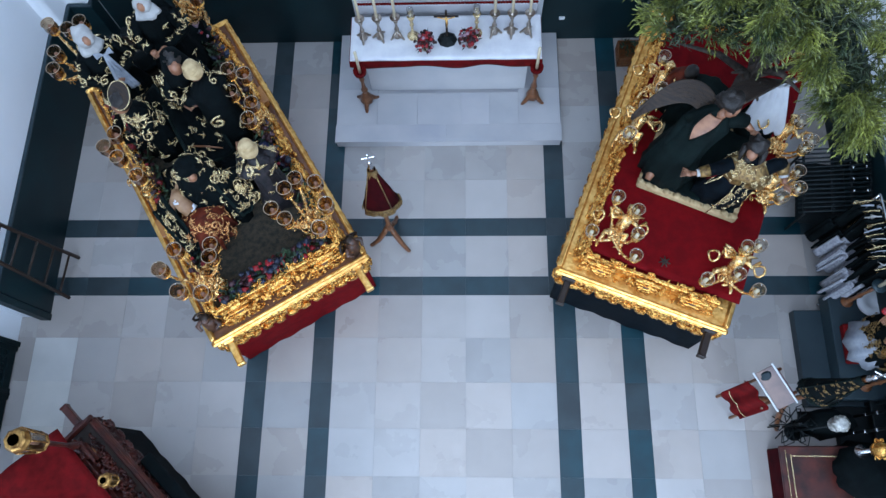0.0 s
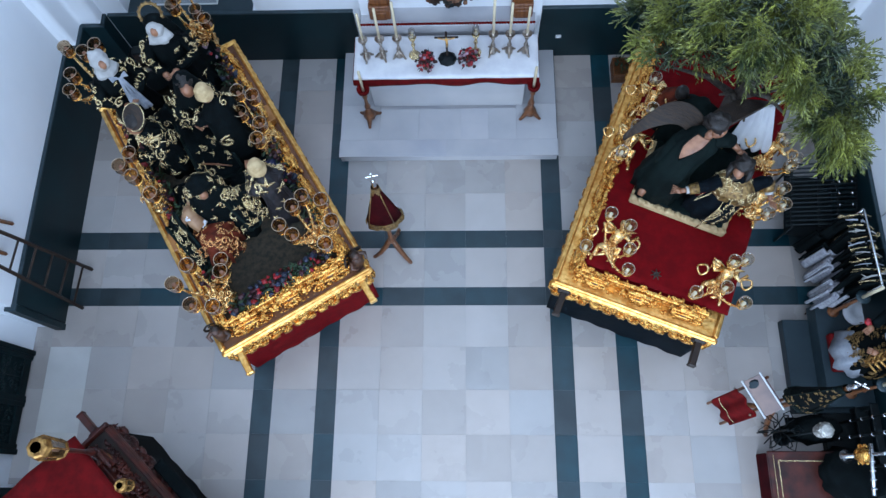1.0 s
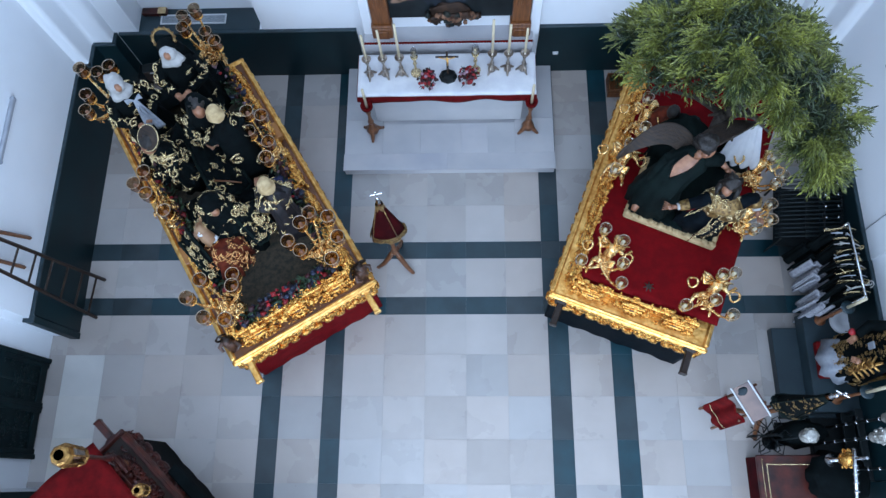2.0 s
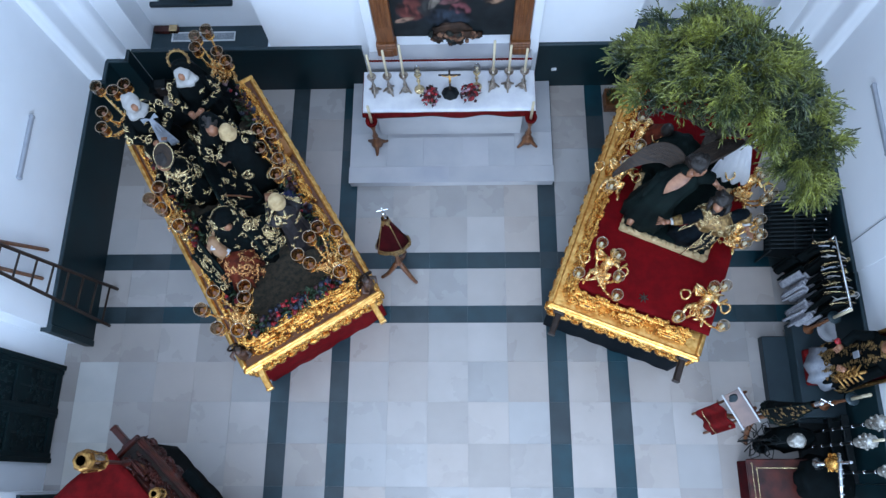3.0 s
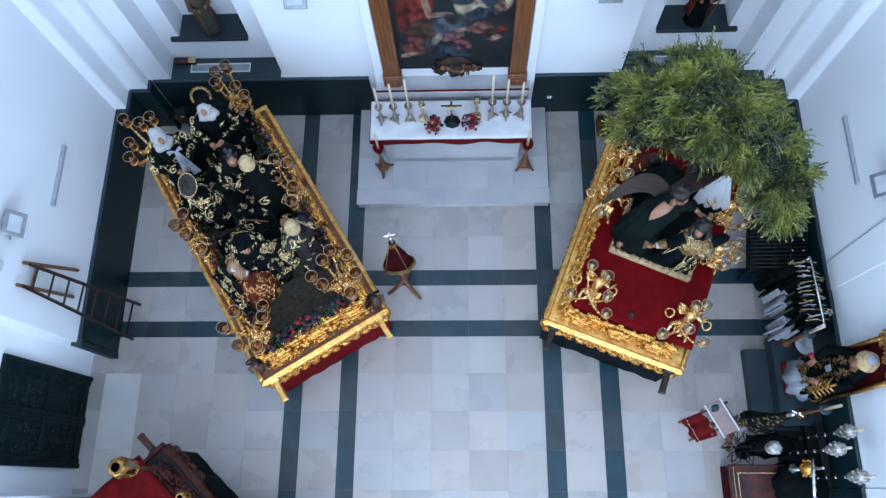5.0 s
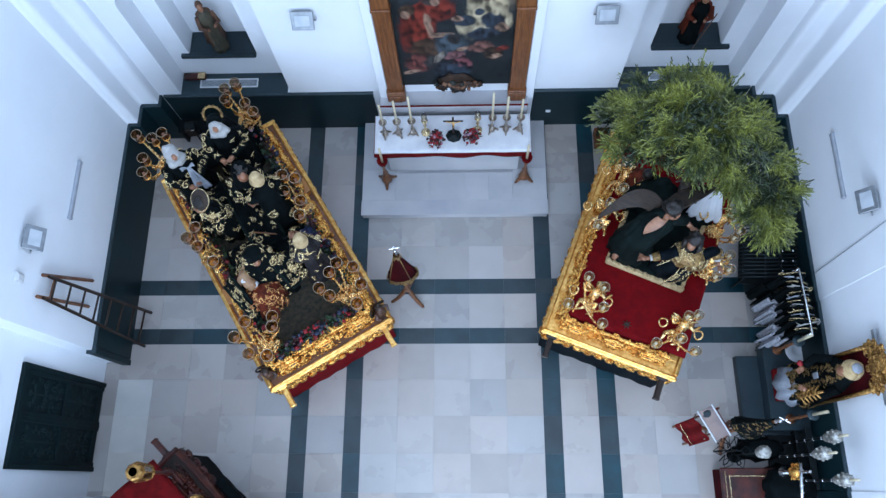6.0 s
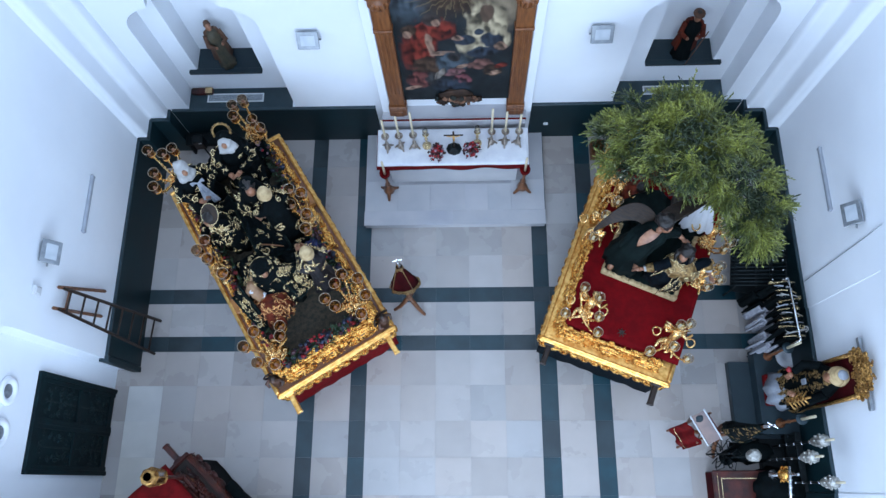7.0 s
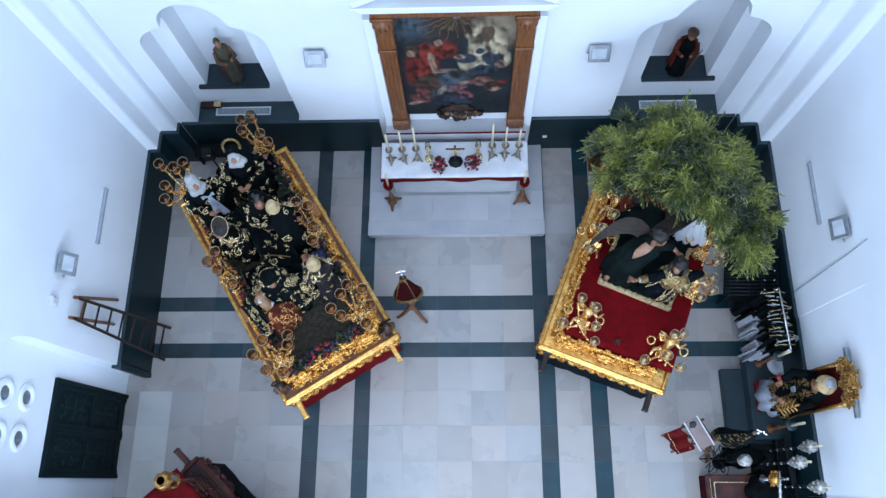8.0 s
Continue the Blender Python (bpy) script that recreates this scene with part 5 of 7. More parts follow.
def mourner(m, label, height, headgear, seed, gear_mat, halo_on=True, bow=0.0, embro=60, robe=None):
    """A draped standing mourner statue, one mesh: robe, sleeves, head and headdress."""
    g = Geo()
    k = height / 1.55
    secs = [(0, 0, 0, 0.36 * k, 0.32 * k), (0, 0.0, 0.25 * k, 0.31 * k, 0.27 * k), (0, 0, 0.6 * k, 0.24 * k, 0.2 * k), (0, -0.3 * bow, 0.95 * k, 0.22 * k, 0.17 * k), (0, -0.7 * bow, 1.15 * k, 0.23 * k, 0.14 * k), (0, -0.9 * bow, 1.26 * k, 0.12 * k, 0.09 * k), (0, -bow, 1.31 * k, 0.05, 0.05)]
    g.loft(secs, 0, None, 30, 9, 0.09, seed)
    hz, hy = 1.42 * k, -0.03 - 1.15 * bow
    g.ell((0, hy, hz), (0.085, 0.095, 0.115), 2)
    if headgear not in ("cap", "turban", "wimple"):
        g.ell((0, hy + 0.035, hz + 0.04), (0.105, 0.105, 0.115), 3, None, 14, 9, 0.25, seed)
    if headgear in ("wimple", "cap"):
        if headgear == "cap":
            g.ell((0, hy + 0.03, hz + 0.03), (0.108, 0.115, 0.108), 4, None, 14, 9, 0.25, seed)
        g.loft([(0, hy - 0.04, hz - 0.135, 0.15, 0.11), (0, hy - 0.03, hz - 0.10, 0.135, 0.105), (0, hy, hz - 0.02, 0.088, 0.08), (0, hy + 0.01, hz + 0.08, 0.075, 0.07), (0, hy + 0.02, hz + 0.10, 0.03, 0.03)], 4, None, 20, 5, 0.08, seed)
        g.ell((0, hy - 0.03, hz + 0.01), (0.102, 0.095, 0.108), 4, None, 14, 9, 0.12, seed)
        g.ell((0, hy - 0.085, hz + 0.035), (0.048, 0.05, 0.068), 2)
        if headgear == "wimple":
            g.loft([(0, hy + 0.13, hz - 0.5, 0.24, 0.14), (0, hy + 0.12, hz - 0.1, 0.16, 0.11), (0, hy + 0.06, hz + 0.08, 0.115, 0.09), (0, hy + 0.05, hz + 0.145, 0.04, 0.04)], 0, None, 22, 7, 0.08, seed)
    elif headgear == "turban":
        for i in range(5):
            g.tube([((0.085 - 0.006 * i) * math.cos(6.283 * j / 16), hy + 0.02 + (0.09 - 0.006 * i) * math.sin(6.283 * j / 16), hz + 0.04 + 0.026 * i + 0.012 * math.sin(j + i)) for j in range(17)], 0.026, 4, None, 7)
        g.ell((0, hy + 0.02, hz + 0.15), (0.075, 0.075, 0.04), 4)
    elif headgear == "veil":
        g.loft([(0, hy + 0.08, hz - 0.7, 0.26, 0.17), (0, hy + 0.06, hz - 0.3, 0.22, 0.15), (0, hy + 0.05, hz, 0.135, 0.125), (0, hy + 0.06, hz + 0.12, 0.10, 0.09), (0, hy + 0.06, hz + 0.15, 0.02, 0.02)], 0, None, 24, 7, 0.07, seed)
        g.ell((0, hy - 0.055, hz - 0.01), (0.075, 0.075, 0.10), 2)
    arm(g, [(-0.2 * k, -0.6 * bow, 1.14 * k), (-0.29 * k, -0.10 - 0.6 * bow, 0.9 * k), (-0.13 * k, -0.30 - 0.6 * bow, 0.92 * k)], 0, 2, 0.09, 0.06)
    arm(g, [(0.2 * k, -0.6 * bow, 1.14 * k), (0.29 * k, -0.10 - 0.6 * bow, 0.9 * k), (0.10 * k, -0.32 - 0.6 * bow, 0.97 * k)], 0, 2, 0.09, 0.06)
    embroider(g, secs, 1, embro, seed, 0.092, 0.05, 0.78)
    er = random.Random(int(seed * 7))
    for s in (-1, 1):
        for t in (0.15, 0.4, 0.65, 0.9):
            q = Vector((s * 0.2 * k, -0.6 * bow, 1.14 * k)).lerp(Vector((s * 0.29 * k, -0.10 - 0.6 * bow, 0.9 * k)), t)
            sprig(g, on_normal(q + Vector((s * 0.06, -0.03, 0.05)), (s * 0.8, -0.4, 0.7), er.uniform(0, 6)), 0.06, 1, er)
            q = Vector((s * 0.29 * k, -0.10 - 0.6 * bow, 0.9 * k)).lerp(Vector((s * 0.12 * k, -0.31 - 0.6 * bow, 0.94 * k)), t)
            sprig(g, on_normal(q + Vector((0, -0.02, 0.07)), (s * 0.2, -0.3, 1), er.uniform(0, 6)), 0.055, 1, er)
    if headgear == "disc":
        g.lathe([(0.0, 0.0), (0.15, 0.006), (0.16, 0.0), (0.15, -0.012), (0.0, -0.014)], 5, pose(0, hy + 0.06, hz + 0.13, 35, 0, 0), 24)
        g.tube([(0.158 * math.cos(6.283 * i / 24), 0.158 * math.sin(6.283 * i / 24), 0) for i in range(25)], 0.008, 1, pose(0, hy + 0.06, hz + 0.13, 35, 0, 0), 5)
    if halo_on:
        halo(g, (0, hy + 0.10, hz + 0.12), 16, 6)
    return tagged(part("mourner_statue", g, [robe or BLACK_CLOTH, GOLD_THREAD, SKIN, HAIR, gear_mat, WING, BROCADE], m=m), label, "statue", "mourner statues")


mourner(LEFT @ pose(0.28, 3.42, 1.62, 0, 0, -20), "black-robed mourner statue with a white wimple and halo", 1.50, "wimple", 1.0, COIF, True, 0.0, 24)
mourner(LEFT @ pose(-0.47, 3.34, 1.62, 0, 0, 10), "black-robed mourner statue with white headcloth and grey sash", 1.50, "cap", 2.0, COIF, False, 0.0, 22)
mourner(LEFT @ pose(-0.36, 2.56, 1.62, 0, 0, -70), "veiled statue in gold-embroidered black mantle", 1.22, "disc", 3.0, BROWN_CLOTH, False, 0.1, 90)
mourner(LEFT @ pose(0.40, 2.27, 1.62, 0, 0, -170), "black-robed bearded statue with a gold turban", 1.28, "turban", 4.0, CREAM, False, 0.1, 14)
mourner(LEFT @ pose(0.50, 1.18, 1.62, 0, 0, -170), "stooping statue with a cream turban and patterned sleeves", 1.0, "turban", 5.0, CREAM, False, 0.15, 20, SLEEVE)
mourner(LEFT @ pose(0.26, 2.74, 1.62, 0, 0, -10), "dark veiled mourner statue in embroidered mantle", 1.30, "veil", 6.0, BROWN_CLOTH, False, 0.08, 20)

# seated mother with the reclining figure over her lap
g = Geo()
secs = [(-0.24, 1.42, 0, 0.52, 0.36), (-0.24, 1.44, 0.2, 0.44, 0.32), (-0.22, 1.50, 0.42, 0.31, 0.24), (-0.20, 1.56, 0.64, 0.22, 0.16), (-0.20, 1.57, 0.78, 0.19, 0.14), (-0.20, 1.57, 0.86, 0.08, 0.07)]
g.loft(secs, 0, None, 34, 9, 0.1, 4)
embroider(g, secs, 1, 70, 14, 0.065, 0.0, 0.62)
g.ell((-0.21, 1.45, 0.86), (0.055, 0.05, 0.07), 2)
hood = [(-0.20, 1.66, 0.45, 0.28, 0.17), (-0.20, 1.62, 0.80, 0.19, 0.14), (-0.20, 1.55, 0.97, 0.13, 0.13), (-0.2, 1.54, 1.07, 0.05, 0.05)]
g.loft(hood, 0, None, 22, 7, 0.08, 1)
embroider(g, hood[:3], 1, 44, 15, 0.055)
tagged(part("seated_mother_statue", g, [BLACK_CLOTH, GOLD_THREAD, SKIN], m=LEFT @ Matrix.Translation((0, 0, 1.62))), "seated veiled statue in black mantle with heavy gold embroidery", "statue")
g = Geo()
g.tube([(-0.47, 1.57, 0.58), (-0.50, 1.49, 0.57), (-0.48, 1.38, 0.53), (-0.44, 1.30, 0.48)], [0.05, 0.085, 0.09, 0.085], 0, None, 12)
g.ell((-0.36, 1.60, 0.66), (0.07, 0.075, 0.08), 0)
g.ell((-0.32, 1.63, 0.68), (0.085, 0.08, 0.085), 1, None, 10, 7, 0.5)
g.tube([(-0.44, 1.60, 0.60), (-0.30, 1.50, 0.62), (-0.22, 1.38, 0.58)], [0.042, 0.034, 0.024], 0, None, 8)
g.tube([(-0.55, 1.50, 0.55), (-0.64, 1.44, 0.44), (-0.66, 1.34, 0.36)], [0.042, 0.034, 0.024], 0, None, 8)
wrap = [(-0.40, 1.19, 0.10, 0.31, 0.29), (-0.40, 1.19, 0.26, 0.29, 0.27), (-0.39, 1.20, 0.38, 0.23, 0.21), (-0.38, 1.21, 0.45, 0.10, 0.09)]
g.loft(wrap, 2, None, 44, 11, 0.16, 5)
embroider(g, wrap, 3, 150, 33, 0.06)
for x, y, z, q in ((-0.46, 1.36, 0.55, 1), (-0.42, 1.31, 0.53, 2), (-0.50, 1.42, 0.60, 3)):
    g.ell((x, y, z), (0.055, 0.045, 0.03), 4, None, 10, 6, 0.8, q)
tagged(part("reclining_statue", g, [PALE_SKIN, HAIR, RUST_CLOTH, GOLD_RUST, WHITE_CLOTH], m=LEFT @ Matrix.Translation((0, 0, 1.62))), "pale reclining statue wrapped in gold brocade on a lap", "statue")
g = Geo()
for q, (dx, dy, l) in enumerate(((-0.05, 0.0, 0.50), (0.06, -0.04, 0.58))):
    g.sheet(lambda u, v: (-0.36 + dx * v + (0.035 + 0.075 * v) * (u - 0.5), 3.02 + dy * v - 0.06 * v + 0.008 * math.sin(u * 14), 2.97 - l * v), 8, 14, 0, LEFT, 0.008)
for q in (-1, 1):
    g.sheet(lambda u, v: (-0.36 + q * (0.02 + 0.075 * v), 3.01 + 0.012 * math.sin(v * 3), 2.97 + (u - 0.5) * (0.03 + 0.07 * v) + 0.02 * v), 6, 8, 0, LEFT, 0.012)
tagged(part("gauze_sash", g, GAUZE), "long grey gauze sash hanging from a mourner", "cloth")
g = Geo()
g.sheet(lambda u, v: (0.34 + 0.4 * u, 1.55 + 0.35 * v, 1.72 + 0.14 * math.sin(u * 3.1) * math.sin(v * 3.1) + 0.02 * math.sin(u * 18)), 14, 10, 0, LEFT, 0.01)
tagged(part("blue_drape", g, BLUE_CLOTH), "crumpled deep blue drape lying on the float deck", "cloth")

def embroidered_drape(x0, x1, y0, y1, z, hump, seed, n, label, cloth=BLACK_CLOTH, size=0.07):
    r = random.Random(seed)
    fn = lambda u, v: Vector((x0 + (x1 - x0) * u, y0 + (y1 - y0) * v, z + hump * math.sin(math.pi * u) * math.sin(math.pi * v) + 0.035 * noise.noise(Vector((u * 4 + seed, v * 5, 0))) + 0.02 * math.sin(u * 13 + v * 6)))
    b = Geo()
    b.sheet(fn, 18, 18, 0, None, 0.02)
    for _ in range(n):
        u, v = r.uniform(0.03, 0.97), r.uniform(0.03, 0.97)
        p = fn(u, v)
        d = (fn(min(1, u + 0.05), v) - p).cross(fn(u, min(1, v + 0.05)) - p)
        if d.length > 0:
            sprig(b, on_normal(p + Vector((0, 0, 0.008)), d, r.uniform(0, 6)), size * r.uniform(0.4, 1.05), 1, r)
    return tagged(part("embroidered_drape", b, [cloth, GOLD_THREAD], m=LEFT), label, "cloth", "embroidered drapes")


embroidered_drape(-0.62, -0.05, 1.62, 2.15, 1.78, 0.18, 3, 22, "black drape with gold scroll embroidery over the float deck")
embroidered_drape(0.0, 0.62, 1.42, 1.98, 1.74, 0.14, 5, 14, "dark drape with scattered gold embroidery on the float deck")
embroidered_drape(-0.70, -0.20, 2.5, 3.05, 1.80, 0.25, 7, 14, "black embroidered mantle spread behind a statue")
embroidered_drape(0.10, 0.66, 2.42, 3.0, 1.80, 0.25, 9, 20, "black embroidered mantle lying between the statues")


def mantle_flap(corners, sag, seed, n, label, size):
    """A gold-worked mantle end hung between four corners, with a plain dark border band."""
    r = random.Random(seed)
    a, b, c, d = (Vector(q) for q in corners)
    fn = lambda u, v: a.lerp(b, u).lerp(c.lerp(d, u), v) + Vector((0, 0, sag * math.sin(math.pi * v) + 0.025 * math.sin(u * 11 + v * 3 + seed) + 0.03 * noise.noise(Vector((u * 3 + seed, v * 3, 0)))))
    k = Geo()
    k.sheet(fn, 16, 18, 0, None, 0.02)
    k.tube([fn(0.0, i / 16) + Vector((0, 0, 0.02)) for i in range(17)], 0.022, 2, None, 6)
    k.tube([fn(1.0, i / 16) + Vector((0, 0, 0.012)) for i in range(17)], 0.022, 2, None, 6)
    k.tube([fn(i / 16, 1.0) + Vector((0, 0, 0.012)) for i in range(17)], 0.022, 2, None, 6)
    for _ in range(n):
        u, v = r.uniform(0.08, 0.92), r.uniform(0.05, 0.92)
        p = fn(u, v)
        w = (fn(u + 0.03, v) - p).cross(fn(u, v + 0.03) - p)
        if w.z < 0:
            w = -w
        sprig(k, on_normal(p + w.normalized() * 0.034, w, r.uniform(0, 6)), size * r.uniform(0.5, 1.05), 1, r)
    return tagged(part("mantle_end", k, [BLACK_CLOTH, GOLD_THREAD, GREEN_BLACK], m=LEFT), label, "cloth", "embroidered drapes")


mantle_flap(((-0.12, 1.56, 2.30), (0.26, 1.54, 2.02), (0.02, 1.07, 1.80), (0.28, 1.19, 1.80)), 0.12, 4, 60, "heavily gold embroidered black mantle end spread on the deck", 0.062)
mantle_flap(((-0.84, 1.58, 1.95), (-0.66, 1.64, 2.10), (-0.70, 0.92, 1.80), (-0.56, 0.98, 1.84)), 0.10, 8, 42, "gold embroidered mantle end hanging at the float edge", 0.055)
mantle_flap(((-0.16, 2.95, 1.98), (0.24, 2.95, 2.0), (-0.20, 1.86, 1.78), (0.30, 1.90, 1.80)), 0.16, 12, 26, "dark gold embroidered mantle spread between the statues", 0.075)
mantle_flap(((-0.66, 3.02, 1.98), (-0.16, 3.10, 2.0), (-0.62, 2.70, 1.86), (-0.10, 2.72, 1.90)), 0.14, 16, 16, "black embroidered mantle hem below a mourner", 0.06)
mantle_flap(((-0.74, 3.52, 1.80), (0.74, 3.52, 1.80), (-0.80, 4.10, 1.47), (0.80, 4.10, 1.47)), 0.16, 21, 14, "plain black cloth laid over the float back", 0.05)
g = Geo()
g.tube([(-0.10, 2.12, 1.99), (0.04, 2.02, 2.0), (0.20, 1.90, 1.99)], [0.010, 0.012, 0.009], 0, LEFT, 6)
tagged(part("wooden_staff", g, WOOD_BROWN), "short brown wooden staff lying across dark drapes", "staff")
for x, y in ((0.885, 2.62), (-0.885, 1.62)):
    g = Geo()
    g.box((0, 0, 0.06), (0.17, 0.24, 0.12), 0, None, 0.012)
    g.box((0, 0, 0.128), (0.19, 0.26, 0.022), 0, None, 0.008)
    tagged(part("wooden_block", g, HONEY, m=LEFT @ pose(x, y, 1.388)), "small honey-coloured wooden block on the float ledge", "block", "ledge blocks")

# figures of the carpeted float
g = Geo()
g.box((0, 0, 0.05), (1.20, 1.16, 0.10), 0, None, 0.02)
g.box((0, 0, 0.105), (1.08, 1.04, 0.03), 1, None, 0.02)
for k in range(40):
    a = 2 * math.pi * k / 40
    g.ell((0.56 * max(-1, min(1, 1.4 * math.cos(a))), 0.54 * max(-1, min(1, 1.4 * math.sin(a))), 0.10), (0.05, 0.045, 0.02), 0, None, 7, 4, 0.8, k)
tagged(part("figure_base", g, [CREAM, GREEN_BLACK], m=RIGHT @ pose(0.12, 1.81, 1.64, 0, 0, -2)), "dark rocky base with a cream carved border on the deck", "base")
g = Geo()
robe = [(-0.24, 1.56, 0.12, 0.31, 0.27), (-0.25, 1.55, 0.36, 0.31, 0.25), (-0.23, 1.55, 0.70, 0.25, 0.21), (-0.16, 1.60, 1.00, 0.215, 0.185), (-0.09, 1.68, 1.20, 0.235, 0.15), (-0.05, 1.74, 1.30, 0.13, 0.10), (-0.01, 1.77, 1.36, 0.05, 0.05)]
g.loft(robe, 0, None, 44, 9, 0.08, 3)
# open neck, throat, head turned aside, dark hair


def on_robe(t, a, k=1.06):
    i = min(int(t), len(robe) - 2)
    q = [robe[i][n] + (robe[i + 1][n] - robe[i][n]) * (t - i) for n in range(5)]
    return Vector((q[0] + q[3] * k * math.cos(a), q[1] + q[4] * k * math.sin(a), q[2] + 0.012))


g.sheet(lambda u, v: on_robe(5.3 - 1.95 * v, -1.72 - 0.18 * v + (u - 0.5) * (1.5 * (1 - v) ** 0.8 + 0.05)), 10, 14, 1, None, -0.02)
g.tube([on_robe(5.3 - 1.95 * k / 8, -1.72 - 0.18 * k / 8 - 0.5 * (1.5 * (1 - k / 8) ** 0.8 + 0.05), 1.07) for k in range(9)], 0.012, 0, None, 6)
g.tube([on_robe(5.3 - 1.95 * k / 8, -1.72 - 0.18 * k / 8 + 0.5 * (1.5 * (1 - k / 8) ** 0.8 + 0.05), 1.07) for k in range(9)], 0.012, 0, None, 6)
g.tube([(-0.03, 1.70, 1.28), (0.02, 1.74, 1.40)], [0.055, 0.045], 1, None, 9)
g.ell((0, 0, 0), (0.060, 0.055, 0.088), 1, Matrix.Translation((0.065, 1.725, 1.43)) @ pose(0, 0, 0, -20, 45, 10), 12, 9)
g.ell((0.10, 1.69, 1.44), (0.014, 0.02, 0.014), 1, None, 6, 4)
g.ell((0.02, 1.80, 1.49), (0.125, 0.115, 0.10), 2, None, 16, 10, 0.5, 3)
g.ell((-0.03, 1.84, 1.42), (0.09, 0.09, 0.10), 2, None, 12, 8, 0.5, 5)
# sleeves, the far arm stretched out with an open palm
g.tube([(0.06, 1.74, 1.22), (0.18, 1.80, 1.21), (0.27, 1.83, 1.17)], [0.10, 0.09, 0.075], 0, None, 12)
g.tube([(0.27, 1.82, 1.16), (0.34, 1.80, 1.12), (0.38, 1.79, 1.10)], [0.042, 0.034, 0.028], 1, None, 8)
g.ell((0.40, 1.78, 1.09), (0.045, 0.035, 0.02), 1, None, 8, 5)
for i in range(4):
    g.tube([(0.425, 1.755 + 0.018 * i, 1.085), (0.48, 1.72 + 0.026 * i, 1.06)], [0.011, 0.008], 1, None, 5)
g.tube([(-0.26, 1.66, 1.14), (-0.36, 1.54, 0.84), (-0.26, 1.42, 0.66)], [0.10, 0.085, 0.07], 0, None, 12)
g.tube([(-0.38, 1.44, 0.34), (-0.40, 1.34, 0.30), (-0.41, 1.28, 0.27)], [0.045, 0.05, 0.034], 1, None, 9)


def wing(root, bow, tip, width):
    """A folded wing: a bowed blade with long feather ridges, thick at the shoulder edge."""
    a, b, c = Vector(root), Vector(bow), Vector(tip)

    def at(u, v):
        p = a * (1 - u) ** 2 + b * 2 * u * (1 - u) + c * u * u
        d = (b - a).lerp(c - b, u).normalized()
        side = Vector((0, 0, 1)).cross(d).normalized()
        w = width * (0.35 + 0.65 * math.sin(math.pi * min(1, 0.25 + 0.7 * u))) * (1 - u ** 4)
        return p + side * (v - 0.5) * w + Vector((0, 0, -0.10 * v + 0.0025 * math.sin(v * 34) + 0.015 * math.sin(u * 5)))
    g.sheet(at, 18, 16, 3, None, 0.03)


wing((-0.12, 1.80, 1.28), (-0.46, 2.02, 1.52), (-0.84, 1.44, 1.24), 0.24)
wing((-0.02, 1.88, 1.28), (0.22, 2.20, 1.46), (0.62, 2.58, 1.12), 0.26)
tagged(part("angel_statue", g, [GREEN_BLACK, SKIN, HAIR, WING, BROCADE], m=RIGHT @ Matrix.Translation((0, 0, 1.60))), "dark-robed winged angel statue leaning with an outstretched arm", "statue")
g = Geo()
robe = [(0.40, 1.49, 0.12, 0.30, 0.21), (0.40, 1.48, 0.32, 0.29, 0.20), (0.44, 1.47, 0.60, 0.25, 0.18), (0.50, 1.52, 0.80, 0.23, 0.14), (0.50, 1.54, 0.92, 0.12, 0.09), (0.48, 1.57, 0.99, 0.05, 0.05)]
g.loft(robe, 0, None, 40, 9, 0.08, 7)
collar = [(0.51, 1.50, 0.74, 0.27, 0.19), (0.51, 1.52, 0.84, 0.235, 0.16), (0.49, 1.55, 0.95, 0.10, 0.09)]
g.loft(collar, 4, None, 28, 10, 0.06, 2)
embroider(g, collar, 1, 90, 53, 0.036)
g.ell((0, 0, 0), (0.062, 0.066, 0.09), 2, Matrix.Translation((0.455, 1.57, 1.045)) @ pose(0, 0, 0, -38, -8, 0), 12, 9)
g.ell((0.47, 1.645, 1.09), (0.115, 0.10, 0.11), 3, None, 16, 10, 0.5, 2)
g.ell((0.44, 1.52, 0.985), (0.052, 0.035, 0.055), 3, None, 10, 7, 0.5, 6)
for s in (-1, 1):
    g.tube([(0.47 + 0.095 * s, 1.63, 1.06), (0.47 + 0.11 * s, 1.57, 0.99), (0.47 + 0.10 * s, 1.52, 0.92)], [0.04, 0.034, 0.012], 3, None, 7)
# the arm held forward: sleeve, gold cuff, white cuff, open palm
g.tube([(0.34, 1.50, 0.84), (0.22, 1.42, 0.79), (0.13, 1.37, 0.76)], [0.085, 0.075, 0.065], 0, None, 11)
g.tube([(0.14, 1.375, 0.765), (0.05, 1.325, 0.74)], [0.07, 0.058], 4, None, 12)
g.tube([(0.05, 1.325, 0.74), (0.025, 1.31, 0.735)], [0.046, 0.046], 5, None, 10)
g.tube([(0.025, 1.31, 0.735), (-0.03, 1.29, 0.72)], [0.028, 0.032], 2, None, 8)
g.ell((-0.05, 1.285, 0.715), (0.045, 0.04, 0.02), 2, None, 8, 5)
for i in range(5):
    g.tube([(-0.07, 1.255 + 0.016 * i, 0.715), (-0.13, 1.225 + 0.028 * i, 0.70)], [0.011, 0.008], 2, None, 5)
g.tube([(0.67, 1.55, 0.84), (0.78, 1.67, 0.82), (0.85, 1.72, 0.78)], [0.08, 0.075, 0.07], 0, None, 11)
g.tube([(0.85, 1.72, 0.78), (0.90, 1.65, 0.71)], [0.072, 0.06], 4, None, 12)
g.tube([(0.90, 1.65, 0.71), (0.92, 1.62, 0.69)], [0.046, 0.046], 5, None, 10)
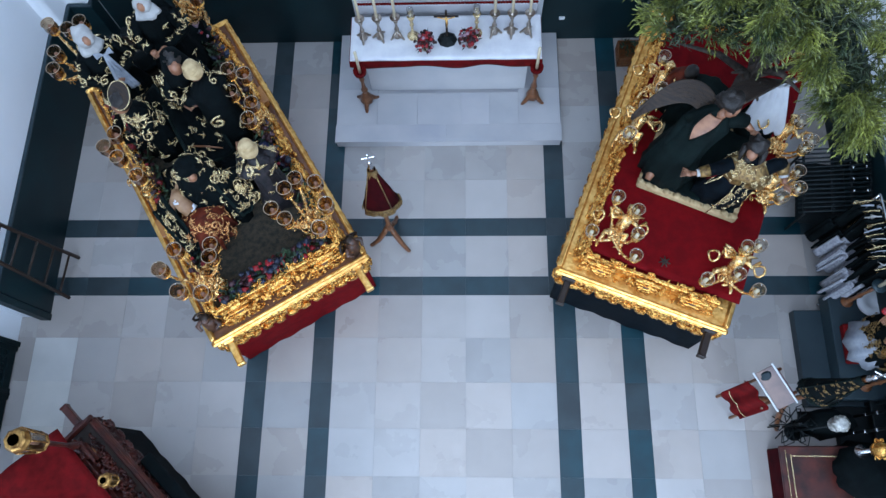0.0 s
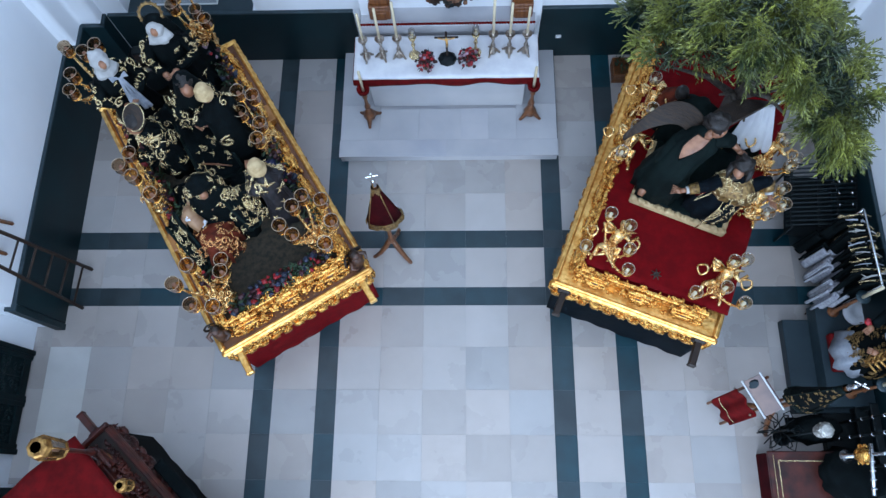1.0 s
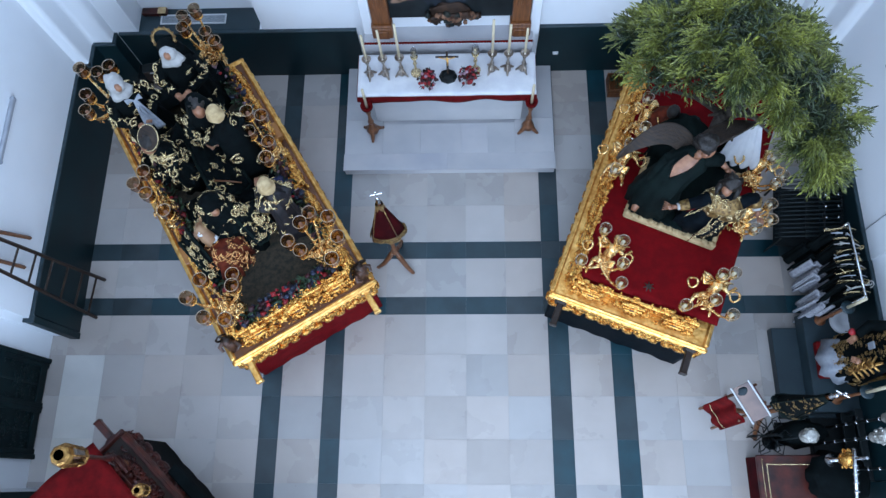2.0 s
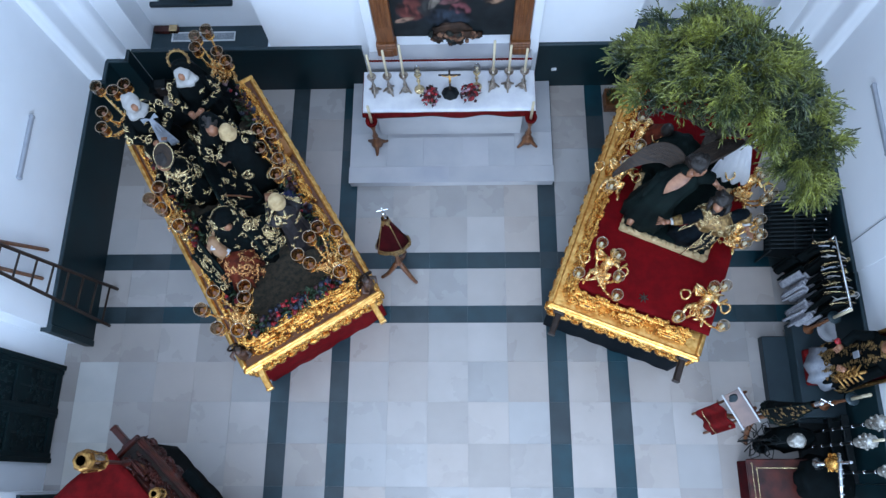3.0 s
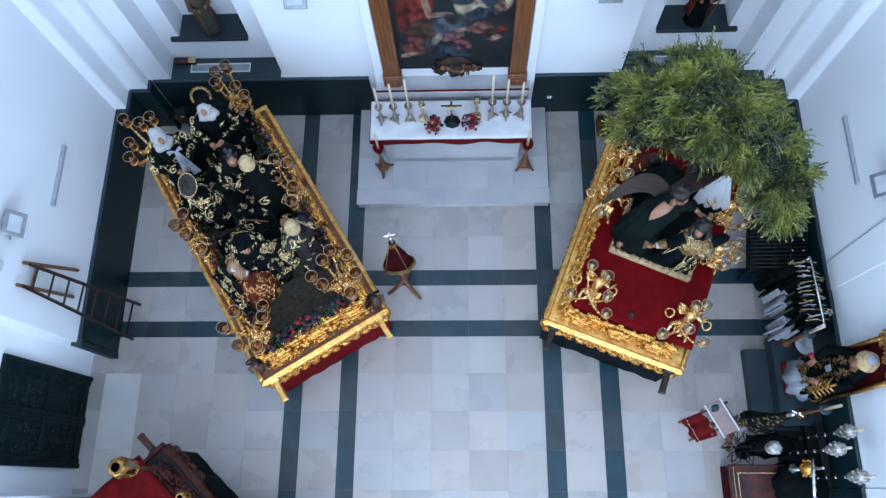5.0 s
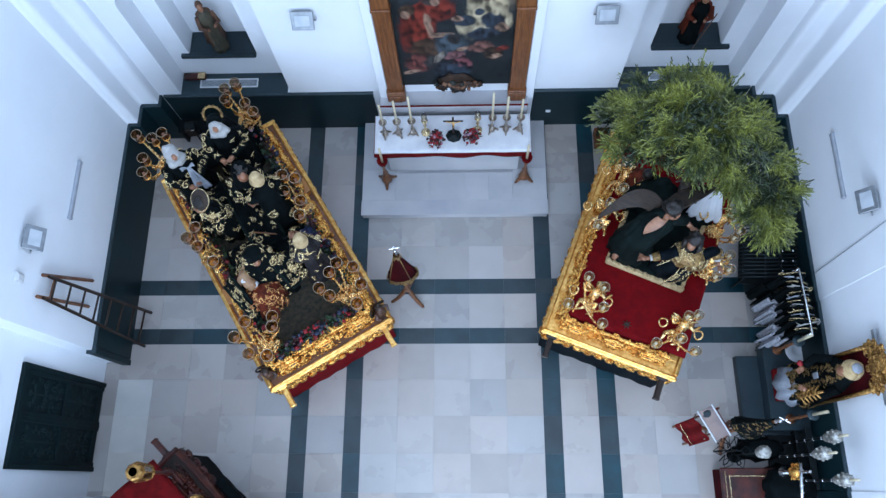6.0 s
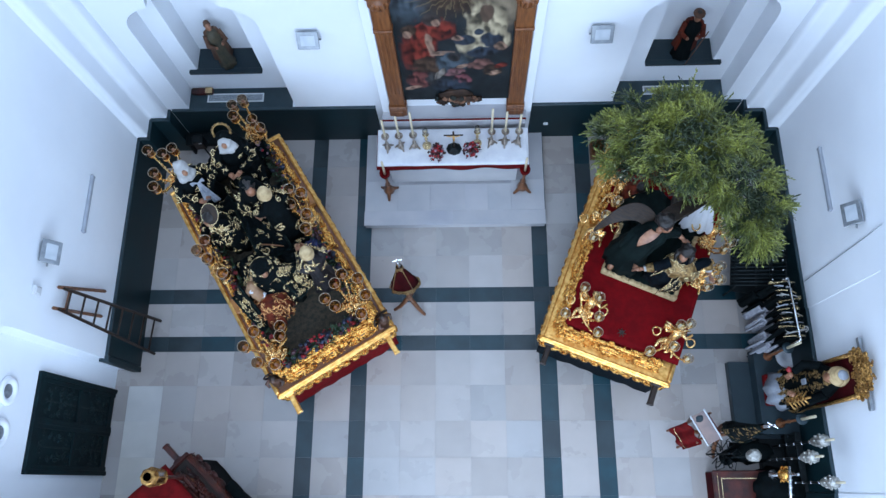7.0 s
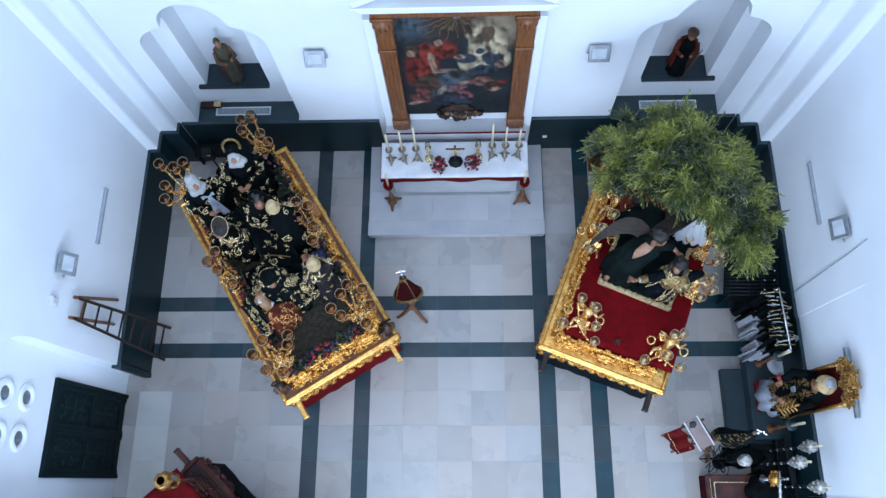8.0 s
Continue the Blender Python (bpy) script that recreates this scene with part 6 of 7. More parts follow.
g.tube([(0.92, 1.62, 0.69), (0.96, 1.57, 0.66)], [0.028, 0.03], 2, None, 8)
for i in range(4):
    g.tube([(0.955 + 0.018 * i, 1.565, 0.66), (0.985 + 0.022 * i, 1.50, 0.63)], [0.012, 0.008], 2, None, 5)
g.sheet(lambda u, v: (0.50 + 0.14 * u - (0.14 - 0.02 * u) * v, 1.36 + 0.05 * u - 0.12 * v - 0.05 * math.sin(3.1 * v), 0.78 - 0.52 * v), 8, 16, 0, None, 0.02)
er = random.Random(8)
for k in range(34):
    v, u = k / 33, (0.12, 0.88)[k % 2]
    p = Vector((0.50 + 0.14 * u - (0.14 - 0.02 * u) * v, 1.335 + 0.05 * u - 0.12 * v - 0.05 * math.sin(3.1 * v), 0.79 - 0.52 * v))
    sprig(g, on_normal(p, (0, -0.8, 0.6), er.uniform(0, 6)), 0.032, 1, er)
g.tube([(0.47, 1.40, 0.84), (0.44, 1.26, 0.62), (0.36, 1.16, 0.36), (0.33, 1.14, 0.22)], 0.008, 1, None, 6)
for s in (-1, 1):
    g.tube([(0.34 + 0.02 * s, 1.45, 0.82), (0.25 + 0.03 * s, 1.37, 0.70), (0.16, 1.31 - 0.03 * s, 0.62), (0.22 + 0.02 * s, 1.40, 0.70)], 0.012, 6 if s < 0 else 1, None, 6)
tagged(part("kneeling_statue", g, [NAVY_CLOTH, GOLD_THREAD, SKIN, HAIR, BROCADE, COIF, RED_CLOTH], m=RIGHT @ Matrix.Translation((0, 0, 1.60))), "bearded kneeling statue in dark robe with gold embroidered collar", "statue")
g = Geo()
g.loft([(0.56, 2.40, 0.02, 0.26, 0.16), (0.55, 2.44, 0.30, 0.22, 0.14), (0.54, 2.52, 0.44, 0.14, 0.09), (0.54, 2.55, 0.52, 0.05, 0.04)], 1, None, 24, 7, 0.08, 5)


def fall(u, v):
    top = Vector((0.40, 2.58, 0.80)).lerp(Vector((0.68, 2.68, 0.80)), u)
    low = Vector((0.34, 2.28, 0.46)).lerp(Vector((0.88, 2.40, 0.30)), u)
    p = top.lerp(low, v)
    return p + Vector((0, -0.05 * math.sin(3.1 * v) + 0.016 * math.sin(u * 26) * v - 0.05 * v * math.sin(3.14 * u), 0.03 * math.sin(3.1 * v) + 0.018 * math.sin(u * 26 + 1) * (0.3 + v)))


g.sheet(fall, 48, 16, 0, None, 0.014)
g.sheet(lambda u, v: fall(0.62 + 0.38 * u, 0.0) + Vector((0.10 * v, 0.16 * v, 0.02 * math.sin(7 * u) - 0.05 * v)), 12, 6, 0, None, 0.014)
tagged(part("white_drape", g, [WHITE_CLOTH, GREEN_BLACK], m=RIGHT @ Matrix.Translation((0, 0, 1.60))), "pleated white cloth draped over a low form on the deck", "cloth")
g = Geo()
g.loft([(-0.15, 2.35, 0.0, 0.40, 0.34), (-0.15, 2.4, 0.3, 0.34, 0.28), (-0.12, 2.45, 0.6, 0.24, 0.2), (-0.10, 2.45, 0.75, 0.08, 0.08)], 0, None, 26, 8, 0.12, 9)
g.loft([(-0.42, 2.62, 0.0, 0.22, 0.22), (-0.4, 2.62, 0.35, 0.2, 0.18), (-0.38, 2.62, 0.55, 0.1, 0.1)], 1, None, 22, 7, 0.12, 4)
g.ell((-0.36, 2.58, 0.64), (0.085, 0.09, 0.11), 2)
tagged(part("sleeper_statue", g, [GREEN_BLACK, RUST_CLOTH, HAIR], m=RIGHT @ Matrix.Translation((0, 0, 1.60))), "crouching statue in dark green and rust robes under the tree", "statue")

g = Geo()
for k in range(7):
    a = 0.9 * k
    g.tube([(0, 0, 0.012), (0.035 * math.cos(a), 0.035 * math.sin(a), 0.022), (0.07 * math.cos(a), 0.07 * math.sin(a), 0.008)], [0.014, 0.010, 0.004], 0, None, 5)
tagged(part("dried_sprig", g, WING, m=RIGHT @ pose(0.09, 0.47, 1.646)), "small dried brown sprig lying on the red carpet", "sprig")
for s, y in ((-1, 0.24), (1, 0.18)):
    g = Geo()
    g.loft([(0, 0, 0, 0.11, 0.10), (0, 0, 0.1, 0.09, 0.08), (0.01, -0.02, 0.22, 0.08, 0.06), (0.01, -0.02, 0.28, 0.03, 0.03)], 0, None, 16, 5, 0.14, s)
    g.ell((0.01, -0.03, 0.33), (0.055, 0.06, 0.06), 0)
    g.ell((0.01, -0.01, 0.35), (0.06, 0.06, 0.055), 1, None, 9, 6, 0.5)
    for q in (-1, 1):
        g.tube([(q * 0.07, 0, 0.22), (q * 0.13, -0.05, 0.17), (q * 0.08, -0.11, 0.16)], [0.03, 0.028, 0.02], 0, None, 7)
        g.scroll(pose(q * 0.10, 0.05, 0.22, 80, 0, 90 + q * 60), 0.09, 1)
    tagged(part("cherub_figure", g, [CHERUB, DARK_WOOD], m=LEFT @ pose(s * 0.93, y, 1.385, 0, 0, s * 25)), "small carved brown cherub figure on the float corner", "statue", "corner cherubs")

# olive tree on the float
tree = thing("olive_tree", "leafy olive tree standing on the float deck", "tree", RIGHT @ pose(0.22, 2.62, 1.60))
g = Geo()
tr = random.Random(77)
limbs = []
g.tube([(0, 0, 0), (0.03, 0.02, 0.35), (-0.02, -0.02, 0.75), (0.05, -0.05, 1.15), (0.02, -0.1, 1.5)], [0.15, 0.11, 0.095, 0.085, 0.07], 0, None, 10)
for k in range(11):
    a, e = 6.283 * k / 11 + tr.uniform(-0.3, 0.3), tr.uniform(0.25, 1.1)
    start = Vector((0.02, -0.04, tr.uniform(0.75, 1.45)))
    l = tr.uniform(0.8, 1.25) * (0.5 if math.sin(a) < -0.2 else 0.9)
    end = start + Vector((math.cos(a) * math.cos(e) * l, math.sin(a) * math.cos(e) * l, math.sin(e) * l))
    mid = (start + end) / 2 + Vector((0, 0, 0.12))
    g.tube([start, mid, end], [0.05, 0.035, 0.012], 0, None, 6)
    limbs.append((start, mid, end))
part("trunk", g, BARK, tree, "gnarled grey-brown trunk")
lobes = [(-0.40, -0.10, 2.50, 0.60), (-0.85, -0.10, 2.25, 0.55), (0.10, -0.05, 2.35, 0.55), (-0.55, 0.30, 2.35, 0.50), (-1.15, -0.10, 1.95, 0.45), (0.50, -0.15, 2.10, 0.46), (-0.15, 0.30, 2.30, 0.48), (-0.85, 0.35, 2.2, 0.45), (0.88, -0.30, 1.90, 0.38), (0.98, -0.42, 1.72, 0.30), (-1.0, -0.45, 1.95, 0.38), (1.12, -0.62, 1.60, 0.25), (-0.45, -0.42, 2.15, 0.38), (0.30, 0.30, 2.1, 0.40)]
vs, fs, slots = [], [], []


def leaf(p, ld, ln, wi, slot):
    wd = ld.cross(Vector((tr.uniform(-0.5, 0.5), tr.uniform(-0.5, 0.5), 1))).normalized()
    o = len(vs)
    vs.extend((p, p + ld * ln * 0.45 + wd * wi, p + ld * ln + Vector((0, 0, -0.012)), p + ld * ln * 0.45 - wd * wi))
    fs.append((o, o + 1, o + 2, o + 3))
    slots.append(slot)


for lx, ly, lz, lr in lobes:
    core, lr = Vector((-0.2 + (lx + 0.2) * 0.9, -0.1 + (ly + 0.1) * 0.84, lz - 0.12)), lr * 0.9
    # inner leaves take the darker slot, standing in for shade between the tufts
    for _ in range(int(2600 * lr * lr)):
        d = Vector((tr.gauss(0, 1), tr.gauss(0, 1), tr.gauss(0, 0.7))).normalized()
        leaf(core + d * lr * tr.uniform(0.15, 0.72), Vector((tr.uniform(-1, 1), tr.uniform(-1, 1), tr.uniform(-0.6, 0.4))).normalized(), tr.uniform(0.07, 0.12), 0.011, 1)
    for _ in range(int(44 * lr * lr) + 5):
        d = Vector((tr.gauss(0, 1), tr.gauss(0, 1), abs(tr.gauss(0.1, 0.8)))).normalized()
        tuft = core + Vector((d.x, d.y, d.z * 0.7)) * lr * tr.uniform(0.68, 1.0)
        size = tr.uniform(0.09, 0.17)
        lean = (d + Vector((0, 0, 0.10))).normalized()
        for _ in range(30):
            run = (lean * 0.9 + Vector((tr.gauss(0, 0.55), tr.gauss(0, 0.55), tr.gauss(-0.1, 0.35)))).normalized()
            base = tuft + Vector((tr.gauss(0, size * 0.35), tr.gauss(0, size * 0.35), tr.gauss(0, size * 0.3)))
            for k in range(13):
                p = base + run * (0.017 * k) + Vector((0, 0, -0.0012 * k * k * 0.5))
                ld = (run + Vector((tr.uniform(-0.45, 0.45), tr.uniform(-0.45, 0.45), tr.uniform(-0.25, 0.35)))).normalized()
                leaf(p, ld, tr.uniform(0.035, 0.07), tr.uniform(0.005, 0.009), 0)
g = Geo()
g.add(vs, fs, 0)
g.m = slots
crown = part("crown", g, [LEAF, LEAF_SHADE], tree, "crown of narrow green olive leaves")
crown["kind"] = "stuff"

# wooden crate with plants by the wall
c = thing("planter_crate", "small wooden crate with dark plants on the floor", "planter", pose(2.78, 2.62, 0.0))
for z in (0.05, 0.13, 0.21):
    for x, y, w, d in ((0, -0.15, 0.42, 0.015), (0, 0.15, 0.42, 0.015), (-0.2, 0, 0.015, 0.28), (0.2, 0, 0.015, 0.28)):
        g = Geo()
        g.box((x, y, z), (w, d, 0.07), 0, None, 0.003)
        part("board", g, WOOD_ORANGE, c)
g = Geo()
g.box((0, 0, 0.02), (0.38, 0.28, 0.02), 0)
part("bottom", g, WOOD_ORANGE, c)
g = Geo()
for k in range(70):
    p = Vector((tr.uniform(-0.18, 0.18), tr.uniform(-0.12, 0.12), tr.uniform(0.2, 0.34)))
    s = tr.uniform(0.03, 0.06)
    g.add([(-s * 0.3, 0, 0), (0, -s, 0.01), (s * 0.3, 0, 0), (0, s, 0.015)], [(0, 1, 2, 3)], 0, on_normal(p, (tr.uniform(-1, 1), tr.uniform(-1, 1), 1), tr.uniform(0, 6)))
part("leaves", g, LEAF_DARK, c)


# ---- west side ----
door = thing("door_1", "closed dark green double door with scrollwork panels", "door", pose(-5.985, -2.52, 0, 0, 0, 90) @ Matrix.Diagonal((1, 1, 0.955, 1)), kind="structure")
g = Geo()
for x, w in ((-0.68, 0.07), (0.68, 0.07)):
    g.box((x, -0.03, 1.158), (w, 0.10, 2.316), 0, None, 0.008)
g.box((0, -0.03, 2.365), (1.43, 0.10, 0.09), 0, None, 0.008)
part("door_frame", g, DOOR_PAINT, door)
g = Geo()
g.box((0, -0.05, 1.16), (0.035, 0.04, 2.30), 0, None, 0.006)
part("meeting_strip", g, DOOR_PAINT, door)
dr = random.Random(9)
for s in (-1, 1):
    g = Geo()
    g.box((s * 0.325, -0.01, 1.16), (0.64, 0.045, 2.31), 0, None, 0.006)
    for z, h in ((0.12, 0.16), (1.16, 0.10), (2.24, 0.13)):
        g.box((s * 0.325, -0.045, z), (0.64, 0.03, h), 0, None, 0.008)
    for x in (0.04, 0.61):
        g.box((s * x, -0.0475, 1.16), (0.07, 0.034, 2.296), 0, None, 0.008)
    leaf = part("leaf", g, DOOR_PAINT, door)
    for z in (0.66, 1.70):
        g = Geo()
        g.relief(pose(s * 0.325, -0.04, z, 90, 0, 0), 0.48, 0.9, dr, 0, 0.05, 0.8, 0.6)
        g.box((s * 0.325, -0.035, z), (0.025, 0.012, 0.9), 0)
        part("panel", g, mat("worn_iron", (0.004, 0.017, 0.019), 0.55, second=(0.002, 0.010, 0.012), scale=9, spec=0.2) if s < 0 and z < 1 else bpy.data.materials["worn_iron"], leaf)

for y, z in ((-2.17, 2.93), (-2.72, 2.95), (-2.16, 3.42), (-2.71, 3.42)):
    c = thing("round_wall_ring", "round white plaster ring with a dark hole in the wall", "wall opening", pose(-5.958, y, z, 0, 90, 0), "round wall rings")
    g = Geo()
    g.lathe([(0.20, 0.0), (0.19, 0.03), (0.17, 0.045), (0.13, 0.04), (0.105, 0.022), (0.096, 0.006)], 0, None, 28)
    part("ring", g, PLASTER, c)
    # flat grey disc on the wall stands in for the shade in the hole
    g = Geo()
    g.lathe([(0.0, 0.004), (0.096, 0.008)], 0, None, 20)
    part("hole", g, GREY_METAL, c, "flat grey disc standing in for the shaded hole")

# ladder leaning on the wall
lad = thing("step_ladder", "old wooden double ladder leaning against the wall", "ladder")
top = [Vector((-5.50, -0.72, 2.80)), Vector((-5.50, -1.03, 2.84))]
foot = [Vector((-5.30, -0.58, 0.0)), Vector((-5.34, -1.17, 0.0))]
for k in range(2):
    g = Geo()
    g.tube([foot[k], top[k]], [0.028, 0.026], 0, None, 4, False)
    part("rail", g, DARK_WOOD, lad)
    g = Geo()
    e = Vector((-5.57, -0.43 if k == 0 else -0.84, 1.55))
    g.tube([top[k] + Vector((-0.04, 0.0, 0.08)), e], 0.026, 0, None, 4, False)
    part("rear_rail", g, WOOD_BROWN, lad, "reddish brown rear rail")
for k in range(8):
    t = 0.08 + 0.86 * k / 7
    g = Geo()
    g.tube([foot[0].lerp(top[0], t), foot[1].lerp(top[1], t)], 0.018, 0, None, 4, False)
    part("rung", g, DARK_WOOD, lad)
g = Geo()
g.tube([top[0] + Vector((-0.05, 0.06, -0.24)), top[1] + Vector((-0.05, 0.04, -0.24))], 0.022, 0, None, 4, False)
part("rung", g, WOOD_BROWN, lad)

BATTEN = mat("pale_grey_enamel", (0.36, 0.38, 0.42), 0.5, second=(0.30, 0.32, 0.36), scale=6)
for x, y0, y1, z in ((-5.575, 0.25, 1.20, 2.43), (5.575, 0.46, 1.50, 2.42)):
    g = Geo()
    g.box((0, 0, 0), (0.05, y1 - y0, 0.07), 0, None, 0.012)
    g.box((0, (y1 - y0) / 2 - 0.03, 0), (0.055, 0.04, 0.075), 0, None, 0.008)
    g.box((0, -(y1 - y0) / 2 + 0.03, 0), (0.055, 0.04, 0.075), 0, None, 0.008)
    tagged(part("light_batten", g, BATTEN, m=Matrix.Translation((x, (y0 + y1) / 2, z))), "thin grey light batten fixed along the wall", "lamp", "wall battens")
g = Geo()
g.box((0, 0, 0), (0.05, 0.13, 0.17), 0, None, 0.012)
g.box((0.02, 0, 0.01), (0.03, 0.09, 0.11), 0, None, 0.01)
tagged(part("junction_box", g, WHITE_PLASTIC, m=Matrix.Translation((-5.578, -0.88, 3.3))), "small white junction box on the wall", "box")
g = Geo()
g.tube([(5.59, -0.29, 1.2), (5.588, -0.25, 2.0), (5.588, -0.2, 3.0), (5.588, -0.16, 3.55)], 0.005, 0, None, 6)
tagged(part("wall_cable", g, GREY_METAL), "thin pale cable conduit running up the wall", "cable")

# lanterns of the mahogany float
def lantern(m, h, label):
    c = thing("lantern", label, "lantern", m, "float lanterns")
    b = Geo()
    b.lathe([(0.06, 0.0), (0.03, 0.08), (0.05, 0.14), (0.025, 0.3), (0.03, h - 0.08), (0.11, h)], 0, None, 8, False)
    part("post", b, MAHOGANY, c)
    b = Geo()
    b.lathe([(0.11, h), (0.125, h + 0.03), (0.11, h + 0.05)], 0, None, 8, False)
    cage = part("cage", b, GOLD_OLD, c)
    b = Geo()
    b.lathe([(0.135, h + 0.34), (0.14, h + 0.37), (0.12, h + 0.42), (0.10, h + 0.44), (0.065, h + 0.44), (0.065, h + 0.40), (0.11, h + 0.36)], 0, None, 8, False)
    # black disc over the chimney, in place of the darkness inside it
    b.lathe([(0.0, h + 0.447), (0.062, h + 0.447)], 1, None, 8, False)
    part("chimney", b, [GOLD_OLD, BLACK_IRON], cage, "gilt chimney with a black disc in place of its dark opening")
    for k in range(8):
        a = 6.283 * k / 8
        b = Geo()
        b.tube([(0.11 * math.cos(a), 0.11 * math.sin(a), h + 0.04), (0.135 * math.cos(a), 0.135 * math.sin(a), h + 0.35)], 0.010, 0, None, 4)
        part("bar", b, GOLD_OLD, cage)
    b = Geo()
    b.lathe([(0.105, h + 0.05), (0.13, h + 0.34)], 0, None, 8, False)
    part("glass", b, GLASS, cage)
    b = Geo()
    b.lathe([(0.03, h + 0.04), (0.03, h + 0.22), (0, h + 0.225)], 0, None, 8)
    part("candle", b, RED_WAX, cage)


lantern(pose(-3.93, -3.27, 1.66) @ Matrix.Diagonal((0.9, 0.9, 1, 1)), 0.78, "gilt eight-sided glass lantern on the dark float")
lantern(pose(-3.45, -3.62, 1.62) @ Matrix.Scale(0.55, 4), 0.30, "low gilt lantern on the dark float")
g = Geo()
g.sheet(lambda u, v: (-0.80 + 1.60 * u, 0.0 + 1.9 * v, 1.74 + 0.14 * math.sin(math.pi * u) + 0.08 * math.sin(math.pi * v) + 0.015 * math.sin(u * 22 + v * 5)), 24, 24, 0, pose(-4.73, -3.67, 0, 0, 0, -133), 0.012)
tagged(part("red_mantle", g, RED_CLOTH), "bright red velvet mantle spread over the dark float", "cloth")


# ---- banners ----
def banner_stand(m, label, cloth, height, wide, border=None):
    c = thing("banner_stand", label, "banner", m)
    for k in range(3):
        b = Geo()
        M = Matrix.Rotation(2.094 * k - 0.9, 4, "Z")
        b.tube([(0.02, 0, 0.5), (0.10, 0, 0.30), (0.20, 0, 0.12), (0.30, 0, 0.025)], [0.035, 0.04, 0.035, 0.026], 0, M, 7)
        b.ell((0.30, 0, 0.03), (0.04, 0.03, 0.03), 0, M, 7, 5)
        part("leg", b, WOOD_BROWN, c)
    b = Geo()
    b.lathe([(0.05, 0.42), (0.06, 0.5), (0.03, 0.6), (0.025, height - 0.3), (0.02, height - 0.25)], 0, None, 8)
    part("pole", b, WOOD_BROWN, c)
    low = height - 1.42
    secs = [(0, 0.0, low, wide, wide * 0.62), (0, 0, low + 0.10, wide * 0.97, wide * 0.6), (0, 0, low + 0.5, wide * 0.66, wide * 0.4), (0, 0, low + 0.85, wide * 0.34, wide * 0.22), (0, 0, height - 0.34, 0.045, 0.04)]
    b = Geo()
    b.loft(secs, 0, None, 32, 5, 0.07, 2, False)
    b.loft([(0, 0, low + 0.005, wide * 0.96, wide * 0.59), (0, 0, low + 0.1, wide * 0.5, wide * 0.3)], 0, None, 32, 5, 0.05, 2)
    cl = part("cloth", b, cloth, c)
    b = Geo()
    b.loft([(0, 0, low - 0.012, wide * 1.03, wide * 0.65), (0, 0, low + 0.16, wide * 0.98, wide * 0.61)], 0, None, 32, 5, 0.07, 2, False)
    embroider(b, secs, 0, 30, 5, 0.05, 0.0, 0.28)
    b.loft([(0, 0, height - 0.52, wide * 0.3, wide * 0.2), (0, 0, height - 0.33, 0.05, 0.045)], 0, None, 20, 5, 0.04, 2, False)
    for a in (3.6, 5.2):
        b.tube([(wide * 0.98 * math.cos(a), wide * 0.62 * math.sin(a), low + 0.16), (0.07 * math.cos(a), 0.05 * math.sin(a), height - 0.45)], 0.008, 0, None, 5)
    part("border", b, border or BROCADE, cl, "embroidered border")
    b = Geo()
    b.lathe([(0.02, height - 0.32), (0.035, height - 0.28), (0.018, height - 0.22), (0.028, height - 0.18), (0.012, height - 0.14)], 0, None, 10)
    b.box((0, 0, height - 0.06), (0.022, 0.014, 0.18), 0, None, 0.004)
    b.box((0, 0, height - 0.045), (0.15, 0.014, 0.022), 0, None, 0.004)
    part("cross_finial", b, SILVER, c, "silver cross finial")
    return c, secs


banner_stand(pose(-0.78, -0.30, 0, 0, 0, 12), "maroon velvet banner with gold border on a wooden tripod", MAROON, 2.68, 0.235)
c, secs = banner_stand(pose(4.20, -2.62, 0, 0, 0, -30), "black velvet banner with gold embroidery on a stand", BLACK_CLOTH, 2.72, 0.20, GREEN_BLACK)
g = Geo()
embroider(g, secs, 0, 80, 9, 0.027, 0.12, 0.85, 3.6, 5.4)
tagged(part("embroidery", g, BROCADE, c.children[4], "gold leaf embroidery"), kind="stuff")


# ---- east side ----
plinth = thing("statue_plinth", "two-stepped grey stone plinth against the wall", "plinth")
g = Geo()
g.box((5.092, -2.02, 0.075), (0.94, 1.26, 0.15), 0, None, 0.008)
part("lower_step", g, GREYSTONE, plinth)
g = Geo()
g.box((5.265, -1.91, 0.275), (0.59, 1.36, 0.25), 0, None, 0.008)
part("upper_step", g, GREYSTONE, plinth)

PL = 0.402
g = Geo()
g.box((0, 0, 0.06), (0.28, 0.50, 0.12), 0, None, 0.02)
tagged(part("red_stool", g, RED_CLOTH, m=Matrix.Translation((5.19, -1.90, PL))), "low red covered footstool on the plinth", "stool")
g = Geo()
g.lathe([(0.07, 0.0), (0.17, 0.0), (0.185, 0.03), (0.17, 0.06), (0.07, 0.06), (0.055, 0.03)], 0, None, 24)
tagged(part("ring_cushion", g, WHITE_CLOTH, m=Matrix.Translation((5.50, -1.36, PL))), "white round ring-shaped cushion on the plinth", "cushion")

# enthroned queen
Q = pose(5.38, -1.92, PL + 0.12, 0, 0, -90)
g = Geo()
secs = [(0, 0, 0, 0.30, 0.26), (0, 0, 0.2, 0.27, 0.23), (0, 0.02, 0.5, 0.23, 0.19), (0, 0.03, 0.9, 0.21, 0.16), (0, 0.03, 1.25, 0.22, 0.14), (0, 0.03, 1.42, 0.12, 0.1), (0, 0.03, 1.48, 0.05, 0.05)]
g.loft([(0, -0.08, 0.0, 0.32, 0.28), (0, -0.05, 0.16, 0.28, 0.23), (0, -0.01, 0.5, 0.2, 0.17), (0, 0, 0.7, 0.1, 0.1)], 4, None, 30, 8, 0.1, 3)
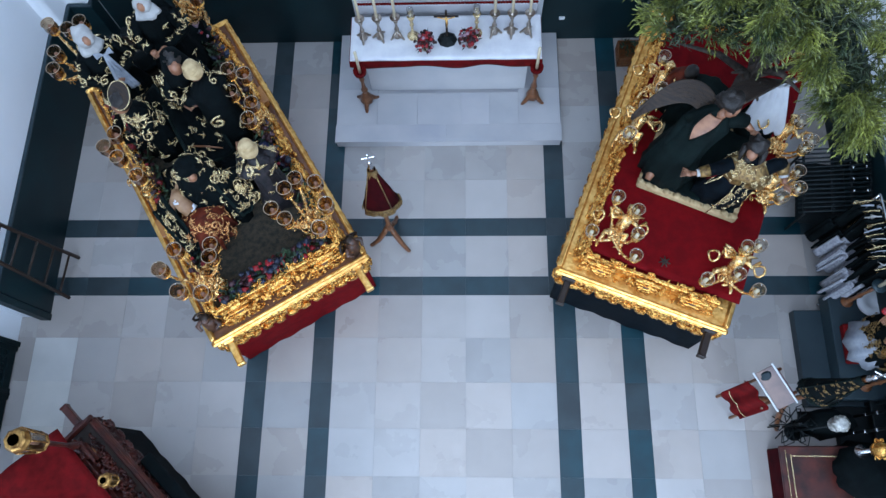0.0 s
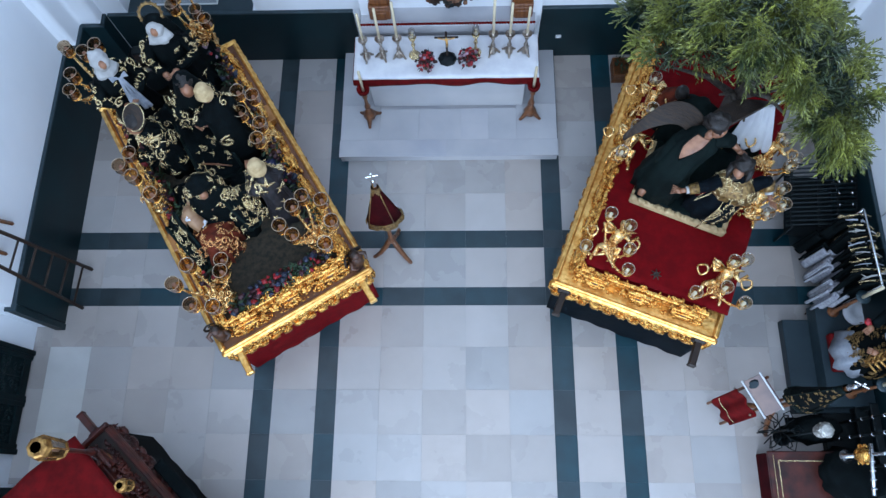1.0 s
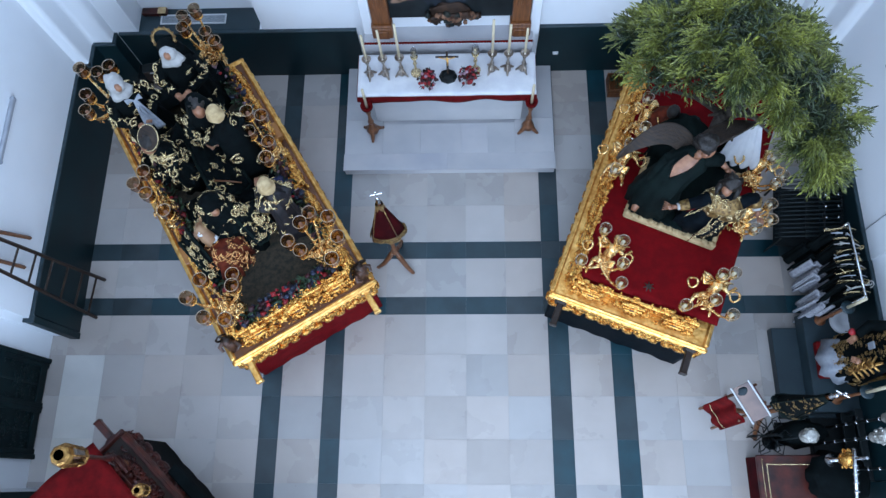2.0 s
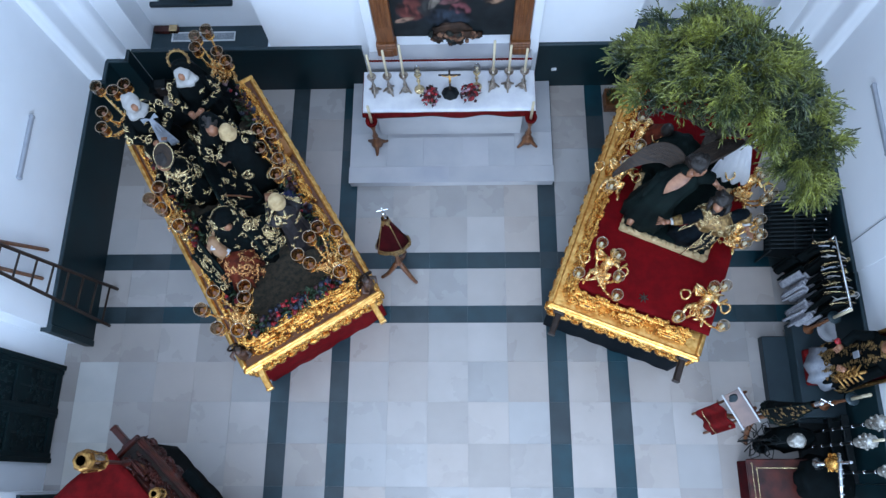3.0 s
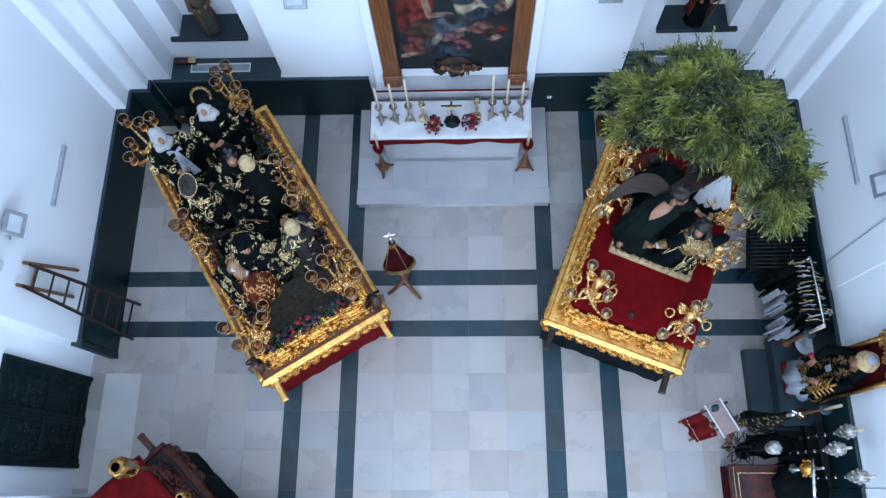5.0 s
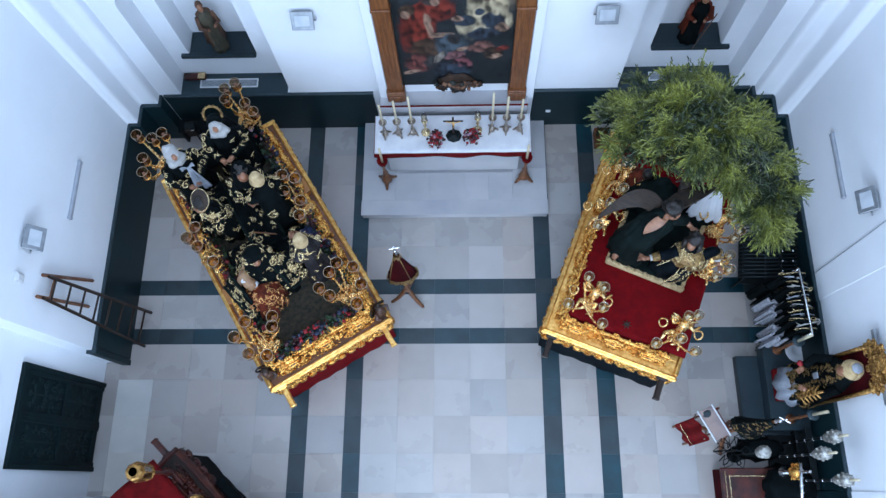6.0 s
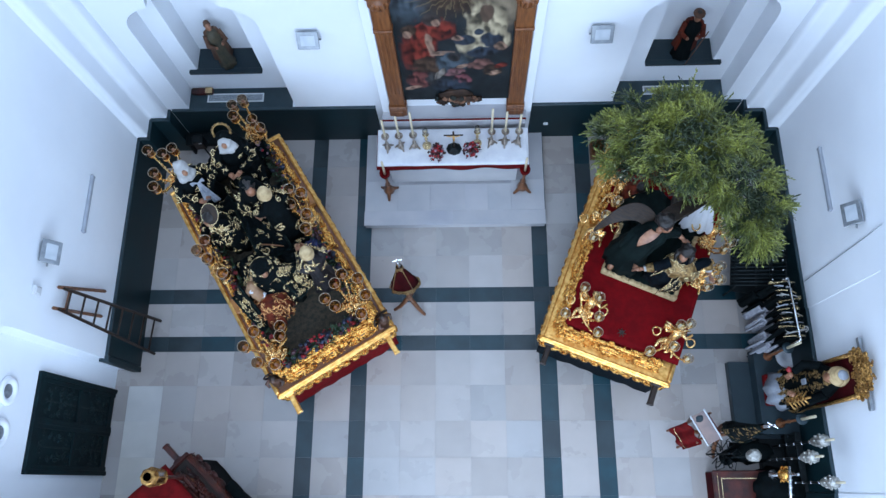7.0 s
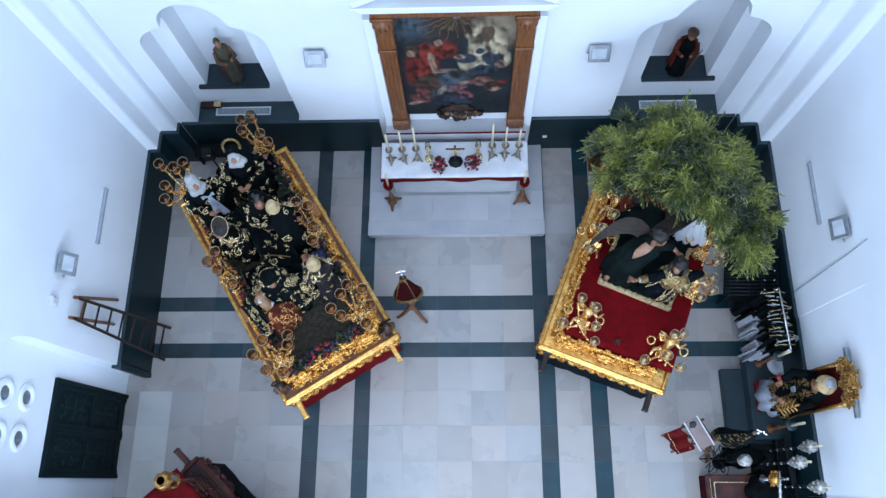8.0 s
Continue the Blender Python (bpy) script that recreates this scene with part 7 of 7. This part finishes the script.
man = [(0, 0.03, 0.12, 0.35, 0.27), (0, 0.03, 0.35, 0.33, 0.25), (0, 0.04, 0.8, 0.29, 0.21), (0, 0.05, 1.2, 0.25, 0.16), (0, 0.05, 1.42, 0.16, 0.13), (0, 0.05, 1.6, 0.13, 0.13), (0, 0.06, 1.72, 0.06, 0.06)]
g.loft(man, 0, None, 34, 7, 0.07, 8)
for a in (4.35, 5.07):
    embroider(g, man, 1, 150, 7, 0.036, 0.0, 0.85, a - 0.2, a + 0.2)
embroider(g, man, 1, 40, 8, 0.05, 0.0, 0.3)
g.ell((0, -0.08, 1.60), (0.08, 0.07, 0.11), 2)
for i in range(4):
    g.tube([((0.115 - 0.012 * i) * math.cos(6.283 * j / 16), 0.02 + (0.12 - 0.012 * i) * math.sin(6.283 * j / 16), 1.66 + 0.035 * i) for j in range(17)], 0.03, 3, None, 6)
g.ell((0, 0.02, 1.79), (0.075, 0.075, 0.05), 4)
arm(g, [(-0.2, 0, 1.24), (-0.27, -0.14, 1.02), (-0.16, -0.28, 0.98)], 0, 2, 0.08, 0.055)
arm(g, [(0.2, 0, 1.24), (0.27, -0.14, 1.02), (0.2, -0.3, 1.02)], 0, 2, 0.08, 0.055)
g.box((0.0, -0.22, 1.12), (0.09, 0.02, 0.14), 4, None, 0.008)
g.tube([(0.25, -0.30, 0.62), (0.26, -0.30, 1.42)], [0.03, 0.018], 5, None, 8)
for i in range(5):
    z = 0.80 + 0.115 * i
    g.tube([(0.25 - 0.13 + 0.01 * i, -0.28, z + 0.03), (0.25, -0.34, z), (0.25 + 0.13 - 0.01 * i, -0.28, z + 0.03)], [0.012, 0.024, 0.012], 5, None, 6)
    g.scroll(on_normal((0.25, -0.35, z), (0, -1, 0.4), i), 0.05, 5, fat=0.25)
g.ell((-0.2, -0.34, 0.96), (0.05, 0.04, 0.035), 6, None, 8, 6, 0.5)
tagged(part("queen_statue", g, [BLACK_CLOTH, BROCADE, SKIN, CREAM, GAUZE, GOLD_OLD, PETAL_RED], m=Q), "enthroned statue in black mantle with gold borders and cream headdress", "statue")
th = thing("throne_back", "dark red throne back with carved gilt crest and cross", "throne", pose(5.535, -1.94, PL, 0, 0, -90))
g = Geo()
g.box((0, -0.02, 1.05), (0.56, 0.06, 2.10), 0, None, 0.02)
part("panel", g, MAROON, th)
g = Geo()
g.box((0, -0.03, 2.16), (0.64, 0.05, 0.22), 0, None, 0.02)
g.box((0, -0.03, 2.32), (0.46, 0.05, 0.14), 0, None, 0.02)
g.relief(pose(0, -0.06, 2.16, 90, 0, 0), 0.68, 0.28, random.Random(3), 0, 0.034, 2.6, 1.4)
g.relief(pose(0, -0.07, 2.34, 80, 0, 0), 0.48, 0.24, random.Random(4), 0, 0.034, 2.6, 1.4)
g.relief(pose(0, -0.07, 2.48, 75, 0, 0), 0.22, 0.16, random.Random(5), 0, 0.032, 2.6, 1.4)
for s in (-1, 1):
    g.tube([(s * 0.29, -0.04, 0.1), (s * 0.30, -0.05, 1.2), (s * 0.28, -0.05, 2.1)], [0.03, 0.026, 0.034], 0, None, 8)
part("crest", g, GOLD_OLD, th, "carved gilt crest")
g = Geo()
g.box((0, 0.02, 2.18), (0.98, 0.05, 0.08), 0, None, 0.01)
part("cross_bar", g, GREY_METAL, th, "grey cross bar")


def tall_candle(m, label, h, pole, head, wax_h):
    c = thing("standing_candle", label, "candle stand", m)
    b = Geo()
    b.lathe([(0.075, 0), (0.078, 0.02), (0.04, 0.05), (0.028, 0.1), (0.022, 0.3), (0.035, 0.34), (0.02, 0.4), (0.02, h - 0.02)], 0, None, 10)
    part("pole", b, pole, c)
    b = Geo()
    b.lathe([(0.02, h - 0.05), (0.085, h), (0.09, h + 0.02), (0.03, h + 0.012)], 0, None, 14)
    part("drip_pan", b, head, c)
    b = Geo()
    b.lathe([(0.024, h + 0.01), (0.022, h + wax_h), (0.005, h + wax_h + 0.01), (0, h + wax_h + 0.01)], 0, None, 8)
    part("candle", b, WAX, c)


tall_candle(pose(5.20, -1.34, PL), "turned candle stand with a dark pan on the plinth", 0.78, WOOD_BROWN, DADO_EDGE, 0.46)
tall_candle(pose(5.25, -2.42, PL), "turned candle stand with a dark pan beside the throne", 0.78, WOOD_BROWN, DADO_EDGE, 0.46)


CHASED = mat("pale_chased_silver", (0.60, 0.58, 0.53), 0.32, 0.6, second=(0.26, 0.25, 0.22), scale=24, bump=0.6, bump_scale=80)


def silver_staff(m, h):
    c = thing("processional_staff", "tall dark staff with chased silver lamp head", "staff", m, "silver staffs")
    b = Geo()
    b.lathe([(0.018, 0.0), (0.018, h - 0.4), (0.02, h - 0.36)], 0, None, 8)
    for k in range(5):
        b.lathe([(0.02, 0.0), (0.026, 0.012), (0.02, 0.024)], 1, Matrix.Translation((0, 0, 0.4 + 0.26 * k)), 8)
    part("shaft", b, [BLACK_IRON, SILVER], c)
    b = Geo()
    b.lathe([(0.02, h - 0.42), (0.06, h - 0.36), (0.035, h - 0.32), (0.075, h - 0.26), (0.09, h - 0.18), (0.06, h - 0.14), (0.085, h - 0.08), (0.07, h - 0.02), (0.03, h)], 0, None, 12)
    for k in range(8):
        a = 6.283 * k / 8
        b.ell((0.085 * math.cos(a), 0.085 * math.sin(a), h - 0.18), (0.02, 0.02, 0.03), 0, None, 7, 5)
        b.ell((0.075 * math.cos(a), 0.075 * math.sin(a), h - 0.06), (0.016, 0.016, 0.024), 0, None, 7, 5)
    part("head", b, CHASED, c, "chased silver head")
    b = Geo()
    b.lathe([(0.018, h - 0.01), (0.017, h + 0.22), (0, h + 0.225)], 0, None, 8)
    part("candle", b, WAX, c)


for x, y, h in ((5.20, -2.77, 1.95), (5.02, -2.99, 1.95), (5.25, -3.33, 1.95)):
    silver_staff(Matrix.Translation((x, y, 0)), h)
g = Geo()
g.box((0, 0, 0.30), (0.16, 0.9, 0.05), 0, None, 0.01)
g.box((-0.16, 0, 0.06), (0.52, 0.98, 0.12), 0, None, 0.015)
for y in (-0.4, 0.4):
    g.box((0, y, 0.15), (0.14, 0.05, 0.30), 0, None, 0.01)
g.box((0, 0, 0.62), (0.10, 0.9, 0.04), 0, None, 0.01)
for y in (-0.4, 0.4):
    g.box((0, y, 0.46), (0.06, 0.05, 0.34), 0, None, 0.01)
tagged(part("staff_rack", g, BLACK_IRON, m=pose(5.40, -3.02, 0)), "low black rack for processional staffs", "rack")

BOARD = mat("faded_print", (0.27, 0.185, 0.155), 0.55, second=(0.17, 0.125, 0.12), scale=5)
# lectern with a picture board and red cloth
lec = thing("lectern", "folding lectern with a red cloth and a tilted picture board", "lectern", pose(3.80, -2.55, 0, 0, 0, 27))
for s in (-1, 1):
    for a, b in (((-0.22, 0.0), (0.20, 1.18)), ((0.22, 0.0), (-0.16, 0.95))):
        g = Geo()
        g.tube([(a[0], s * 0.15, a[1]), (b[0], s * 0.15, b[1])], 0.018, 0, None, 4, False)
        part("leg", g, WOOD_BROWN, lec)
B2 = pose(0.02, 0, 1.18, 0, -38, 0)
g = Geo()
g.box((0, 0, 0), (0.22, 0.46, 0.02), 1, B2, 0.004)
g.box((0, 0, 0.011), (0.20, 0.44, 0.006), 1, B2)
brd = part("board", g, [WHITE_PLASTIC, BOARD], lec, "pale picture board")
for s in (-1, 1):
    g = Geo()
    g.box((s * 0.12, 0, 0.012), (0.02, 0.50, 0.034), 0, B2, 0.005)
    part("edge", g, WHITE_PLASTIC, brd, "white ledge")
g = Geo()
g.ell((-0.02, 0.15, 0.0145), (0.07, 0.05, 0.002), 0, B2, 12, 4, 0.6, 2)
part("picture_shape", g, GREYSTONE, brd, "dull printed shapes")
g = Geo()
g.sheet(lambda u, v: (-0.13 - 0.12 * u + 0.02 * math.sin(v * 12), -0.19 + 0.38 * v, 1.02 - 0.62 * u - 0.10 * u * abs(math.sin(v * math.pi * 2)) + 0.01 * math.sin(v * 25)), 14, 22, 0, None, 0.012)
g.sheet(lambda u, v: (0.15 + 0.04 * u, -0.17 + 0.34 * v, 1.22 - 0.75 * u), 8, 10, 0, None, 0.012)
cl = part("cloth", g, RED_CLOTH, lec, "red velvet lectern cloth with gold braid")
g = Geo()
g.tube([(-0.265, -0.17 + 0.017 * k, 0.62 - 0.05 * abs(math.sin(k * 0.314))) for k in range(21)], 0.006, 0, None, 5)
part("braid", g, GOLD_THREAD, cl, "gold braid")

# wrought-iron flower stand
fs_ = thing("iron_flower_stand", "black wrought-iron scroll stand standing on the floor", "stand", pose(4.30, -2.90, 0))
for k in range(6):
    g = Geo()
    M = Matrix.Rotation(1.047 * k, 4, "Z")
    pts = [(0.02, 0, 0.40), (0.10, 0, 0.50), (0.22, 0, 0.42), (0.24, 0, 0.28), (0.14, 0, 0.2), (0.06, 0, 0.14), (0.16, 0, 0.01)]
    g.tube(pts, 0.008, 0, M, 6)
    g.tube([(0.10, 0, 0.46), (0.20, 0.07, 0.45), (0.29, 0.0, 0.40), (0.20, -0.07, 0.45), (0.10, 0, 0.46)], 0.007, 0, M, 5)
    part("scroll", g, BLACK_IRON, fs_)
g = Geo()
g.lathe([(0.015, 0.1), (0.015, 0.6), (0.02, 0.62)], 0, None, 8)
part("shaft", g, BLACK_IRON, fs_)
sl = thing("silver_lantern", "small chased silver lantern on a slim stand", "lantern", pose(4.46, -2.95, 0))
g = Geo()
g.lathe([(0.12, 0), (0.12, 0.02), (0.03, 0.05), (0.016, 0.1), (0.016, 1.05)], 0, None, 10)
part("shaft", g, BLACK_IRON, sl)
g = Geo()
g.lathe([(0.02, 1.03), (0.075, 1.08), (0.085, 1.12), (0.06, 1.14), (0.08, 1.2), (0.095, 1.26), (0.06, 1.30), (0.05, 1.3)], 0, None, 12)
for k in range(6):
    a = 1.047 * k
    g.ell((0.08 * math.cos(a), 0.08 * math.sin(a), 1.24), (0.022, 0.022, 0.04), 0, None, 7, 5)
part("head", g, CHASED, sl, "chased silver lantern head")

# maroon chest and draped table
ch = thing("maroon_chest", "low maroon chest with thin gold lines", "chest", pose(4.54, -3.57, 0))
g = Geo()
g.box((0, 0, 0.20), (0.90, 0.80, 0.40), 0, None, 0.012)
part("body", g, MAROON, ch)
g = Geo()
g.box((0, 0, 0.42), (0.94, 0.84, 0.035), 0, None, 0.012)
lid = part("lid", g, MAHOGANY, ch)
for x, y, w, h in ((-0.34, 0, 0.012, 0.62), (0.34, 0, 0.012, 0.62), (0, 0.30, 0.70, 0.012), (0, -0.30, 0.70, 0.012), (-0.40, 0, 0.008, 0.74)):
    g = Geo()
    g.box((x, y, 0.44), (w, h, 0.006), 0)
    part("line", g, GOLD_THREAD, lid, "thin gold line")
g = Geo()
g.loft([(0, 0, 0.0, 0.40, 0.36), (0, 0, 0.3, 0.38, 0.34), (0, 0, 0.62, 0.36, 0.32), (0, 0, 0.68, 0.30, 0.26)], 0, None, 36, 9, 0.08, 6)
tagged(part("draped_pedestal", g, BLACK_CLOTH, m=pose(5.05, -3.45, 0)), "pedestal covered with hanging black cloth", "pedestal")
g = Geo()
g.loft([(0, 0, 0.0, 0.28, 0.17), (0, 0, 0.3, 0.26, 0.16), (0, 0, 0.5, 0.2, 0.1)], 0, None, 30, 8, 0.1, 2)
tagged(part("folded_cloth", g, BLACK_CLOTH, m=pose(4.82, -2.86, 0) @ Matrix.Diagonal((1.25, 1.1, 0.8, 1))), "folded heap of black cloth on the floor", "cloth")
pc = thing("processional_cross", "silver processional cross with a gilt knot", "cross", pose(4.93, -3.22, 0.66))
g = Geo()
g.lathe([(0.08, 0), (0.085, 0.02), (0.03, 0.05), (0.02, 0.3)], 0, None, 10)
part("foot", g, SILVER, pc)
g = Geo()
g.lathe([(0.02, 0.28), (0.08, 0.34), (0.10, 0.42), (0.08, 0.5), (0.03, 0.56)], 0, None, 14)
g.relief(pose(0, 0, 0.42, 0, 0, 0), 0.2, 0.2, random.Random(8), 0, 0.05, 3, 1.5)
part("knot", g, GOLD, pc, "gilt knot")
g = Geo()
g.box((0, 0, 0.72), (0.035, 0.035, 0.34), 0, None, 0.008)
g.tube([(-0.05, -0.45, 0.60), (0, 0.12, 0.62)], 0.022, 0, None, 8)
for k in range(5):
    g.lathe([(0.03, -0.01), (0.036, 0.0), (0.03, 0.01)], 0, Matrix.Translation((-0.04 + 0.01 * k, -0.38 + 0.1 * k, 0.602)) @ pose(0, 0, 0, 90, 0, 0), 10)
part("cross", g, SILVER, pc)

# rail with hanging vestments
rail = thing("clothes_rail", "chrome clothes rail packed with hanging vestments", "clothes rail")
g = Geo()
g.tube([(5.22, -0.30, 1.52), (5.27, -1.30, 1.52)], 0.014, 0, None, 8)
part("bar", g, SILVER, rail)
for y in (-0.30, -1.28):
    g = Geo()
    g.tube([(5.22 if y > -1 else 5.27, y, 1.52), (5.24, y, 0.05)], 0.014, 0, None, 8)
    g.tube([(5.0, y, 0.03), (5.48, y, 0.03)], 0.016, 0, None, 8)
    part("post", g, SILVER, rail)
vr = random.Random(12)
ALB = mat("pleated_alb_linen", (0.40, 0.40, 0.43), 0.85, second=(0.24, 0.24, 0.27), scale=26, bump=0.5, bump_scale=60)
for k in range(13):
    y = -0.36 - 0.071 * k
    v = thing("vestment", vr.choice(("black vestment with gold trim and white skirt on a hanger", "dark velvet tunic with gold braid over a white alb")), "vestment", pose(5.22 + 0.004 * k + vr.uniform(-0.05, 0.03), y, 1.508, 0, 0, vr.uniform(-12, 14)), "hanging vestments")
    lean, ph, wide, trim = vr.uniform(-0.07, 0.07), vr.uniform(0, 6), vr.uniform(0.75, 1.05), vr.uniform(0.004, 0.012)
    g = Geo()
    g.sheet(lambda u, w: ((u - 0.5) * (0.36 + 0.06 * w) * wide + 0.02 * w, 0.03 * math.sin(u * 11 + ph) * (0.4 + w) + lean * w, -0.05 - 0.10 * abs(u - 0.5) * 2 * (1 - w) - 0.70 * w), 14, 10, 0, None, 0.03)
    part("tunic", g, BLACK_CLOTH, v)
    g = Geo()
    g.sheet(lambda u, w: ((u - 0.5) * (0.20 + 0.08 * w) - 0.14 - 0.05 * w, 0.034 * math.sin(u * 13 + ph) + lean - 0.05 * w, -0.66 - 0.50 * w), 16, 7, 0, None, 0.03)
    part("alb", g, ALB if k > 2 else BLACK_CLOTH, v, "white linen skirt" if k > 2 else "black lower skirt")
    g = Geo()
    for s in (-1, 1):
        g.tube([(s * 0.02, 0.012, -0.045), (s * 0.10 * wide, 0.02, -0.085), (s * 0.19 * wide, 0.02, -0.15)], trim, 0, None, 5)
        g.tube([(s * 0.06, 0.026, -0.08), (s * 0.08, 0.03, -0.35), (s * 0.07, 0.035, -0.7)], trim, 0, None, 5)
    g.scroll(pose(-0.10 * wide, 0.03, -0.22, 70, 0, 20 * k), 0.05, 0)
    g.scroll(pose(0.10 * wide, 0.03, -0.3, 70, 0, 40 * k), 0.045, 0)
    for _ in range(4):
        g.scroll(pose(vr.uniform(-0.16, 0.2) * wide, 0.035, vr.uniform(-0.30, -0.10), 60, 0, vr.uniform(0, 360)), vr.uniform(0.03, 0.055), 0)
    part("braid", g, (GOLD_THREAD, GAUZE, GOLD_THREAD, COIF)[k % 4], v, "braid trim")
    g = Geo()
    g.tube([(0, 0, 0.012), (0.012, 0, 0.02), (0.012, 0, 0.0), (0, 0, -0.04)], 0.004, 0, None, 5)
    part("hook", g, SILVER, v)

# ribbed black votive rack
SLAT_IRON = mat("dull_black_slats", (0.010, 0.018, 0.021), 0.55, second=(0.005, 0.010, 0.012), scale=12, spec=0.25)
vo = thing("votive_rack", "black ribbed metal votive candle rack against the wall", "rack", pose(5.15, 0.22, 0, 0, 0, -8))
g = Geo()
for x in (-0.34, 0.34):
    for y in (-0.46, 0.46):
        g.tube([(x, y, 0), (x, y, 0.62 if x < 0 else 0.95)], 0.018, 0, None, 6)
g.box((0, 0, 0.30), (0.66, 0.92, 0.02), 0, None, 0.004)
part("stand", g, BLACK_IRON, vo)
for k in range(15):
    g = Geo()
    y = -0.45 + 0.9 * k / 14
    g.tube([(-0.42, y, 0.60), (-0.34, y, 0.66), (0.36, y, 0.96)], 0.013, 0, None, 6)
    part("slat", g, SLAT_IRON, vo)
for x, z in ((-0.36, 0.635), (-0.05, 0.765), (0.15, 0.85), (0.35, 0.94)):
    g = Geo()
    g.box((x, 0, z), (0.035, 0.96, 0.02), 0, None, 0.004)
    part("crossbar", g, BLACK_IRON, vo)
for k in range(10):
    g = Geo()
    x, y = (0.16 if k < 5 else 0.30), -0.36 + 0.17 * (k % 5)
    g.lathe([(0.018, 0), (0.02, 0.03), (0.0, 0.032)], 0, None, 8, True, (x, y, 0.80 + 0.43 * x + 0.012))
    part("votive_cup", g, SILVER, vo, "small pale votive cup")

# small loudspeaker behind the velvet float
sp = thing("loudspeaker", "small black loudspeaker on a thin floor stand", "speaker", pose(-4.63, 2.56, 0, 0, 0, 8))
g = Geo()
g.box((0, 0, 0.83), (0.20, 0.16, 0.28), 0, None, 0.02)
part("cabinet", g, BLACK_IRON, sp)
g = Geo()
g.box((0, -0.083, 0.83), (0.17, 0.012, 0.24), 0, None, 0.005)
g.box((0.04, -0.09, 0.93), (0.05, 0.008, 0.02), 1)
part("grille", g, [DARK_WOOD, WHITE_PLASTIC], sp, "dark grille with a white badge")
g = Geo()
g.tube([(0, 0, 0.02), (0, 0, 0.70)], 0.015, 0, None, 8)
g.lathe([(0.14, 0.0), (0.14, 0.012), (0.02, 0.03)], 0, None, 16)
part("stand", g, BLACK_IRON, sp)

# low dark bench against the dado behind the velvet float
bn = thing("low_bench", "low black bench against the slate dado", "bench", pose(-4.66, 2.84, 0))
g = Geo()
g.box((0, 0, 0.40), (0.82, 0.26, 0.05), 0, None, 0.012)
part("seat", g, BLACK_IRON, bn)
for x in (-0.36, 0.36):
    g = Geo()
    g.box((x, 0, 0.188), (0.05, 0.24, 0.376), 0, None, 0.008)
    part("leg", g, BLACK_IRON, bn)
g = Geo()
g.box((0, 0.02, 0.22), (0.67, 0.02, 0.30), 0, None, 0.006)
part("apron", g, BLACK_IRON, bn)


# ---- floor pieces ----
tile_meshes = {}


def floor_piece(name, x0, x1, y0, y1, material, label=""):
    w, h = round(x1 - x0 - 0.0014, 4), round(y1 - y0 - 0.0014, 4)
    key = (w, h, material.name)
    if key not in tile_meshes:
        t = Geo()
        t.box((0, 0, -0.010), (w, h, 0.02), 0, None, 0.0005)
        tile_meshes[key] = mesh_of(name, t, material)
    ob = part(name, tile_meshes[key], None, floor, label, Matrix.Translation(((x0 + x1) / 2, (y0 + y1) / 2, 0.0)))
    return ob


def columns(upper):
    left = [(-5.97, -5.71, "t"), (-5.71, -5.11, "p"), (-5.11, -4.51, "t"), (-4.51, -3.91, "t"), (-3.91, -3.31, "t"), (-3.31, -2.71, "t"), (-2.71, -2.43, "b"), (-2.43, -1.82, "t"), (-1.82, -1.54, "b")]
    a, b, c, d = (1.41, 1.69, 2.27, 2.56) if upper else (1.46, 1.76, 2.36, 2.66)
    mid = [(-1.54 + 0.6 * k, -0.94 + 0.6 * k if k < 4 else a, "t") for k in range(5)]
    right = [(a, b, "b"), (b, c, "t"), (c, d, "b")] + [(d + 0.6 * k, d + 0.6 * (k + 1), "t") for k in range(5)] + [(d + 3.0, 5.97, "t")]
    return left + mid + right


rows = [(-1.14 - 0.6 * (k + 1), -1.14 - 0.6 * k, "t", False) for k in range(6)]
rows += [(-1.14, -0.87, "b", True), (-0.87, -0.27, "t", True), (-0.27, 0.0, "b", True)]
rows += [(0.6 * k, 0.6 * (k + 1), "t", True) for k in range(5)]
for y0, y1, kind, upper in rows:
    for x0, x1, col in columns(upper):
        band = kind == "b" or col == "b"
        pale = col == "p" and not band and y1 < -1.5
        floor_piece("band_tile" if band else "tile", x0, x1, y0, y1, SLATE if band else MARBLE_PALE if pale else MARBLE)

# the same paving on towards the entrance, joined
t = Geo()
for k in range(14):
    y1 = -4.74 - 0.6 * k
    for x0, x1, col in columns(False):
        t.box(((x0 + x1) / 2, y1 - 0.3, -0.010), (x1 - x0 - 0.0025, 0.5975, 0.02), 1 if col == "b" else 2 if col == "p" else 0, None, 0.0008)
tagged(part("tile_field", t, [MARBLE, SLATE, MARBLE_PALE], floor), kind="stuff")
